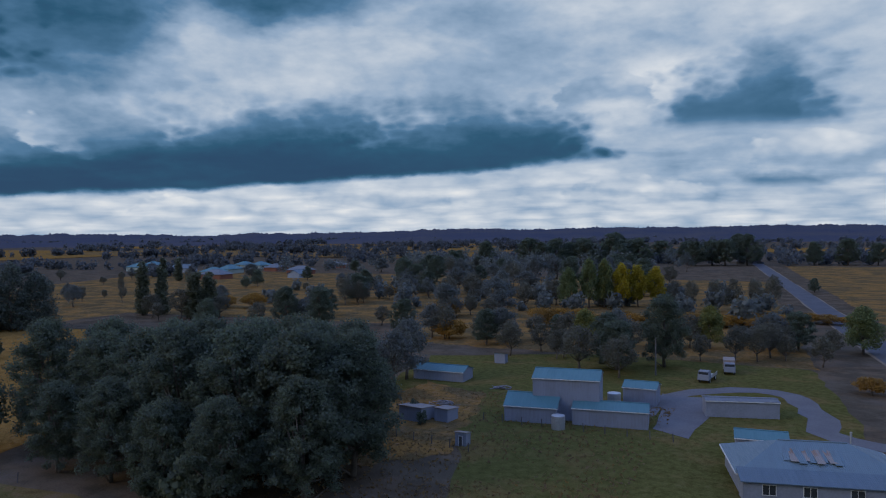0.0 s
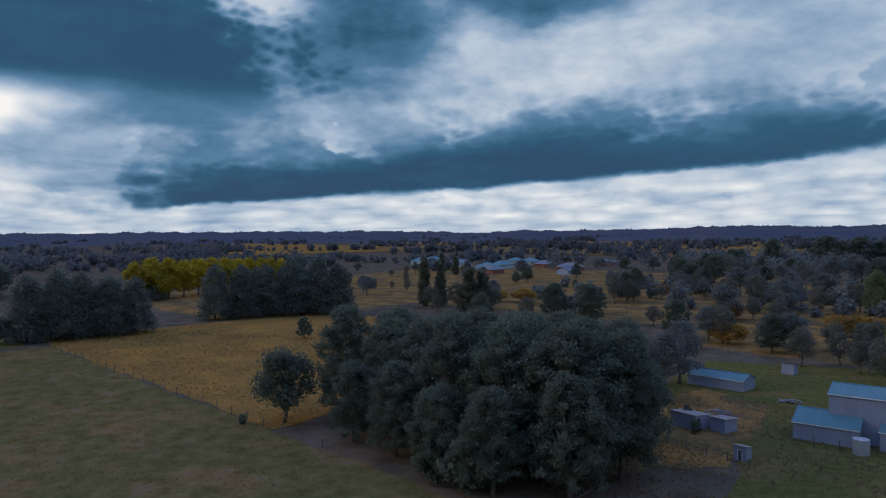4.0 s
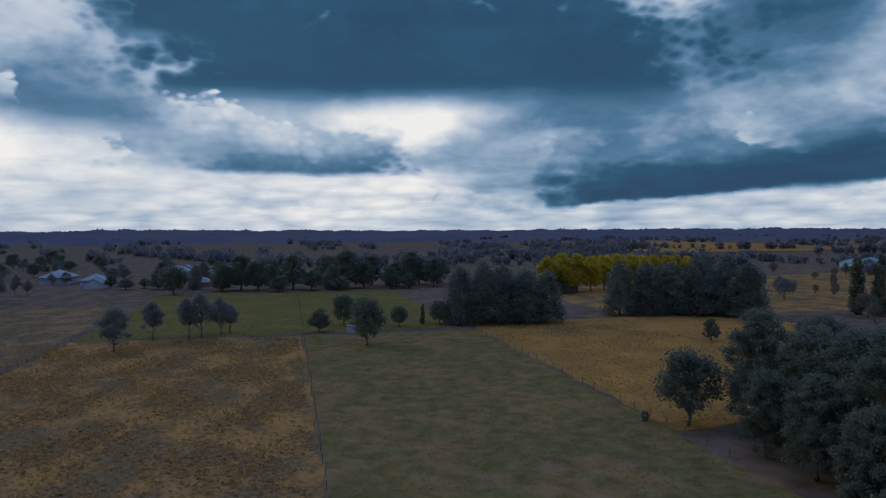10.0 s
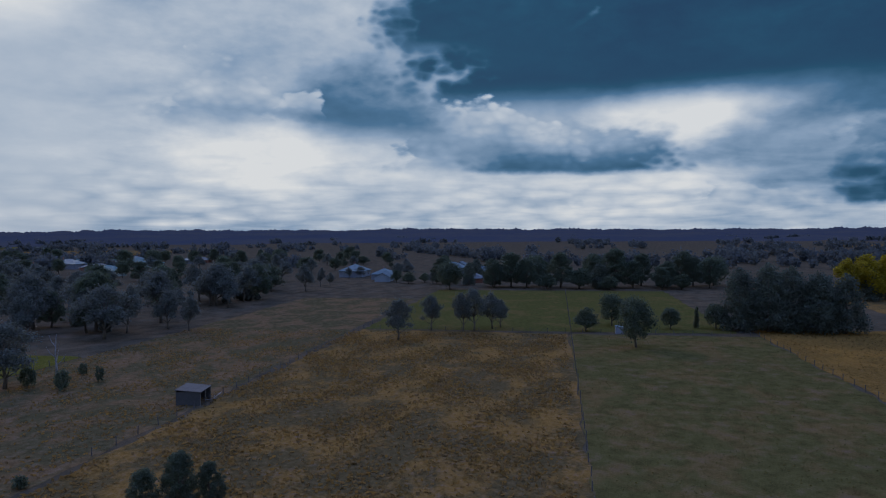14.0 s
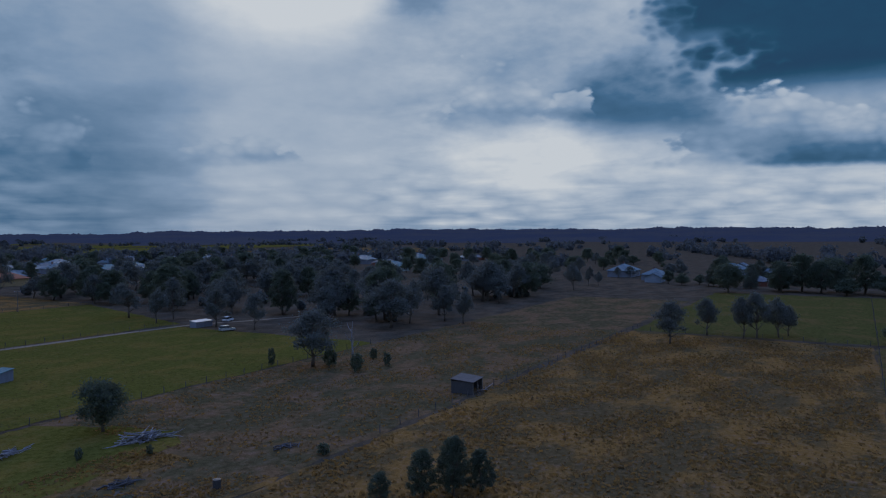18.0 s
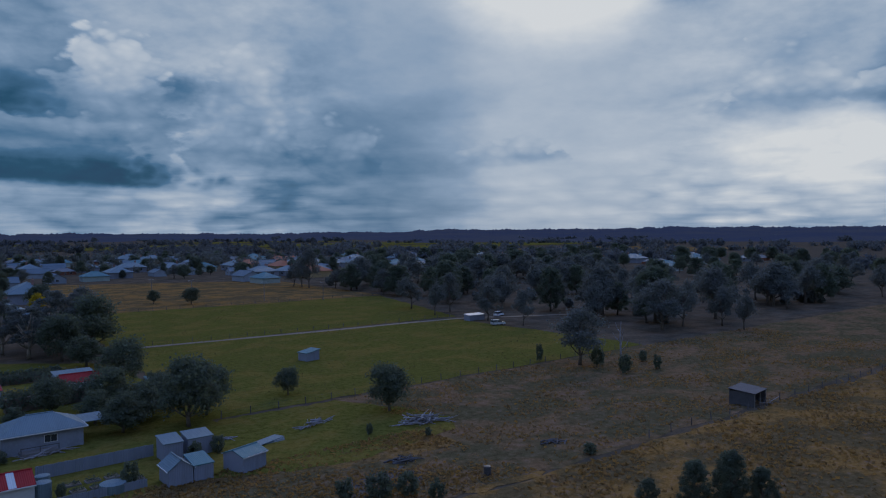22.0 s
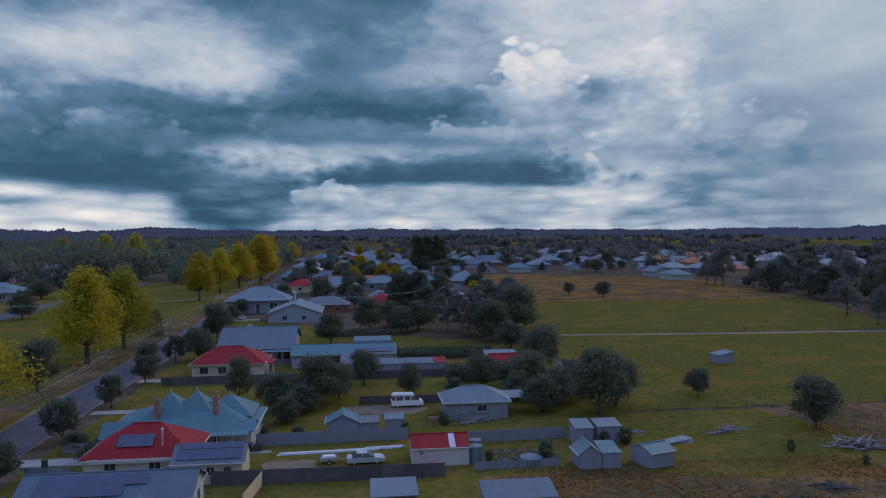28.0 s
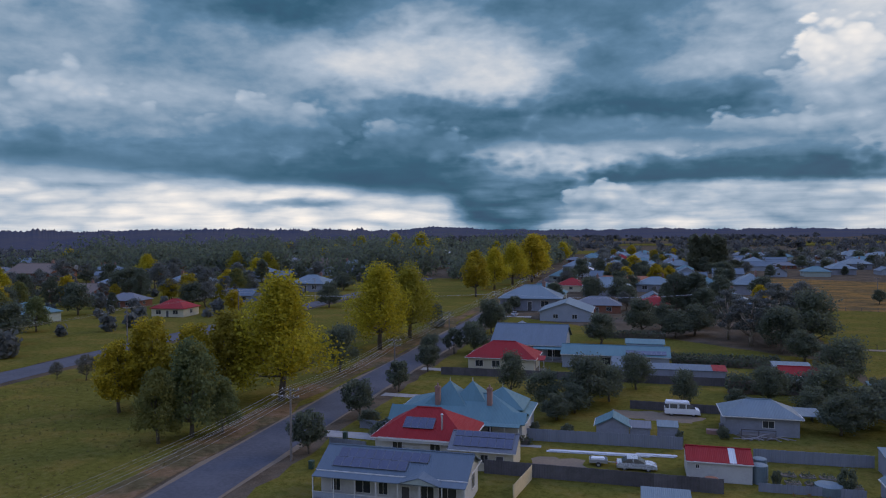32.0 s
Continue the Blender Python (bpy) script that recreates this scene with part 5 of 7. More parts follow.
def veranda(parent, x0, x1, y0, y1, high, posts, cover, rail=True):
    """A lean-to veranda on posts in front of a wall (local metres)."""
    part("veranda_roof", slab([[(x0, y0, high - 0.35), (x1, y0, high - 0.35), (x1, y1, high), (x0, y1, high)]], 0.08), cover, parent)
    part("veranda_floor", boxes((x0, x1, y0, y1, 0.0, 0.35)), TIMBER, parent)
    for i in range(posts):
        x = x0 + 0.1 + (x1 - x0 - 0.2) * i / (posts - 1)
        part("veranda_post", boxes((x - 0.055, x + 0.055, y0 + 0.05, y0 + 0.16, 0.35, high - 0.42)), TRIM, parent)
    if rail:
        part("veranda_rail", boxes((x0, x1, y0 + 0.08, y0 + 0.13, 1.18, 1.25), (x0, x1, y0 + 0.08, y0 + 0.13, 0.55, 0.6)), TRIM, parent)


veranda(house_a, -8.45, 8.45, -4.7, -3.2, 3.24, 8, ROOF_BLUE)
veranda(house_c, 3.0, 9.0, -7.6, -5.5, 2.9, 4, ROOF_TEAL, False)
veranda(house_d, 6.9, 8.9, -4.0, -0.5, 2.9, 3, ROOF_RED, False)
veranda(house_e, 1.5, 8.0, -10.6, -8.5, 3.2, 4, ROOF_TEAL, False)
# porch gable in front of the long house, and the peaks of the teal roof
part("porch_gable", slab([[(1.3, -4.75, 2.92), (3.5, -4.75, 3.62), (3.5, -2.7, 3.70), (1.3, -3.9, 3.12)], [(3.5, -4.75, 3.62), (5.7, -4.75, 2.92), (5.7, -3.9, 3.12), (3.5, -2.7, 3.70)]], 0.07), ROOF_BLUE, house_a)
part("pediment", ([(1.5, -4.70, 2.86), (5.5, -4.70, 2.86), (3.5, -4.70, 3.52), (1.5, -4.62, 2.86), (5.5, -4.62, 2.86), (3.5, -4.62, 3.52)], [[0, 1, 2], [5, 4, 3], [1, 0, 3, 4], [2, 1, 4, 5], [0, 2, 5, 3]]), WALL_SAGE, house_a, "pale sage pediment")
part("gable_board", boxes((8.47, 8.52, -3.2, 3.2, 3.36, 3.46)), TRIM, house_a)
part("side_screen", boxes((-8.4, -3.0, -4.62, -4.58, 0.4, 1.2)), WALL_BLUE, house_a, "pale blue veranda screen")
for cx, cy, w, top in ((-2.4, -0.2, 3.4, 6.9), (0.9, 0.4, 3.2, 6.9), (5.2, 1.4, 3.6, 6.0)):
    part("roof_peak", slab([[(cx - w, cy - w, 3.6), (cx + w, cy - w, 3.6), (cx, cy, top)], [(cx + w, cy - w, 3.6), (cx + w, cy + w, 3.6), (cx, cy, top)],
                            [(cx + w, cy + w, 3.6), (cx - w, cy + w, 3.6), (cx, cy, top)], [(cx - w, cy + w, 3.6), (cx - w, cy - w, 3.6), (cx, cy, top)]], 0.1), ROOF_TEAL, house_c)
    part("finial", tube([(cx, cy, top - 0.05), (cx, cy, top + 0.5)], (0.05, 0.02), 5), TRIM, house_c)
part("side_wing_roof", slab(roof_faces("gable", 4.6, 9.6, -6.6, -1.5, 2.7, 3.7, "x"), 0.1), ROOF_TEAL, house_c)
part("side_wing", boxes((5.0, 9.2, -6.2, -5.48, 0, 2.6)), WALL_WHITE, house_c)
part("front_wing_roof", slab(roof_faces("gable", -9.6, -2.6, -7.6, -3.6, 2.6, 4.3, "x"), 0.1), ROOF_TEAL, house_c)
part("front_wing", boxes((-9.2, -3.0, -7.2, -5.48, 0, 2.55)), WALL_BLUE, house_c)
part("flue", tube([(2.6, -3.2, 3.6), (2.6, -3.2, 5.6)], (0.12, 0.12), 8), STEEL, house_b)
part("flue_cap", tube([(2.6, -3.2, 5.6), (2.6, -3.2, 5.75)], (0.22, 0.05), 8), STEEL, house_b)
part("fascia", boxes((-5.4, 5.4, -4.95, -4.88, 2.2, 2.7)), WALL_WHITE, house_b)
part("clear_sheet", slab([[(1.1, -2.55, 2.375), (1.85, -2.55, 2.375), (1.85, 0, 3.43), (1.1, 0, 3.43)]], 0.02), ROOF_WHITE, red_shed, "pale translucent roof sheet")
part("back_roof", slab(roof_faces("gable", -9.5, 1.0, 4.0, 12.0, 3.4, 6.2, "y"), 0.1), ROOF_BLUE, house_e)
part("lean_to_roof", slab([[(0.5, 5.0, 3.7), (6.5, 5.0, 3.7), (6.5, 9.0, 4.3), (0.5, 9.0, 4.3)]], 0.1), ROOF_ZINC, house_e)
part("lean_to", boxes((0.8, 6.2, 8.45, 8.8, 0, 3.6)), WALL_BLUE, house_e)
part("rear_roof", slab([[(2.0, 3.8, 4.3), (10.4, 3.8, 4.3), (10.4, 8.0, 4.8), (2.0, 8.0, 4.8)]], 0.1), ROOF_TEAL, house_e2)
part("rear_wall", boxes((2.3, 10.1, 3.95, 7.7, 0, 4.25)), WALL_BLUE, house_e2)
part("carport_roof", slab([[(-0.6, -8.6, 2.5), (4.8, -8.6, 2.5), (4.8, -4.2, 2.9), (-0.6, -4.2, 2.9)]], 0.08), ROOF_BLUE, house_e2)
for x in (-0.4, 2.1, 4.6):
    part("carport_post", boxes((x - 0.05, x + 0.05, -8.4, -8.3, 0, 2.45)), STEEL, house_e2)
part("step_roof", slab([[(5.0, -1.0, 2.6), (8.2, -1.0, 2.6), (8.2, 3.0, 2.9), (5.0, 3.0, 2.9)]], 0.08), ROOF_ZINC, bungalow)
part("deck", boxes((-3.0, 1.5, -5.0, -3.2, 0.0, 0.5)), TIMBER, bungalow)
part("deck_rail", boxes((-3.0, 1.5, -5.0, -4.95, 1.2, 1.3), (-3.0, -2.9, -5.0, -4.9, 0.5, 1.3), (1.4, 1.5, -5.0, -4.9, 0.5, 1.3), (-0.8, -0.7, -5.0, -4.9, 0.5, 1.3)), TIMBER_DARK, bungalow)
# the farmhouse: a lower front roof, a patch of loose rusty sheets and a flue
part("front_roof", slab([[(-8.9, 4.6, 3.0), (-8.9, 7.6, 2.35), (8.9, 7.6, 2.35), (8.9, 4.6, 3.0)][::-1]], 0.10), ROOF_BLUE, farmhouse)
part("front_wall", boxes((-8.6, 8.6, 5.02, 7.2, 0, 2.3)), WALL_GREY, farmhouse)
for i in range(9):
    part("loose_sheet", boxes((-0.42, 0.42, -1.3, 1.3, 0, 0.03)), ROOF_RUST if i % 2 else ROOF_ZINC, farmhouse, "", pose(-1.8 + 0.62 * i, 2.6 - 0.25 * (i % 3), 3.92 + 0.05 * (i % 3), -21 + 3 * (i % 2), 0, 9 * math.sin(i * 2.3)))
part("flue", tube([(-4.2, -0.6, 4.2), (-4.2, -0.6, 6.0)], (0.13, 0.12), 8), STEEL, farmhouse)
for side, offset in (("n", -6.0), ("n", -2.0), ("n", 2.5), ("n", 6.2)):
    opening(farmhouse, side, 8.5, 7.22, offset, 1.4, 1.1, 0.95)

# ---- sheds in the lots ----
building("shed", "small teal-roofed weatherboard shed", "shed", -5.0, -0.6, 100.6, 104.2, 2.1, 3.2, "gable", "y", 0.25, WALL_GREY, ROOF_TEAL)
building("lean_to_shed", "low grey lean-to beside the teal shed", "shed", -0.5, 2.2, 100.8, 103.0, 1.9, 2.3, "skillion", "x", 0.15, WALL_GREY, ROOF_GREY)
building("outhouse", "small grey outhouse on the lawn", "shed", 3.2, 5.8, 101.0, 103.2, 2.2, 2.5, "skillion", "x", 0.12, WALL_GREY, ROOF_ZINC)
building("carport", "open carport with a pale grey ribbed roof", "shed", 0.9, 5.4, 72.0, 76.0, 2.05, 2.45, "skillion", "x", 0.2, TIMBER_DARK, ROOF_ZINC)
building("shed", "blue-roofed shed at the lot's end", "shed", 12.2, 19.4, 69.6, 73.2, 2.1, 2.7, "skillion", "x", 0.2, METAL_WALL, ROOF_BLUE)
building("shed", "tall narrow pale garden shed", "shed", 28.2, 30.6, 92.0, 95.0, 2.4, 2.9, "skillion", "x", 0.12, METAL_WALL, ROOF_ZINC)
building("shed", "pale garden shed with a flat roof", "shed", 31.4, 34.6, 92.4, 95.2, 2.4, 2.8, "skillion", "x", 0.12, METAL_WALL, ROOF_ZINC)
building("shed", "small gabled pale tin shed", "shed", 25.8, 28.6, 82.6, 86.0, 2.0, 3.0, "gable", "y", 0.15, METAL_WALL, ROOF_ZINC)
building("shed", "blue-roofed tin shed beside the gabled one", "shed", 28.7, 31.0, 82.6, 86.0, 2.0, 2.5, "skillion", "x", 0.1, METAL_WALL, ROOF_TEAL)
building("shed", "low pale tin shed at the paddock's edge", "shed", 33.6, 37.2, 82.0, 85.6, 2.1, 2.7, "gable", "x", 0.15, METAL_WALL, ROOF_TEAL, rz=18)
row_shed = building("shed", "long low dark shed with a red roof end", "shed", -4.0, 17.0, 143.4, 147.0, 2.1, 2.6, "skillion", "x", 0.15, METAL_WALL, ROOF_BLUE)
part("red_sheets", slab([[(8.0, -1.9, 2.13), (10.6, -1.9, 2.13), (10.6, 1.9, 2.64), (8.0, 1.9, 2.64)]], 0.02), ROOF_RED, row_shed, "red roof sheets")
building("cottage", "little sage cottage with a red and white iron roof", "house", 26.2, 32.8, 142.4, 147.0, 2.2, 3.4, "gable", "x", 0.25, WALL_SAGE, ROOF_RED)
building("shed", "pale flat shed roof behind the little cottage", "shed", 26.4, 33.0, 150, 153.5, 2.3, 2.7, "skillion", "x", 0.2, METAL_WALL, ROOF_ZINC)
building("shed", "tiny blue pump shed in the pasture", "shed", 39.2, 41.0, 137, 139, 2.0, 2.3, "skillion", "x", 0.1, METAL_WALL, ROOF_TEAL)
building("animal_shelter", "open-fronted tin shelter in the green pasture", "shed", 75.2, 78.8, 144, 147, 1.9, 2.5, "skillion", "y", 0.2, METAL_WALL, ROOF_TEAL, rz=12)
shelter = thing("animal_shelter", 113.5, 61.0, "dark open-fronted timber shelter with a sagging tin roof", "shed", 8)
part("roof", slab([[(-2.8, -2.2, 2.3), (2.8, -2.2, 2.3), (2.8, 2.2, 2.7), (-2.8, 2.2, 2.7)]], 0.08), TIMBER_DARK, shelter)
part("wall", boxes((-2.6, 2.6, 2.0, 2.08, 0, 2.6), (2.5, 2.58, -2.0, 2.0, 0, 2.4), (-2.6, -2.52, -2.0, 2.0, 0, 2.3)), TRIM_DARK, shelter)
for x in (-2.5, 0.0, 2.5):
    part("post", boxes((x - 0.08, x + 0.08, -2.1, -1.95, 0, 2.25)), TIMBER, shelter)
for i, (x, a) in enumerate(((-1.5, 25), (0.2, -30), (1.4, 20), (2.6, -15))):
    part("fallen_rail", boxes((-1.3, 1.3, -0.04, 0.04, 0, 0.08)), DEADWOOD, shelter, "", pose(x, -2.7 - 0.2 * i, 0.3 + 0.1 * i, 0, 14 - 9 * i, a))
building("shed", "little grey shed beside the dark trees", "shed", 203.2, 205.8, -19, -16.8, 1.8, 2.1, "skillion", "x", 0.1, METAL_WALL, ROOF_ZINC)
building("water_trough_shed", "low pale tin shed by the track", "shed", 150, 156.4, 174.2, 177, 1.8, 2.1, "skillion", "x", 0.1, METAL_WALL, ROOF_WHITE)
building("shed", "rickety grey tin shed among scrap", "shed", 47.8, 52.0, -100.4, -96.8, 1.9, 2.3, "skillion", "x", 0.15, METAL_WALL, ROOF_RUST, rz=-9)
building("shed", "second rickety tin shed beside it", "shed", 44.2, 46.6, -101.2, -98.2, 1.8, 2.1, "skillion", "x", 0.15, METAL_WALL, ROOF_RUST, rz=-9)
building("outhouse", "tiny outhouse with a rusty red roof", "shed", 37.2, 38.8, -89.6, -88.0, 1.6, 1.95, "skillion", "x", 0.1, WALL_GREY, ROOF_RUST, doors=[("n", 0, 0.6, 1.4)])
building("outhouse", "small pale tin hut under the trees", "shed", 52.8, 55.2, -149, -147, 1.8, 2.2, "skillion", "x", 0.1, METAL_WALL, ROOF_ZINC)


# ---- fences ----
def paling_fence(name, label, a, b, high, material, category="fence", panel=2.4):
    """A closed fence from a to b: panels of upright boards between posts."""
    (ax, ay), (bx, by) = a, b
    d = math.hypot(bx - ax, by - ay)
    n = max(1, round(d / panel))
    w = d / n
    rng = random.Random(int(ax * 7 + ay))
    ob = thing(name, ax, ay, label, category, math.degrees(math.atan2(by - ay, bx - ax)))
    k = int(w / 0.15)
    verts, faces = [], []
    for i in range(k + 1):
        dip, top = 0.035 * (i % 2), high + rng.uniform(-0.04, 0.02)
        for y in (dip - 0.02, dip + 0.02):
            verts += [(w * i / k, y, 0.03), (w * i / k, y, top)]
    for i in range(k):
        a = 4 * i
        faces += [[a, a + 4, a + 5, a + 1], [a + 6, a + 2, a + 3, a + 7], [a + 1, a + 5, a + 7, a + 3], [a + 4, a, a + 2, a + 6]]
    board = mesh_of("panel", verts, faces, material)
    stick = mesh_of("post", *boxes((-0.05, 0.05, 0.03, 0.13, 0, high - 0.05)), material)
    for i in range(n):
        part("panel", board, None, ob, "", pose(i * w, 0, 0))
    for i in range(n + 1):
        part("post", stick, None, ob, "", pose(i * w, 0, 0))
    return ob


def wire_fence(label, a, b, gap=5.0, high=1.15):
    """A paddock fence: timber posts, a little out of line, and three wires."""
    (ax, ay), (bx, by) = a, b
    d = math.hypot(bx - ax, by - ay)
    n = max(1, round(d / gap))
    rng = random.Random(int(ax + 3 * ay))
    ob = thing("wire_fence", ax, ay, label, "fence", math.degrees(math.atan2(by - ay, bx - ax)))
    stick = mesh_of("post", *tube([(0, 0, -0.1), (0.01, 0, high * 0.6), (0, 0, high + 0.1)], (0.075, 0.07, 0.065), 6), TIMBER_DARK)
    for i in range(n + 1):
        part("post", stick, None, ob, "", pose(d * i / n, rng.uniform(-0.08, 0.08), 0, rng.uniform(-5, 5), rng.uniform(-4, 4), rng.uniform(0, 90)))
    for z in (0.45, 0.8, 1.1):
        part("wire", tube([(0, 0, z), (d / 2, 0, z - 0.02), (d, 0, z)], (0.005,) * 3, 3), TIMBER_DARK, ob)
    return ob


paling_fence("fence", "dark weathered paling fence behind the long house", (-17.2, 83.0), (9.5, 82.6), 1.7, TIMBER_DARK)
paling_fence("fence", "grey metal sheet fence between two back yards", (-14.2, 97.6), (6.2, 98.2), 1.7, METAL_FENCE)
paling_fence("fence", "grey metal sheet fence behind the bungalow", (14.5, 95.4), (28.0, 95.8), 1.6, METAL_FENCE)
paling_fence("fence", "dark low fence behind the parked van", (-0.5, 119.0), (13.5, 118.4), 1.4, TIMBER_DARK)
paling_fence("fence", "dark paling fence before the red cottage", (-37.5, 138.6), (16.5, 139.6), 1.6, TIMBER_DARK)
paling_fence("fence", "pale new timber fence running towards the street of sheds", (-12.4, 75.5), (-11.4, 82.4), 1.7, TIMBER_PALE)
paling_fence("fence", "short dark fence beside the red cottage's drive", (-39.0, 98.0), (-34.0, 97.6), 1.3, METAL_FENCE)
paling_fence("fence", "low grey panel fence along the garden beds", (13.4, 84.4), (24.0, 84.6), 1.0, METAL_FENCE)
paling_fence("fence", "grey fence beside the long blue-roofed house", (-39.5, 88.2), (-34.0, 87.4), 1.4, METAL_FENCE)
wire_fence("post and wire fence between the mown and the tall grass", (40, -4), (340, -5))
wire_fence("post and wire fence along the golden paddock", (80, -54.5), (206, -54.0))
wire_fence("post and wire fence through the brown pasture", (84, 59.5), (216, 56))
wire_fence("post and wire fence across the paddock ends", (202, -52), (206, 56))
wire_fence("post and wire fence below the green pasture", (42, 108.5), (150, 109))
wire_fence("post and wire fence along the dirt track", (46, 191), (152, 187))
wire_fence("post and wire fence of the far tan field", (52, 279.5), (182, 273))
wire_fence("sagging fence beside the farm yard", (36, -86), (66, -92), 3.0)
wire_fence("post and wire fence below the sheds", (12, -101), (40, -101.5), 3.0)


# ---- vehicles ----
def wheel(parent, x, y, r, wide=0.2):
    at = pose(x, y, r, 90, 0, 0)
    tyre = part("wheel", tube([(0, 0, -wide / 2), (0, 0, -wide / 2 + 0.03), (0, 0, wide / 2 - 0.03), (0, 0, wide / 2)], (r * 0.9, r, r, r * 0.9), 14), RUBBER, parent, "", at)
    part("rim", tube([(0, 0, -wide / 2 - 0.01), (0, 0, wide / 2 + 0.01)], (r * 0.58, r * 0.58), 10), STEEL, tyre)


def profile_body(points, half, tuck):
    """A body from a side outline (x, z): full width below, tucked in towards the top."""
    low, high = min(p[1] for p in points), max(p[1] for p in points)
    verts, n = [], len(points)
    for s in (-1, 1):
        for x, z in points:
            t = (z - low) / (high - low)
            verts.append((x, s * (half - tuck * max(0, t - 0.5) * 2), z))
    faces = [[i for i in range(n)], [2 * n - 1 - i for i in range(n)]]
    faces += [[(i + 1) % n, i, i + n, (i + 1) % n + n] for i in range(n)]
    bm = bmesh.new()
    made = [bm.verts.new(v) for v in verts]
    for f in faces:
        bm.faces.new([made[i] for i in f])
    bmesh.ops.recalc_face_normals(bm, faces=bm.faces[:])
    bmesh.ops.bevel(bm, geom=[e for e in bm.edges if abs(e.verts[0].co.y - e.verts[1].co.y) < 0.01 or abs(e.verts[0].co.y - e.verts[1].co.y) > half], offset=0.05, segments=2, affect="EDGES")
    return bm


def car(name, label, x, y, rz, paint, body, cabin, half, wheels, r=0.32, category="car"):
    ob = thing(name, x, y, label, category, rz)
    part("body", profile_body(body, half, 0.05), paint, ob)
    part("cabin", profile_body(cabin, half - 0.04, 0.16), GLASS, ob, "dark glazed cabin")
    top = max(p[1] for p in cabin)
    xs = [p[0] for p in cabin if p[1] > top - 0.06]
    part("roof", bevelled(min(xs) - 0.05, max(xs) + 0.05, -half + 0.19, half - 0.19, top - 0.03, top + 0.05, 0.03), paint, ob)
    front, back = max(p[0] for p in body), min(p[0] for p in body)
    for s in (-1, 1):
        part("headlight", bevelled(front - 0.12, front + 0.02, s * (half - 0.28) - 0.15, s * (half - 0.28) + 0.15, 0.58, 0.72, 0.02), ROOF_WHITE, ob)
        part("tail_light", bevelled(back - 0.02, back + 0.1, s * (half - 0.2) - 0.1, s * (half - 0.2) + 0.1, 0.68, 0.9, 0.02), CAR_RED, ob)
        for wx in wheels:
            wheel(ob, wx, s * (half - 0.12), r)
        mid = sum(p[0] for p in cabin) / len(cabin)
        part("pillar", boxes((mid - 0.05, mid + 0.05, s * (half - 0.10) - 0.03, s * (half - 0.10) + 0.03, cabin[0][1], top - 0.02)), paint, ob)
    part("bumper", bevelled(front - 0.05, front + 0.07, -half + 0.05, half - 0.05, 0.3, 0.5, 0.03), paint, ob)
    return ob


SEDAN = [(-2.3, 0.28), (-2.35, 0.62), (-2.25, 0.92), (-1.5, 0.98), (1.0, 0.95), (2.0, 0.82), (2.35, 0.6), (2.35, 0.3)], [(-1.75, 0.95), (-1.05, 1.38), (0.15, 1.42), (1.15, 0.93)]
WAGON = [(-2.25, 0.32), (-2.3, 0.7), (-2.25, 1.02), (1.0, 1.0), (2.1, 0.9), (2.3, 0.6), (2.3, 0.32)], [(-2.2, 1.0), (-2.0, 1.62), (0.3, 1.66), (1.2, 1.0)]
car("sedan", "silver four-door sedan parked on the back lawn", 0.3, 88.9, 2, CAR_SILVER, *SEDAN, 0.9, (-1.4, 1.4))
VAN = [(-2.6, 0.35), (-2.65, 0.9), (-2.6, 1.25), (1.5, 1.25), (2.3, 1.12), (2.6, 0.9), (2.6, 0.35)], [(-2.55, 1.22), (-2.5, 1.85), (1.1, 1.88), (2.0, 1.2)]
van = car("van", "white high-roofed passenger van parked by the fence", 7.3, 116.6, 0, CAR_WHITE, *VAN, 0.92, (-1.6, 1.65), 0.34, "van")
part("high_roof", bevelled(-2.5, 1.05, -0.8, 0.8, 1.84, 2.25, 0.12, 3), CAR_WHITE, van)
for wx in (-1.9, -0.65, 0.55):
    part("window_pillar", boxes((wx - 0.07, wx + 0.07, -0.93, 0.93, 1.22, 1.9)), CAR_WHITE, van)
trailer = thing("trailer", -4.2, 89.4, "small steel box trailer with a white load", "trailer", 4)
part("tray", boxes((-1.1, 1.1, -0.7, 0.7, 0.45, 0.5), (-1.1, 1.1, -0.7, -0.66, 0.5, 0.85), (-1.1, 1.1, 0.66, 0.7, 0.5, 0.85), (-1.1, -1.06, -0.66, 0.66, 0.5, 0.85), (1.06, 1.1, -0.66, 0.66, 0.5, 0.85)), STEEL, trailer)
part("drawbar", boxes((1.1, 2.2, -0.04, 0.04, 0.42, 0.5)), STEEL, trailer)
part("load", bevelled(-0.9, 0.8, -0.5, 0.5, 0.52, 1.0, 0.12, 2), CAR_WHITE, trailer, "white bundled load")
wheel(trailer, 0, -0.8, 0.3), wheel(trailer, 0, 0.8, 0.3)
car("wagon", "white four-wheel-drive parked under the gums", 166.3, 178, 20, CAR_WHITE, *WAGON, 0.92, (-1.35, 1.4), 0.36)
car("wagon", "pale van parked under the gums", 150, 161, -15, CAR_SILVER, *WAGON, 0.92, (-1.35, 1.4), 0.36)
for x, y, rz, paint, label in ((-42.6, 211, 90, CAR_WHITE, "white car parked by the kerb"), (-39, 240, 90, CAR_SILVER, "silver car parked at the kerb"), (-20, 330, 0, CAR_DARK, "dark car in a yard by the street")):
    car("sedan", label, x, y, rz, paint, *SEDAN, 0.9, (-1.4, 1.4))


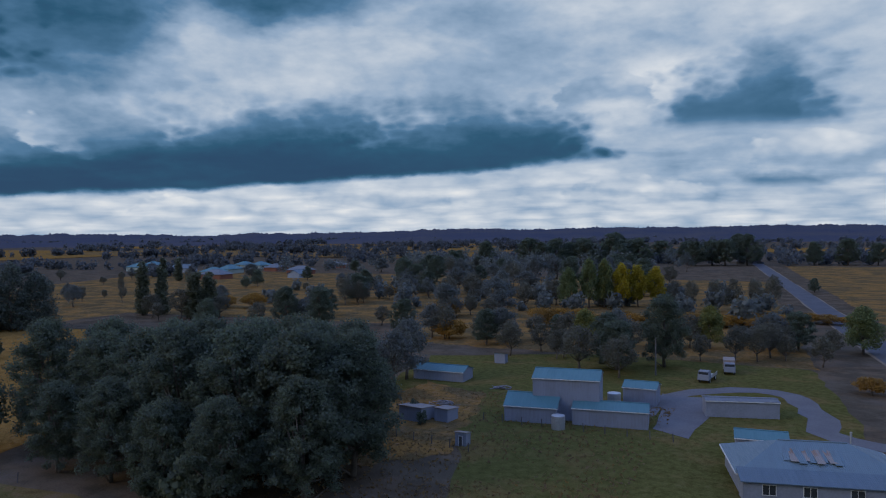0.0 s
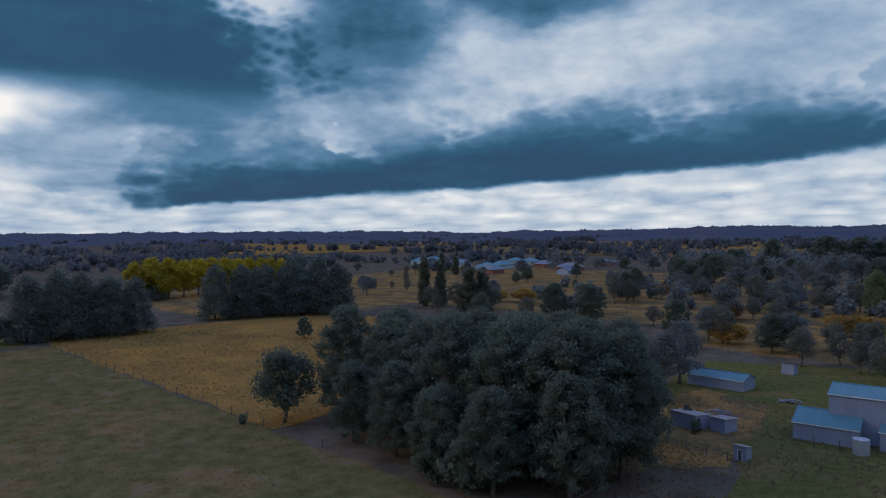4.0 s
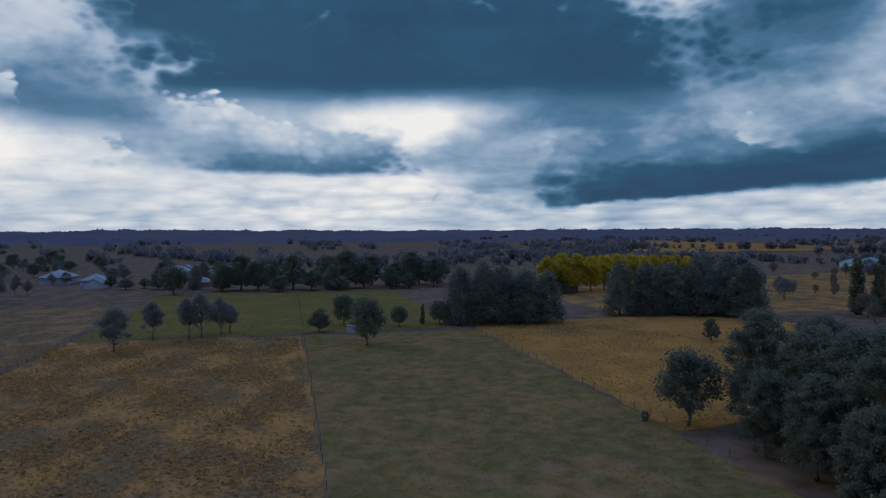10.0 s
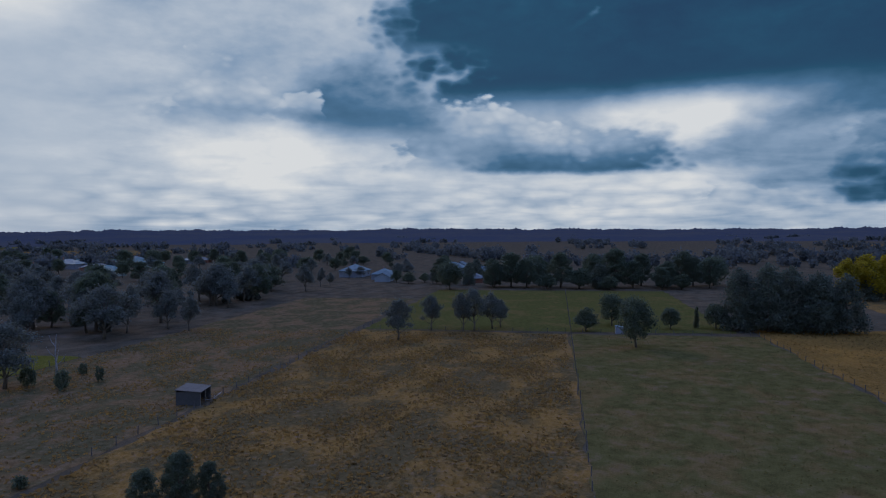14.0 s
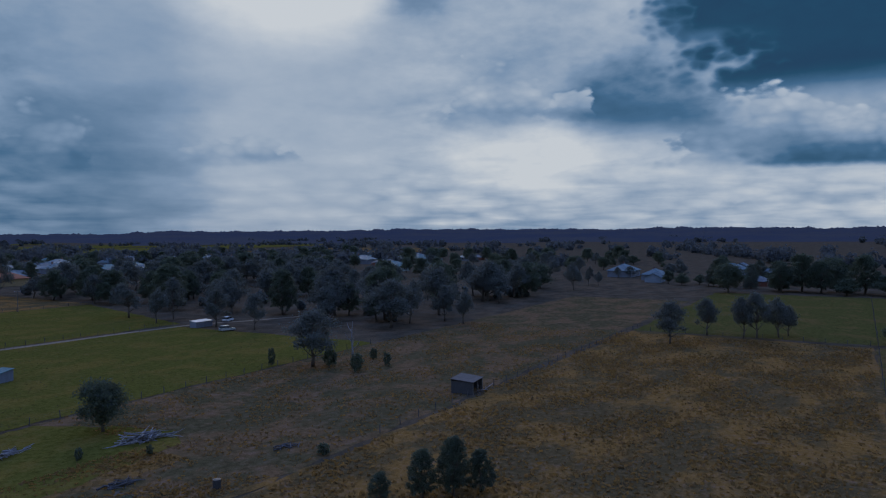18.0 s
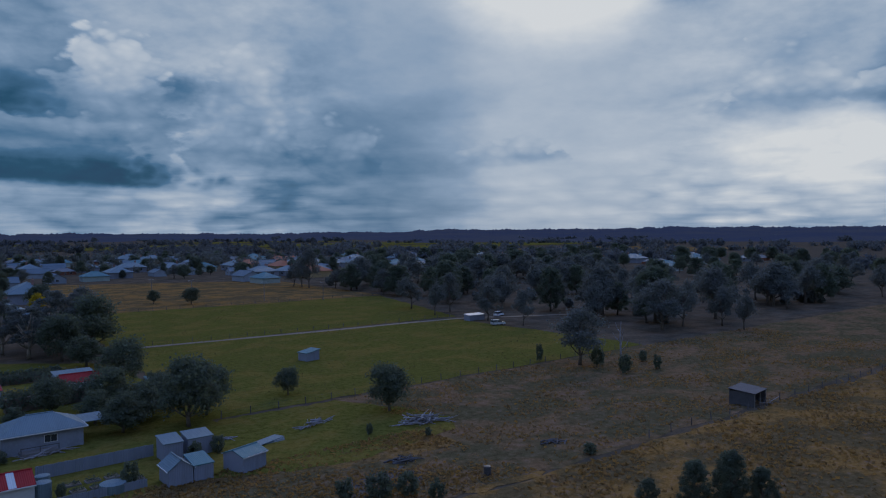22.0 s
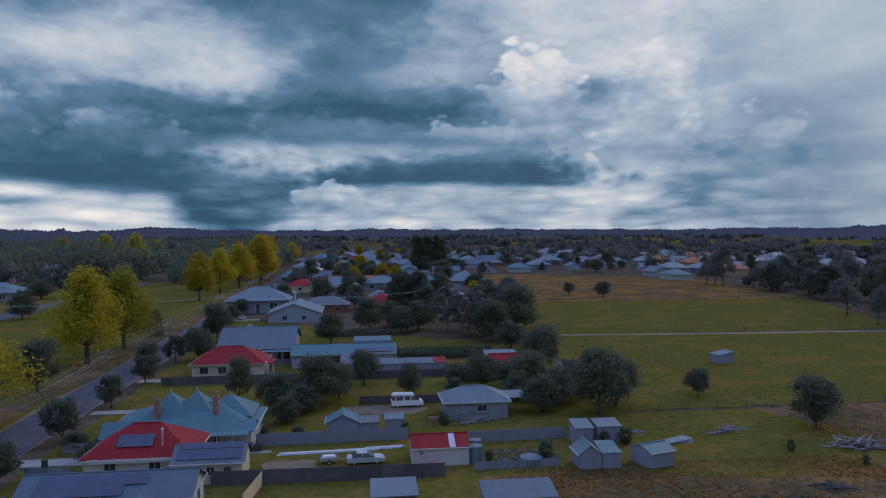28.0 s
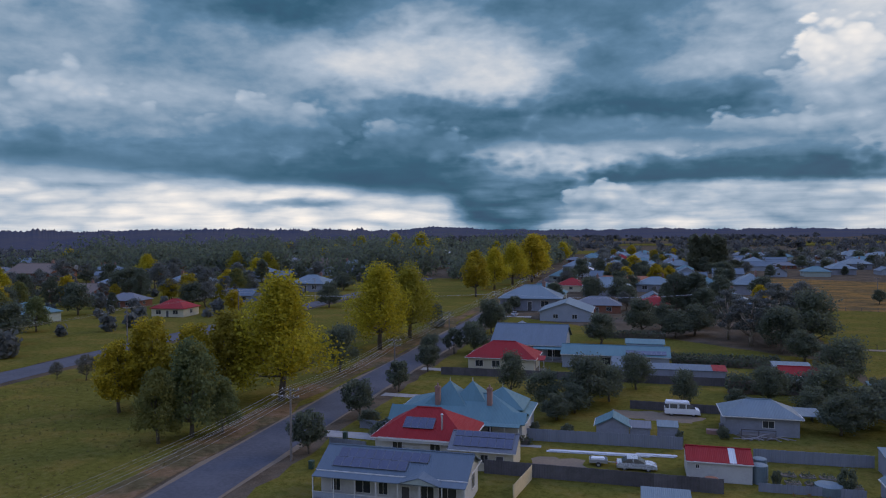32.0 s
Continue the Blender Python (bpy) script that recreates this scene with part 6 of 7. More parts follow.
def truck(label, x, y, rz, paint):
    ob = thing("truck", x, y, label, "truck", rz)
    part("cab", profile_body([(1.2, 0.6), (1.2, 2.3), (2.5, 2.35), (2.9, 1.6), (3.0, 0.6)], 1.05, 0.08), paint, ob)
    part("windscreen", boxes((2.45, 2.86, -0.9, 0.9, 1.5, 2.15)), GLASS, ob)
    part("tray", boxes((-3.0, 1.1, -1.1, 1.1, 0.85, 1.0), (-3.0, 1.1, -1.1, -1.05, 1.0, 1.5), (-3.0, 1.1, 1.05, 1.1, 1.0, 1.5)), STEEL, ob)
    part("chassis", boxes((-2.9, 2.8, -0.4, 0.4, 0.5, 0.85)), TRIM_DARK, ob)
    for wx in (-2.0, 2.0):
        wheel(ob, wx, -0.9, 0.45, 0.28), wheel(ob, wx, 0.9, 0.45, 0.28)
    return ob


truck("white farm truck with a red-brown tray facing the yard", 11, -145, 80, METAL_FENCE)
box_truck = truck("pale box truck parked under the trees", 7.6, -155, 95, METAL_FENCE)
part("box", bevelled(-3.0, 1.05, -1.1, 1.1, 1.02, 2.7, 0.05), ROOF_RUST, box_truck)


# ---- poles and wires ----
def power_pole(x, y, high, label, arms=1, rz=0.0, lamp=False):
    ob = thing("power_pole", x, y, label, "power pole", rz)
    part("pole", tube([(0, 0, -0.2), (0, 0, high * 0.5), (0, 0, high)], (0.17, 0.14, 0.11), 8), TIMBER, ob)
    for i in range(arms):
        z = high - 0.35 - 0.9 * i
        arm = part("crossarm", boxes((-1.2, 1.2, -0.06, 0.06, z - 0.07, z + 0.07)), TIMBER, ob)
        for k in (-1.1, -0.45, 0.45, 1.1):
            part("insulator", tube([(k, 0, z + 0.07), (k, 0, z + 0.2), (k, 0, z + 0.28)], (0.05, 0.07, 0.03), 6), ROOF_WHITE, arm)
    if lamp:
        part("lamp_arm", tube([(0, 0, high - 1.5), (-1.2, 0, high - 1.1), (-2.2, 0, high - 1.05)], (0.04, 0.035, 0.03), 5), STEEL, ob)
        part("lamp_head", bevelled(-2.7, -2.1, -0.12, 0.12, high - 1.15, high - 1.0, 0.03), STEEL, ob)
    return ob


def wires(label, spans, offsets, sag=0.5):
    """Wires strung between pole tops; each wire of each span is a part."""
    ob = thing("power_line", spans[0][0], spans[0][1], label, "power line")
    for a, b in zip(spans, spans[1:]):
        for dx, dz in offsets:
            line = []
            for i in range(9):
                t = i / 8
                p = Vector(a).lerp(Vector(b), t) + Vector((dx, 0, dz - sag * 4 * t * (1 - t)))
                line.append((p.x - spans[0][0], p.y - spans[0][1], p.z))
            part("wire", tube(line, (0.018,) * 9, 3, cap=False), STEEL, ob)
    return ob


POLE_LINE = [(-42.4, -4), (-42.4, 40), (-42.0, 82), (-42.4, 124), (-43.4, 168), (-43.2, 228), (-43.2, 290), (-43.2, 350)]
for i, (x, y) in enumerate(POLE_LINE[1:]):
    power_pole(x, y, 9.3, "timber power pole with cross-arms beside the street", 2, 0, i == 1)
wires("power wires along the street", [(x, y, 9.1) for x, y in POLE_LINE], [(-1.1, 0.0), (-0.45, 0.0), (0.45, 0.0), (1.1, 0.0), (-0.9, -0.9), (0.0, -0.9), (0.9, -0.9)], 0.6)
SIDE_LINE = [(-128.5, 60), (-129, 110), (-129, 160), (-129, 215), (-129, 275)]
for x, y in SIDE_LINE:
    power_pole(x, y, 9.5, "timber power pole along the side street", 1)
wires("power wires along the side street", [(x, y, 9.3) for x, y in SIDE_LINE], [(-1.1, 0), (0.45, 0), (1.1, 0)], 0.7)
CROSS_LINE = [(-129, 215, 8.6), (-43.2, 228, 8.4), (18, 226, 9.4)]
power_pole(18, 226, 10, "tall timber power pole behind the houses", 1, 90)
wires("service wires crossing above the verge", CROSS_LINE, [(0, 0), (0.5, 0.1)], 1.2)
power_pole(20.8, -146.5, 7.5, "bare timber pole beside the yard drive", 0)
for x, y in ((150, 270), (130, 285), (112, 322), (100, 340)):
    power_pole(x, y, 8, "thin timber pole at the field's edge", 1)


# ---- heaps, tanks and clutter ----
def log_pile(label, x, y, wide, deep, high, count, seed, material=None):
    rng = random.Random(seed)
    ob = thing("wood_heap", x, y, label, "wood heap", rng.uniform(-20, 20))
    for i in range(count):
        length, r = rng.uniform(0.25, 0.5) * wide, rng.uniform(0.05, 0.13)
        px, py = rng.gauss(0, wide * 0.22), rng.gauss(0, deep * 0.22)
        pz = max(0.08, high * (1 - abs(px) / wide * 2) * rng.random())
        part("branch", tube([(-length / 2, 0, 0), (0, 0.1, 0.06), (length / 2, 0, 0)], (r, r * 0.85, r * 0.5), 5), material or DEADWOOD, ob, "", pose(px, py, pz, 0, rng.uniform(-18, 18), rng.uniform(-60, 60)))
    return ob


log_pile("long heap of silvered fallen branches and timber", 64.7, 86.2, 9.0, 3.0, 1.2, 60, 1)
log_pile("low heap of grey timber in the grass", 51.0, 95.6, 6.0, 1.8, 0.9, 30, 2)
log_pile("scrap timber heap in the brown grass", 72, 66.5, 4.0, 1.5, 0.4, 18, 3, TIMBER_DARK)
log_pile("grey scrap heap near the rickety sheds", 49.5, -108, 5.0, 2.0, 0.8, 26, 4)
log_pile("timber scrap on the yard grass", 44.5, -123, 4.0, 1.6, 0.7, 18, 5)
log_pile("scattered boards beside the bungalow", 17, 105.6, 7.0, 1.2, 0.5, 24, 6)
log_pile("old timber and wire behind the sheds", 37.5, 97.0, 4.0, 1.5, 0.7, 20, 7)
log_pile("dark brush heap in the rough grass", 52, 73.0, 5.0, 2.0, 0.5, 28, 8, TIMBER_DARK)
log_pile("planks in the grass under the fence", -1.0, 84.6, 5.0, 0.8, 0.3, 14, 9, TIMBER)
tin = thing("tin_sheets", 42.0, 92.0, "flat stack of pale roofing sheets on the grass", "roofing sheets", 12)
for i in range(5):
    part("sheet", boxes((-2.6, 2.4, -0.9, 0.9, 0.06 + 0.05 * i, 0.09 + 0.05 * i)), ROOF_ZINC, tin, "", pose(0.1 * i, 0.05 * i, 0, 0, 0, 5 * i - 8))
for x, y, w, label in ((-4.5, 93.6, 13.0, "long white roofing sheets lying along the fence"), (2.5, 94.4, 5.0, "short white roofing sheets by the shed")):
    ob = thing("tin_sheets", x, y, label, "roofing sheets", 3)
    for i in range(3):
        part("sheet", boxes((-w / 2, w / 2, -0.3, 0.3, 0.05 + 0.06 * i, 0.09 + 0.06 * i)), ROOF_WHITE, ob, "", pose(0.2 * i, 0.12 * i, 0))


def tank(label, x, y, r, high, material, category="water tank"):
    ob = thing("water_tank", x, y, label, category)
    part("shell", tube([(0, 0, 0), (0, 0, high * 0.5), (0, 0, high), (0, 0, high + r * 0.12)], (r, r * 1.01, r, r * 0.5), 18), material, ob)
    for z in (0.25, 0.5, 0.75):
        part("hoop", tube([(0, 0, high * z - 0.04), (0, 0, high * z + 0.04)], (r + 0.025, r + 0.025), 18), material, ob)
    return ob


tank("pale round tank beside the red-roofed shed", 13.9, 87.4, 0.9, 2.1, ROOF_ZINC)
tank("small pale tank behind the red-roofed shed", 14.4, 90.5, 0.8, 1.9, ROOF_ZINC)
tank("rust-red drum beside the shed", 8.4, 83.9, 0.7, 1.3, RUST, "drum")
tank("dark drum standing in the rough grass", 56.5, 62.6, 0.45, 1.1, TRIM_DARK, "drum")
tank("grey tank beside the low corrugated shed", 28.2, -101.4, 1.0, 2.0, STEEL)
tank("grey tank beside the yard office", 23.4, -118.2, 1.1, 2.2, STEEL)
tank("pale tank in the neighbour's garden", 20.6, 85.6, 1.4, 1.0, ROOF_ZINC)
for x, y in ((-44.5 + 5.6, 92.2), (-38.0, 79.5)):
    bin_ = thing("wheelie_bin", x, y, "dark green wheelie bin on the verge", "bin")
    part("body", bevelled(-0.28, 0.28, -0.33, 0.33, 0.05, 0.95, 0.04), PLASTIC_GREEN, bin_)
    part("lid", bevelled(-0.31, 0.31, -0.37, 0.36, 0.95, 1.05, 0.03), PLASTIC_GREEN, bin_)
barbecue = thing("brick_grill", 11.3, 107.0, "dark brick garden grill with a chimney", "grill")
part("hearth", boxes((-1.3, 0.4, -0.5, 0.5, 0, 0.6)), BRICK_DARK, barbecue)
part("flue", boxes((0.4, 1.0, -0.4, 0.4, 0, 1.5)), TRIM_DARK, barbecue)
plough = thing("slide", 18.6, 75.8, "red and white plastic play slide on the grass", "play slide", 30)
part("chute", slab([[(-0.9, -0.3, 0.15), (0.7, -0.3, 1.2), (0.7, 0.3, 1.2), (-0.9, 0.3, 0.15)]], 0.06), PLASTIC_RED, plough)
part("steps", boxes((0.7, 0.9, -0.3, 0.3, 0, 1.3), (0.9, 1.2, -0.3, 0.3, 0, 0.6)), ROOF_WHITE, plough)
for i in range(7):
    gx, gy = 17.5 + 2.1 * (i % 4), 88.0 + 2.6 * (i // 4)
    bed = thing("garden_bed", gx, gy, "small timber-edged vegetable bed", "garden bed", 4, 0, "vegetable beds")
    part("edging", boxes((-0.8, 0.8, -0.5, -0.44, 0, 0.22), (-0.8, 0.8, 0.44, 0.5, 0, 0.22), (-0.8, -0.74, -0.44, 0.44, 0, 0.22), (0.74, 0.8, -0.44, 0.44, 0, 0.22)), TIMBER, bed)
    part("soil", boxes((-0.74, 0.74, -0.44, 0.44, 0, 0.16)), DIRT, bed)
    part("foliage", soup("foliage", *tufts(np.random.default_rng(i), [(0, 0, 0.3, 0.7, 0.4, 0.25)], 90, 0.10), LEAF_SHRUB), LEAF_SHRUB, bed)


def hedge(label, a, b, high, deep, count, seed):
    """A clipped hedge: one mesh of dense tufts over a woody core."""
    (ax, ay), (bx, by) = a, b
    d = math.hypot(bx - ax, by - ay)
    ob = thing("hedge", ax, ay, label, "hedge", math.degrees(math.atan2(by - ay, bx - ax)))
    lobes = [(d * (i + 0.5) / max(1, int(d / 1.2)), 0, high * 0.5, 1.0, deep * 0.5, high * 0.5) for i in range(max(1, int(d / 1.2)))]
    part("foliage", soup("foliage", *tufts(np.random.default_rng(seed), lobes, count, 0.22, 0.4), LEAF_SHRUB), LEAF_SHRUB, ob)
    part("woody_core", boxes((0.2, d - 0.2, -deep * 0.2, deep * 0.2, 0, high * 0.6)), BARK, ob)
    return ob


hedge("long clipped dark hedge behind the long shed", (8, 160), (33, 158.5), 2.0, 1.6, 2600, 1)
hedge("clipped dark hedge row in the gardens", (2, 166), (30, 165), 1.8, 1.6, 2400, 2)
hedge("thick dark hedge beside the little cottage", (16, 134), (30, 136), 3.8, 3.5, 2600, 3)
hedge("garden hedge in front of the teal house", (-35.5, 93.8), (-34.8, 106), 1.4, 1.2, 900, 4)
hedge("low hedge under the teal veranda", (-24, 95.0), (-13.5, 95.6), 1.1, 1.0, 800, 5)
hedge("dark hedge behind the blue house", (-12, 196), (8, 196), 2.4, 2.0, 1500, 6)
hedge("dark hedge along the street garden", (-37, 176), (-33, 196), 2.0, 1.8, 1300, 7)

# bare earth, drives and worn spots
flat_field("dirt_patch", [(-12.8, 84.5), (-6.2, 85), (-5.6, 91), (-12.2, 90.6)], DIRT, "worn sandy patch in the back yard", "ground", z=0.045, ragged=1.0, step=1.0, seed=31)
flat_field("dirt_drive", [(-4, 113.0), (8, 112.2), (11, 115.0), (6, 117.6), (-3, 117.8)], DIRT, "sandy turning place beside the van", "drive", z=0.045, ragged=1.0, step=1.0, seed=32)
flat_field("burnt_patch", [(40, 66), (50, 66), (51, 71.5), (42, 72)], surface("burnt_grass", (0.05, 0.045, 0.045), (0.09, 0.07, 0.05), 0.95, coarse=0.4, fine=3), "burnt dark patch in the rough grass", "ground", z=0.06, ragged=1.6, step=1.0, seed=33)
flat_field("dirt_path", [(-34.5, 93.0), (-12.0, 94.6), (-12.0, 95.6), (-34.5, 94.2)], CONCRETE, "pale concrete path beside the teal house", "path", z=0.05, ragged=0.2, step=1.0, seed=34)
for i, (y, w) in enumerate(((92.6, 3.0), (118, 2.4), (142, 2.8), (180, 3), (236, 3))):
    flat_field("driveway", [(-43.0, y), (-33, y), (-33, y + w), (-43.0, y + w)], CONCRETE, "pale concrete driveway crossing the verge", "drive", z=0.062, ragged=0.15, step=1.0, seed=40 + i)
flat_field("dirt_yard", [(38, -84), (50, -72), (66, -92), (60, -124), (46, -118), (42, -100)], GRASS_BROWN, "dry trodden ground between belt and sheds", "ground", z=0.045, ragged=2.0, step=2.0, seed=50)
flat_field("rough_lot", [(14, 60), (62, 59), (62, 92), (40, 100), (30, 84), (14, 82)], GRASS_BROWN, "rough brown grass at the paddock's corner", "field", z=0.05, ragged=2.0, step=2.0, seed=51)

# ---- the town beyond ----
TOWN = []
for i, (label, wx, wy, roof, axis, wall, cover) in enumerate((
        ("pale iron-roofed weatherboard house in the town", 13, 10, "hip", "x", WALL_GREY, ROOF_ZINC), ("grey-roofed brick house in the town", 15, 10, "hip", "x", WALL_BRICK, ROOF_GREY),
        ("terracotta-tiled brick house in the town", 14, 10, "hip", "x", WALL_YELLOW, ROOF_TILE), ("slate-blue roofed house in the town", 14, 9, "gable", "x", WALL_BLUE, ROOF_BLUE),
        ("brown-tiled brick house in the town", 15, 10, "gable", "x", WALL_BRICK, ROOF_BROWN), ("red-roofed white cottage in the town", 11, 9, "hip", "x", WALL_CREAM, ROOF_RED),
        ("white-roofed house in the town", 13, 9, "gable", "y", WALL_WHITE, ROOF_WHITE), ("teal-roofed house in the town", 13, 10, "hip", "x", WALL_SAGE, ROOF_TEAL), ("orange-brick house with a dark roof in the town", 16, 9, "gable", "x", WALL_ORANGE, ROOF_GREY))):
    TOWN.append(building("town_house", label, "house", -wx / 2, wx / 2, -wy / 2, wy / 2, 2.9, 5.3, roof, axis, 0.5, wall, cover,
                         [("s", -wx * 0.28, 1.8, 1.3, 0.9), ("s", wx * 0.25, 1.8, 1.3, 0.9), ("e", 0, 1.5, 1.2, 1.0)], [("s", 0, 1.0, 2.05)], [(wx * 0.2, 1.0, 6.0)] if i % 2 == 0 else (), gutter=False))
TOWN_USED = set()
_town = random.Random(23)


def settle(k, x, y, rz=0.0, s=1.0):
    m = pose(x, y, 0, 0, 0, rz) @ Matrix.Scale(s, 4)
    if k in TOWN_USED:
        return copy_thing(TOWN[k], m)
    TOWN[k].matrix_basis = m
    TOWN_USED.add(k)
    return TOWN[k]


# houses across the side street and further east
for k, x, y, rz, s in ((5, -155, 217, 4, 1.1), (7, -192, 191, -10, 1.2), (3, -159, 268, 0, 1.0), (0, -230, 410, 5, 1.4), (8, -303, 545, 0, 1.7), (3, -192, 378, 0, 1.2), (4, -299, 410, 0, 1.6), (2, -387, 450, 10, 1.4), (6, -456, 470, 0, 1.3), (3, -488, 492, 10, 1.6),
                       (4, -343, 352, 0, 1.3), (1, -193, 240, 0, 1.0), (4, -228, 255, 0, 0.9), (6, -186, 672, 0, 1.8), (0, -212, 676, 0, 1.5)):
    settle(k, x, y, rz, s)


def clear_of(x, y, taken, gap):
    return all((x - a) ** 2 + (y - b) ** 2 > gap * gap for a, b in taken)


HOMES = [(-155, 217), (-192, 191), (-159, 268), (-230, 410), (-303, 545), (-192, 378), (-299, 410), (-387, 450), (-228, 255), (-193, 240), (-343, 352), (-28, 237), (-28, 346), (-5, 376), (-29, 452), (-18, 168), (-4, 156)]
# zones of the town: x range, y range, houses, kinds of house
for x0, x1, y0, y1, count, kinds in ((-36, 44, 262, 800, 60, (0, 1, 3, 3, 5, 7, 7, 0, 0)), (62, 210, 474, 800, 36, (0, 1, 0, 3, 7, 3)), (176, 340, 384, 760, 46, (0, 7, 1, 3, 0, 3, 2)), (330, 640, 300, 700, 52, (0, 1, 3, 0, 7)),
                                     (380, 560, 40, 118, 7, (0, 3, 3, 1)), (-480, -140, 290, 760, 46, (1, 3, 3, 0, 1, 3, 4, 8)), (-420, -140, 120, 280, 10, (1, 4, 3, 0)), (280, 360, -500, -350, 6, (3, 7, 1)), (290, 460, -470, -400, 6, (7, 3, 7)), (-120, -60, 440, 760, 10, (0, 1, 3))):
    for i in range(count):
        for attempt in range(30):
            x = x0 + 22 * round(_town.uniform(0, x1 - x0) / 22) + _town.uniform(-3, 3)
            y = y0 + 30 * round(_town.uniform(0, y1 - y0) / 30) + _town.uniform(-4, 4)
            if clear_of(x, y, HOMES, 19):
                HOMES.append((x, y))
                settle(_town.choice(kinds), x, y, _town.choice((0, 0, 90, 180, 270)) + _town.uniform(-4, 4), _town.uniform(0.85, 1.2))
                break

# trees among the houses: x range, y range, count, kinds, height range
for x0, x1, y0, y1, count, kinds, low, high in (
        (164, 335, 118, 350, 104, ("gum", "gum", "gum", "evergreen"), 12, 19), (330, 660, 130, 700, 130, ("gum", "evergreen", "broad", "broad"), 9, 16), (-34, 58, 255, 800, 95, ("broad", "broad", "evergreen", "bare", "yellow", "gum"), 6, 13),
        (62, 330, 440, 800, 95, ("broad", "gum", "evergreen", "broad", "bare"), 6, 13), (-480, -134, 250, 800, 225, ("evergreen", "broad", "gum", "broad", "tall_gum", "gum", "tall_gum", "elm"), 9, 16), (-420, -136, 90, 300, 105, ("broad", "yellow", "broad", "gum", "evergreen", "olive"), 7, 13),
        (-330, -60, 600, 900, 90, ("tall_gum", "elm", "gum", "tall_gum"), 15, 22), (380, 560, 20, 130, 20, ("broad", "gum"), 6, 11), (84, 200, -310, -176, 44, ("bare", "bare", "gum", "bare", "evergreen", "gum"), 8, 14), (40, 330, -560, -320, 40, ("gum", "evergreen", "bare", "gum"), 8, 15), (200, 420, -330, -160, 22, ("bare", "bare", "broad", "gum"), 7, 11), (345, 440, -70, 60, 16, ("evergreen", "pine", "broad"), 10, 16)):
    for i in range(count):
        for attempt in range(12):
            x, y = _town.uniform(x0, x1), _town.uniform(y0, y1)
            if clear_of(x, y, HOMES, 9.5) and not (-56 < x < -40) and not (-128 < x < -118) and not (56 < x < 176 and 100 < y < 436) and not (-60 < x < 0 and y < 0):
                kind = _town.choice(kinds)
                h = _town.uniform(low, high)
                plant(kind, x, y, h * (0.7 if kind == "broad" else 0.9 if kind == "bare" else 1.0), _town.uniform(1.0, 1.45))
                break
for x, y, h, kind in ((-67, 307, 19, "yellow"), (-62, 375, 24, "elm"), (-55, 398, 26, "yellow"), (-58, 430, 25, "elm"), (-66, 345, 20, "elm"), (-195, 574, 26, "elm"), (-173, 577, 29, "elm"), (-224, 570, 24, "elm"), (-60, 470, 24, "yellow"), (-57, 206, 7.6, "pine"), (-58.4, 136, 8, "broad"),
                      (-112, 251, 11.8, "broad"), (-104, 117, 6.5, "bare"), (-111, 117, 5, "bare"), (-219, 229, 13, "evergreen"), (-207, 266, 14.5, "evergreen"), (-160, 252, 9, "elm"), (-77, 101, 14.5, "yellow"), (-72, 106, 13, "yellow"), (-80, 97, 11, "yellow"), (-68, 110, 15, "yellow"), (-60.5, 88, 12.0, "olive"), (-63, 84, 9, "olive"), (-57.5, 91, 7, "olive"), (-90, 118, 5, "bare"), (-85, 130, 4, "broad"), (-80, 128, 4, "bare")):
    plant(kind, x, y, h, 1.15 if kind == "olive" else 1.0)
plant("red", -270, 520, 9, 1.2), plant("red", -240, 600, 12, 1.3)
# the dark clump of tall trees behind the back yards
for x, y, h, kind in ((28, 190, 18, "tall_gum"), (34, 195, 18.5, "tall_gum"), (40, 200, 17, "tall_gum"), (45, 206, 15, "tall_gum"), (24, 200, 16, "tall_gum"), (31, 208, 17, "tall_gum"), (38, 212, 16, "tall_gum"), (14, 250, 15, "evergreen"), (20, 252, 15, "evergreen"), (27, 246, 15, "evergreen"), (10.7, 199, 9, "broad"),
                      (16, 205, 10, "broad"), (20, 222, 12, "evergreen"), (33, 180, 9, "broad"), (42, 190, 10, "broad"), (36, 170, 8, "broad"), (8, 215, 9, "broad")):
    plant(kind, x, y, h, 1.15)
for i in range(7):
    plant("poplar", 40 + 3.4 * i, 525 + 1.5 * i, 24, 1.2, "dark tall cypress in a tight row", "cypress row")
for x, y, h, w in ((-43.8, 152, 5, 1), (-36.4, 165, 6, 1), (-38.8, 198, 8, 1), (-7.3, 119, 6, 1.3), (-11.3, 109, 5, 1.2), (-9, 114, 5.6, 1.2), (-4, 123, 5, 1.1), (0.4, 133.5, 5.4, 1.1), (-20.8, 124, 5.5, 0.8), (-38, 99, 1.8, 1.6), (37, 120, 5, 1.4), (28, 110, 7, 1.1), (36.5, 107, 7.5, 1.1),
                   (32, 115, 7, 1.2), (26, 118, 6, 1.2), (41, 112, 6, 1.1), (30, 126, 5.0, 1.3), (36.5, 142, 7.6, 1.1), (38, 128, 6, 1.1), (22, 128, 5, 1.2), (-8, 184, 5.7, 1.3), (2, 205, 7, 1.2), (-6, 128, 4.5, 1.2), (-14, 116, 4.5, 1.1), (8, 123, 4.2, 1.0), (16, 122, 4.2, 1.0)):
    plant("broad", x, y, h, w)
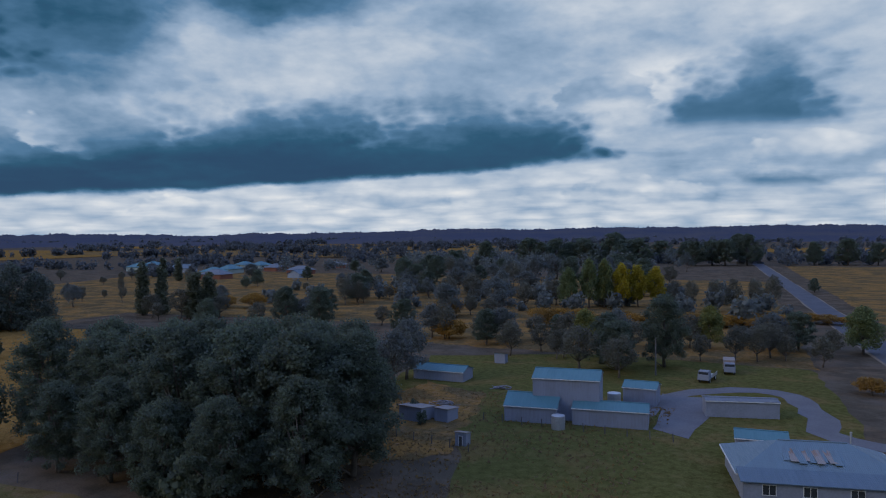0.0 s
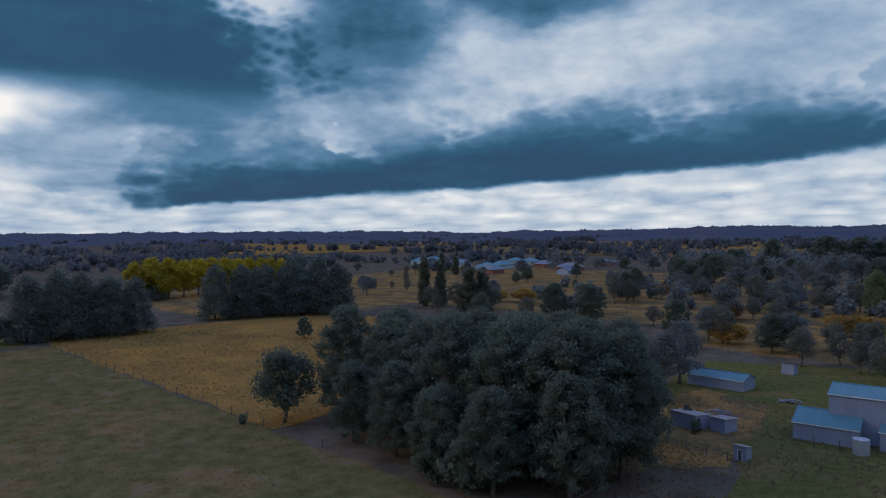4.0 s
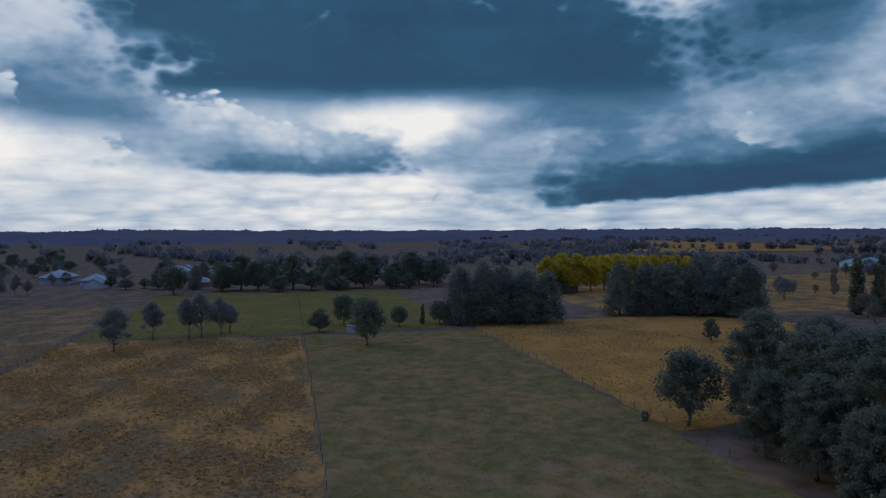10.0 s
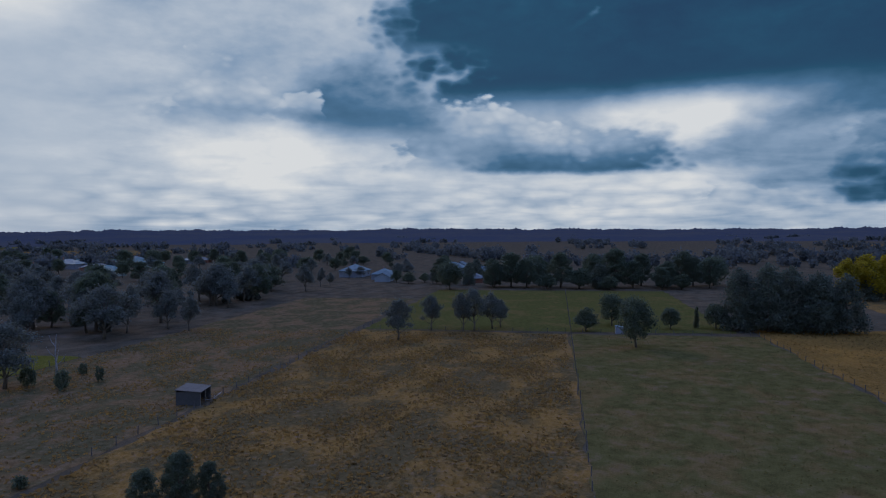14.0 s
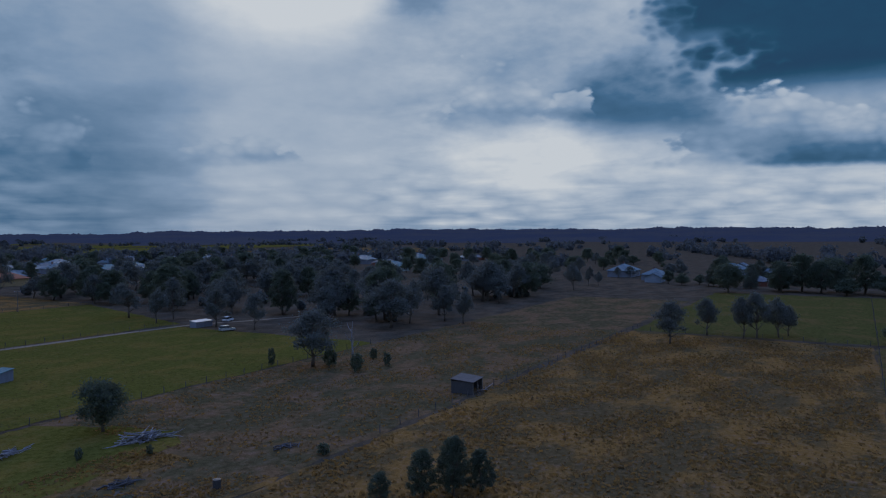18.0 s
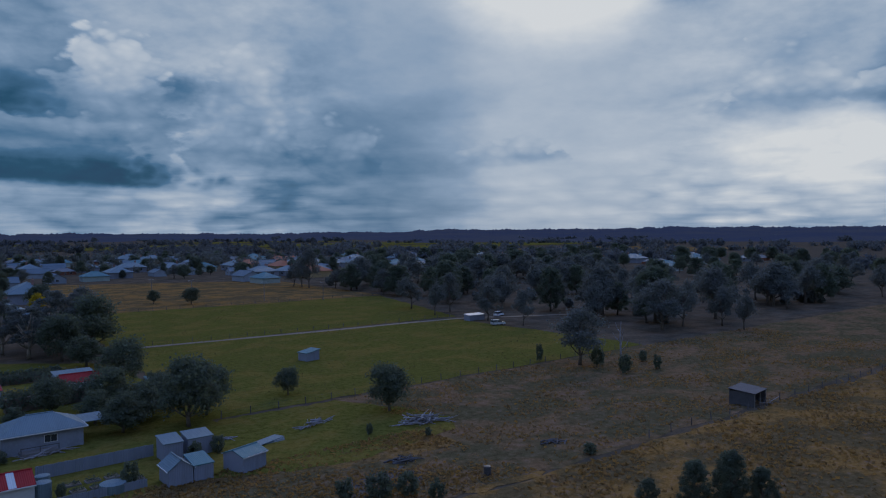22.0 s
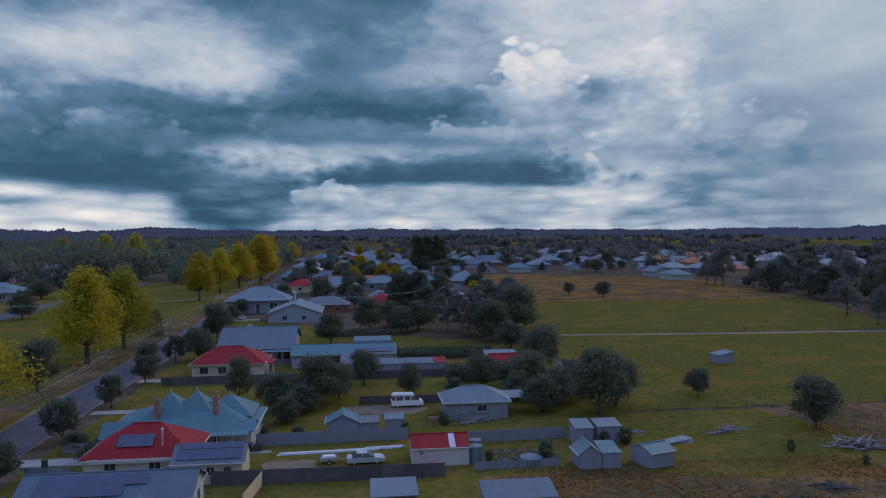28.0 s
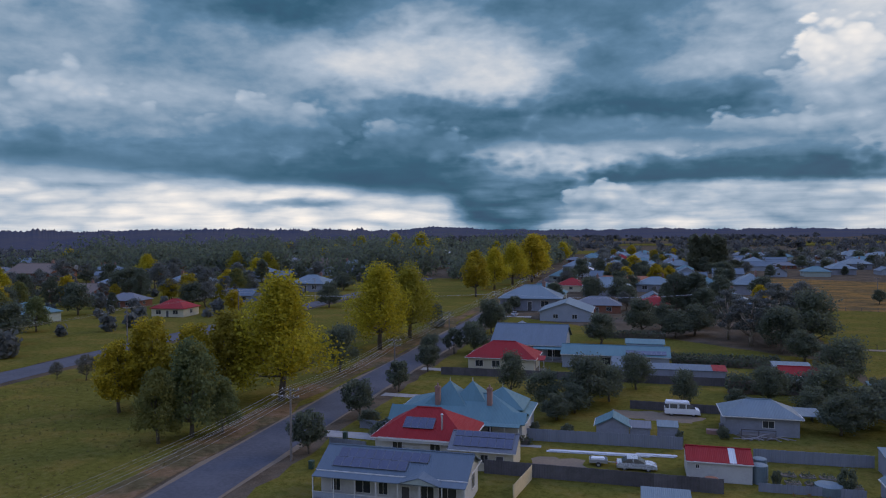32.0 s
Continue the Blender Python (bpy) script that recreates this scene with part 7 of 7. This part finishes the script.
for x, y, h, w in ((31.5, 90.5, 2.6, 0.6), (35, 91.6, 2.4, 0.7), (22.6, 86.2, 2.6, 0.9), (12.0, 104.6, 1.6, 1.2), (15.5, 86.5, 1.6, 0.9), (120, 98, 3.6, 1.0), (119, 90, 3.4, 1.0), (132, 95, 2.3, 0.9), (126.5, 87.5, 2.7, 0.9), (115, 110, 3.6, 0.5), (42, 64, 2.8, 1.3), (45, 63, 2.5, 1.2),
                   (39, 66, 2.2, 1.3), (72, 60, 1.4, 1.6), (55, 86, 1.5, 0.8), (61, 80, 1.2, 1.0), (47, 60, 2, 1.2), (-18, 100, 1.6, 1.2), (-9, 100, 1.8, 1.3), (-13.6, 101, 1.5, 1.2), (51, -100, 2.2, 1.2), (47.5, -95.5, 1.8, 1.3), (4.5, 104.5, 1.8, 0.8), (6.0, 100.4, 1.8, 0.8), (98, -52.5, 1.5, 1.0), (55, -57, 5.5, 1.4), (60, -56.5, 4.5, 1.4)):
    plant("shrub", x, y, h, w)
for x, y, h, w in ((67.5, 38, 7.2, 0.9), (65, 40.5, 6.0, 1.0), (70, 36, 5.0, 1.0), (72, 41, 4.2, 1.1), (62, 44, 3.6, 1.2)):
    plant("evergreen", x, y, h, w, "ragged dark bushy tree in the rough grass")
dead = thing("dead_tree", 124.5, 95.3, "bare silvered dead tree in the pasture", "tree")
verts, faces = tube([(0, 0, 0), (0.1, 0, 3), (-0.1, 0.1, 6), (0.2, 0, 9.5)], (0.28, 0.22, 0.14, 0.04), 6)
for a, z in ((0.4, 4), (2.4, 5), (4.2, 6), (1.4, 7), (5.2, 3.4)):
    tube([(0, 0, z), (1.0 * math.cos(a), 1.0 * math.sin(a), z + 0.9), (1.7 * math.cos(a), 1.7 * math.sin(a), z + 2.2)], (0.1, 0.06, 0.02), 5, verts, faces)
part("trunk", (verts, faces), DEADWOOD, dead)


# ---- far tree belts ----
def far_belt(name, label, rows, seed, leaf=None, tuft=1.5, each=22):
    """Tree belts far off: rows of (x0, y0, x1, y1, trees, height), as one mesh of tufts."""
    rng = np.random.default_rng(seed)
    lobes = []
    for x0, y0, x1, y1, count, high in rows:
        for i in range(count):
            t = rng.random()
            h = high * rng.uniform(0.6, 1.15)
            x, y = x0 + (x1 - x0) * t + rng.normal(0, 3), y0 + (y1 - y0) * t + rng.normal(0, 3)
            base = 0.0
            lobes += [(x, y, base + h * 0.55, h * 0.42, h * 0.42, h * 0.45), (x + h * 0.2, y - h * 0.15, base + h * 0.35, h * 0.35, h * 0.35, h * 0.33)]
    verts, quads = tufts(rng, lobes, len(lobes) * each, tuft, 0.3)
    return tagged(new(name, soup(name, verts, quads, leaf or HAZED_WOOD)), label, "trees", "", "stuff")


_far = random.Random(77)
for g, (low, high, near, far, belts) in enumerate(((-120, -95, 640, 2200, 56), (-95, -70, 600, 2200, 64), (-70, -45, 560, 2000, 50), (-45, -15, 520, 2200, 44), (-15, 15, 560, 2200, 50), (15, 45, 620, 2000, 70), (45, 75, 720, 2000, 56), (75, 100, 760, 1900, 70), (95, 122, 700, 1100, 80))):
    rows = []
    for i in range(belts):
        b, r = _far.uniform(low, high), near + (far - near) * _far.random() ** 1.3
        x, y = bearing_to(b, r)
        a, d = _far.choice((0.0, 0.0, math.pi / 2, 0.4)), _far.uniform(20, 160)
        rows.append((x, y, x + d * math.cos(a), y + d * math.sin(a), int(3 + d / 9), _far.uniform(7, 13)))
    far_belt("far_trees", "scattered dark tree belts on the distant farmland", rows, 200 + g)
# close woods among the far houses
for label, x0, x1, y0, y1, count, high, seed in (("dense dark trees among the far eastern houses", -460, -66, 400, 880, 520, 23, 401), ("low dark scrub under the gums", 170, 335, 130, 350, 80, 5, 402), ("dark trees behind the far end of the street", -30, 330, 520, 900, 260, 10, 403),
                                                ("garden shrubs among the eastern houses", -400, -136, 130, 430, 150, 6, 404), ("dark trees behind the willows", -8, 215, -330, -230, 60, 8, 405), ("far dark trees beyond the paddocks", 60, 330, -700, -420, 120, 13, 406)):
    rows = []
    for i in range(count):
        for attempt in range(20):
            x, y = _far.uniform(x0, x1), _far.uniform(y0, y1)
            if clear_of(x, y, HOMES, 11) and not (-64 < x < -34) and not (-130 < x < -112) and not (52 < x < 186 and 100 < y < 470):
                rows.append((x, y, x + _far.uniform(-6, 6), y + _far.uniform(-6, 6), 1, _far.uniform(0.6, 1.1) * high))
                break
    far_belt("far_garden_trees", label, rows, seed, LEAF_EVERGREEN if seed == 401 else LEAF_GUM, 1.15 if seed == 401 else 0.75, 80)
rows = []
for i in range(150):
    x, y = bearing_to(_far.uniform(-122, 122), _far.uniform(1900, 2700))
    a, d = _far.uniform(0, math.pi), _far.uniform(40, 380)
    rows.append((x, y, x + d * math.cos(a), y + d * math.sin(a), int(3 + d / 16), _far.uniform(7, 14)))
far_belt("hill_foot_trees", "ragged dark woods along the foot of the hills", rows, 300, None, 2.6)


# ---- standing grass ----
def grass_stuff(label, x0, x1, y0, y1, count, high, blades, seed):
    """Loose tufts of standing grass over a rectangle, thicker in drifts."""
    rng = np.random.default_rng(seed)
    p = rng.random((count * 2, 2)) * (x1 - x0, y1 - y0) + (x0, y0)
    drift = np.sin(p[:, 0] * 0.21 + np.sin(p[:, 1] * 0.17) * 2) + np.sin(p[:, 1] * 0.33 + np.sin(p[:, 0] * 0.11) * 2)
    p = p[np.argsort(-(drift + rng.normal(0, 1.2, len(p))))[:count]]
    a = rng.random(count) * math.pi
    w, h = high * (0.5 + rng.random(count)), high * (0.5 + 0.8 * rng.random(count))
    dx, dy = np.cos(a) * w, np.sin(a) * w
    lean = rng.normal(0, 0.6, (count, 2)) * h[:, None]
    z = np.zeros(count)
    quads = np.stack([np.stack([p[:, 0] - dx * 0.5, p[:, 1] - dy * 0.5, z], 1), np.stack([p[:, 0] + dx * 0.5, p[:, 1] + dy * 0.5, z], 1),
                      np.stack([p[:, 0] + dx * 0.7 + lean[:, 0], p[:, 1] + dy * 0.7 + lean[:, 1], h], 1), np.stack([p[:, 0] - dx * 0.6 + lean[:, 0], p[:, 1] - dy * 0.6 + lean[:, 1], h * 0.9], 1)], 1)
    ob = new("grass", soup("grass", quads.reshape(-1, 3), np.arange(count * 4).reshape(-1, 4), blades))
    return tagged(ob, label, "grass", "", "stuff")


grass_stuff("tall dry seeding grass in drifts over the paddock", 45, 200, -3, 58, 20000, 0.32, GRASS_BLADES, 1)
grass_stuff("golden standing grass over the dry paddock", 95, 212, -105, -56, 5000, 0.24, GRASS_BLADES, 2)
grass_stuff("brown tussocks over the rough pasture", 64, 200, 60, 108, 8000, 0.26, GRASS_BLADES, 3)
grass_stuff("short green tussocks in the grazed paddock", 40, 200, -53, -5, 5000, 0.15, GREEN_BLADES, 4)
grass_stuff("rough grass at the paddock corner", 16, 62, 60, 84, 6000, 0.26, GRASS_BLADES, 5)
grass_stuff("green tufts over the pasture", 48, 150, 110, 270, 5000, 0.18, GREEN_BLADES, 6)
grass_stuff("tufts on the green verge", -112, -56, 60, 240, 5000, 0.18, GREEN_BLADES, 7)
grass_stuff("rough grass beside the sheds", 14, 66, -120, -62, 5000, 0.22, GRASS_BLADES, 8)
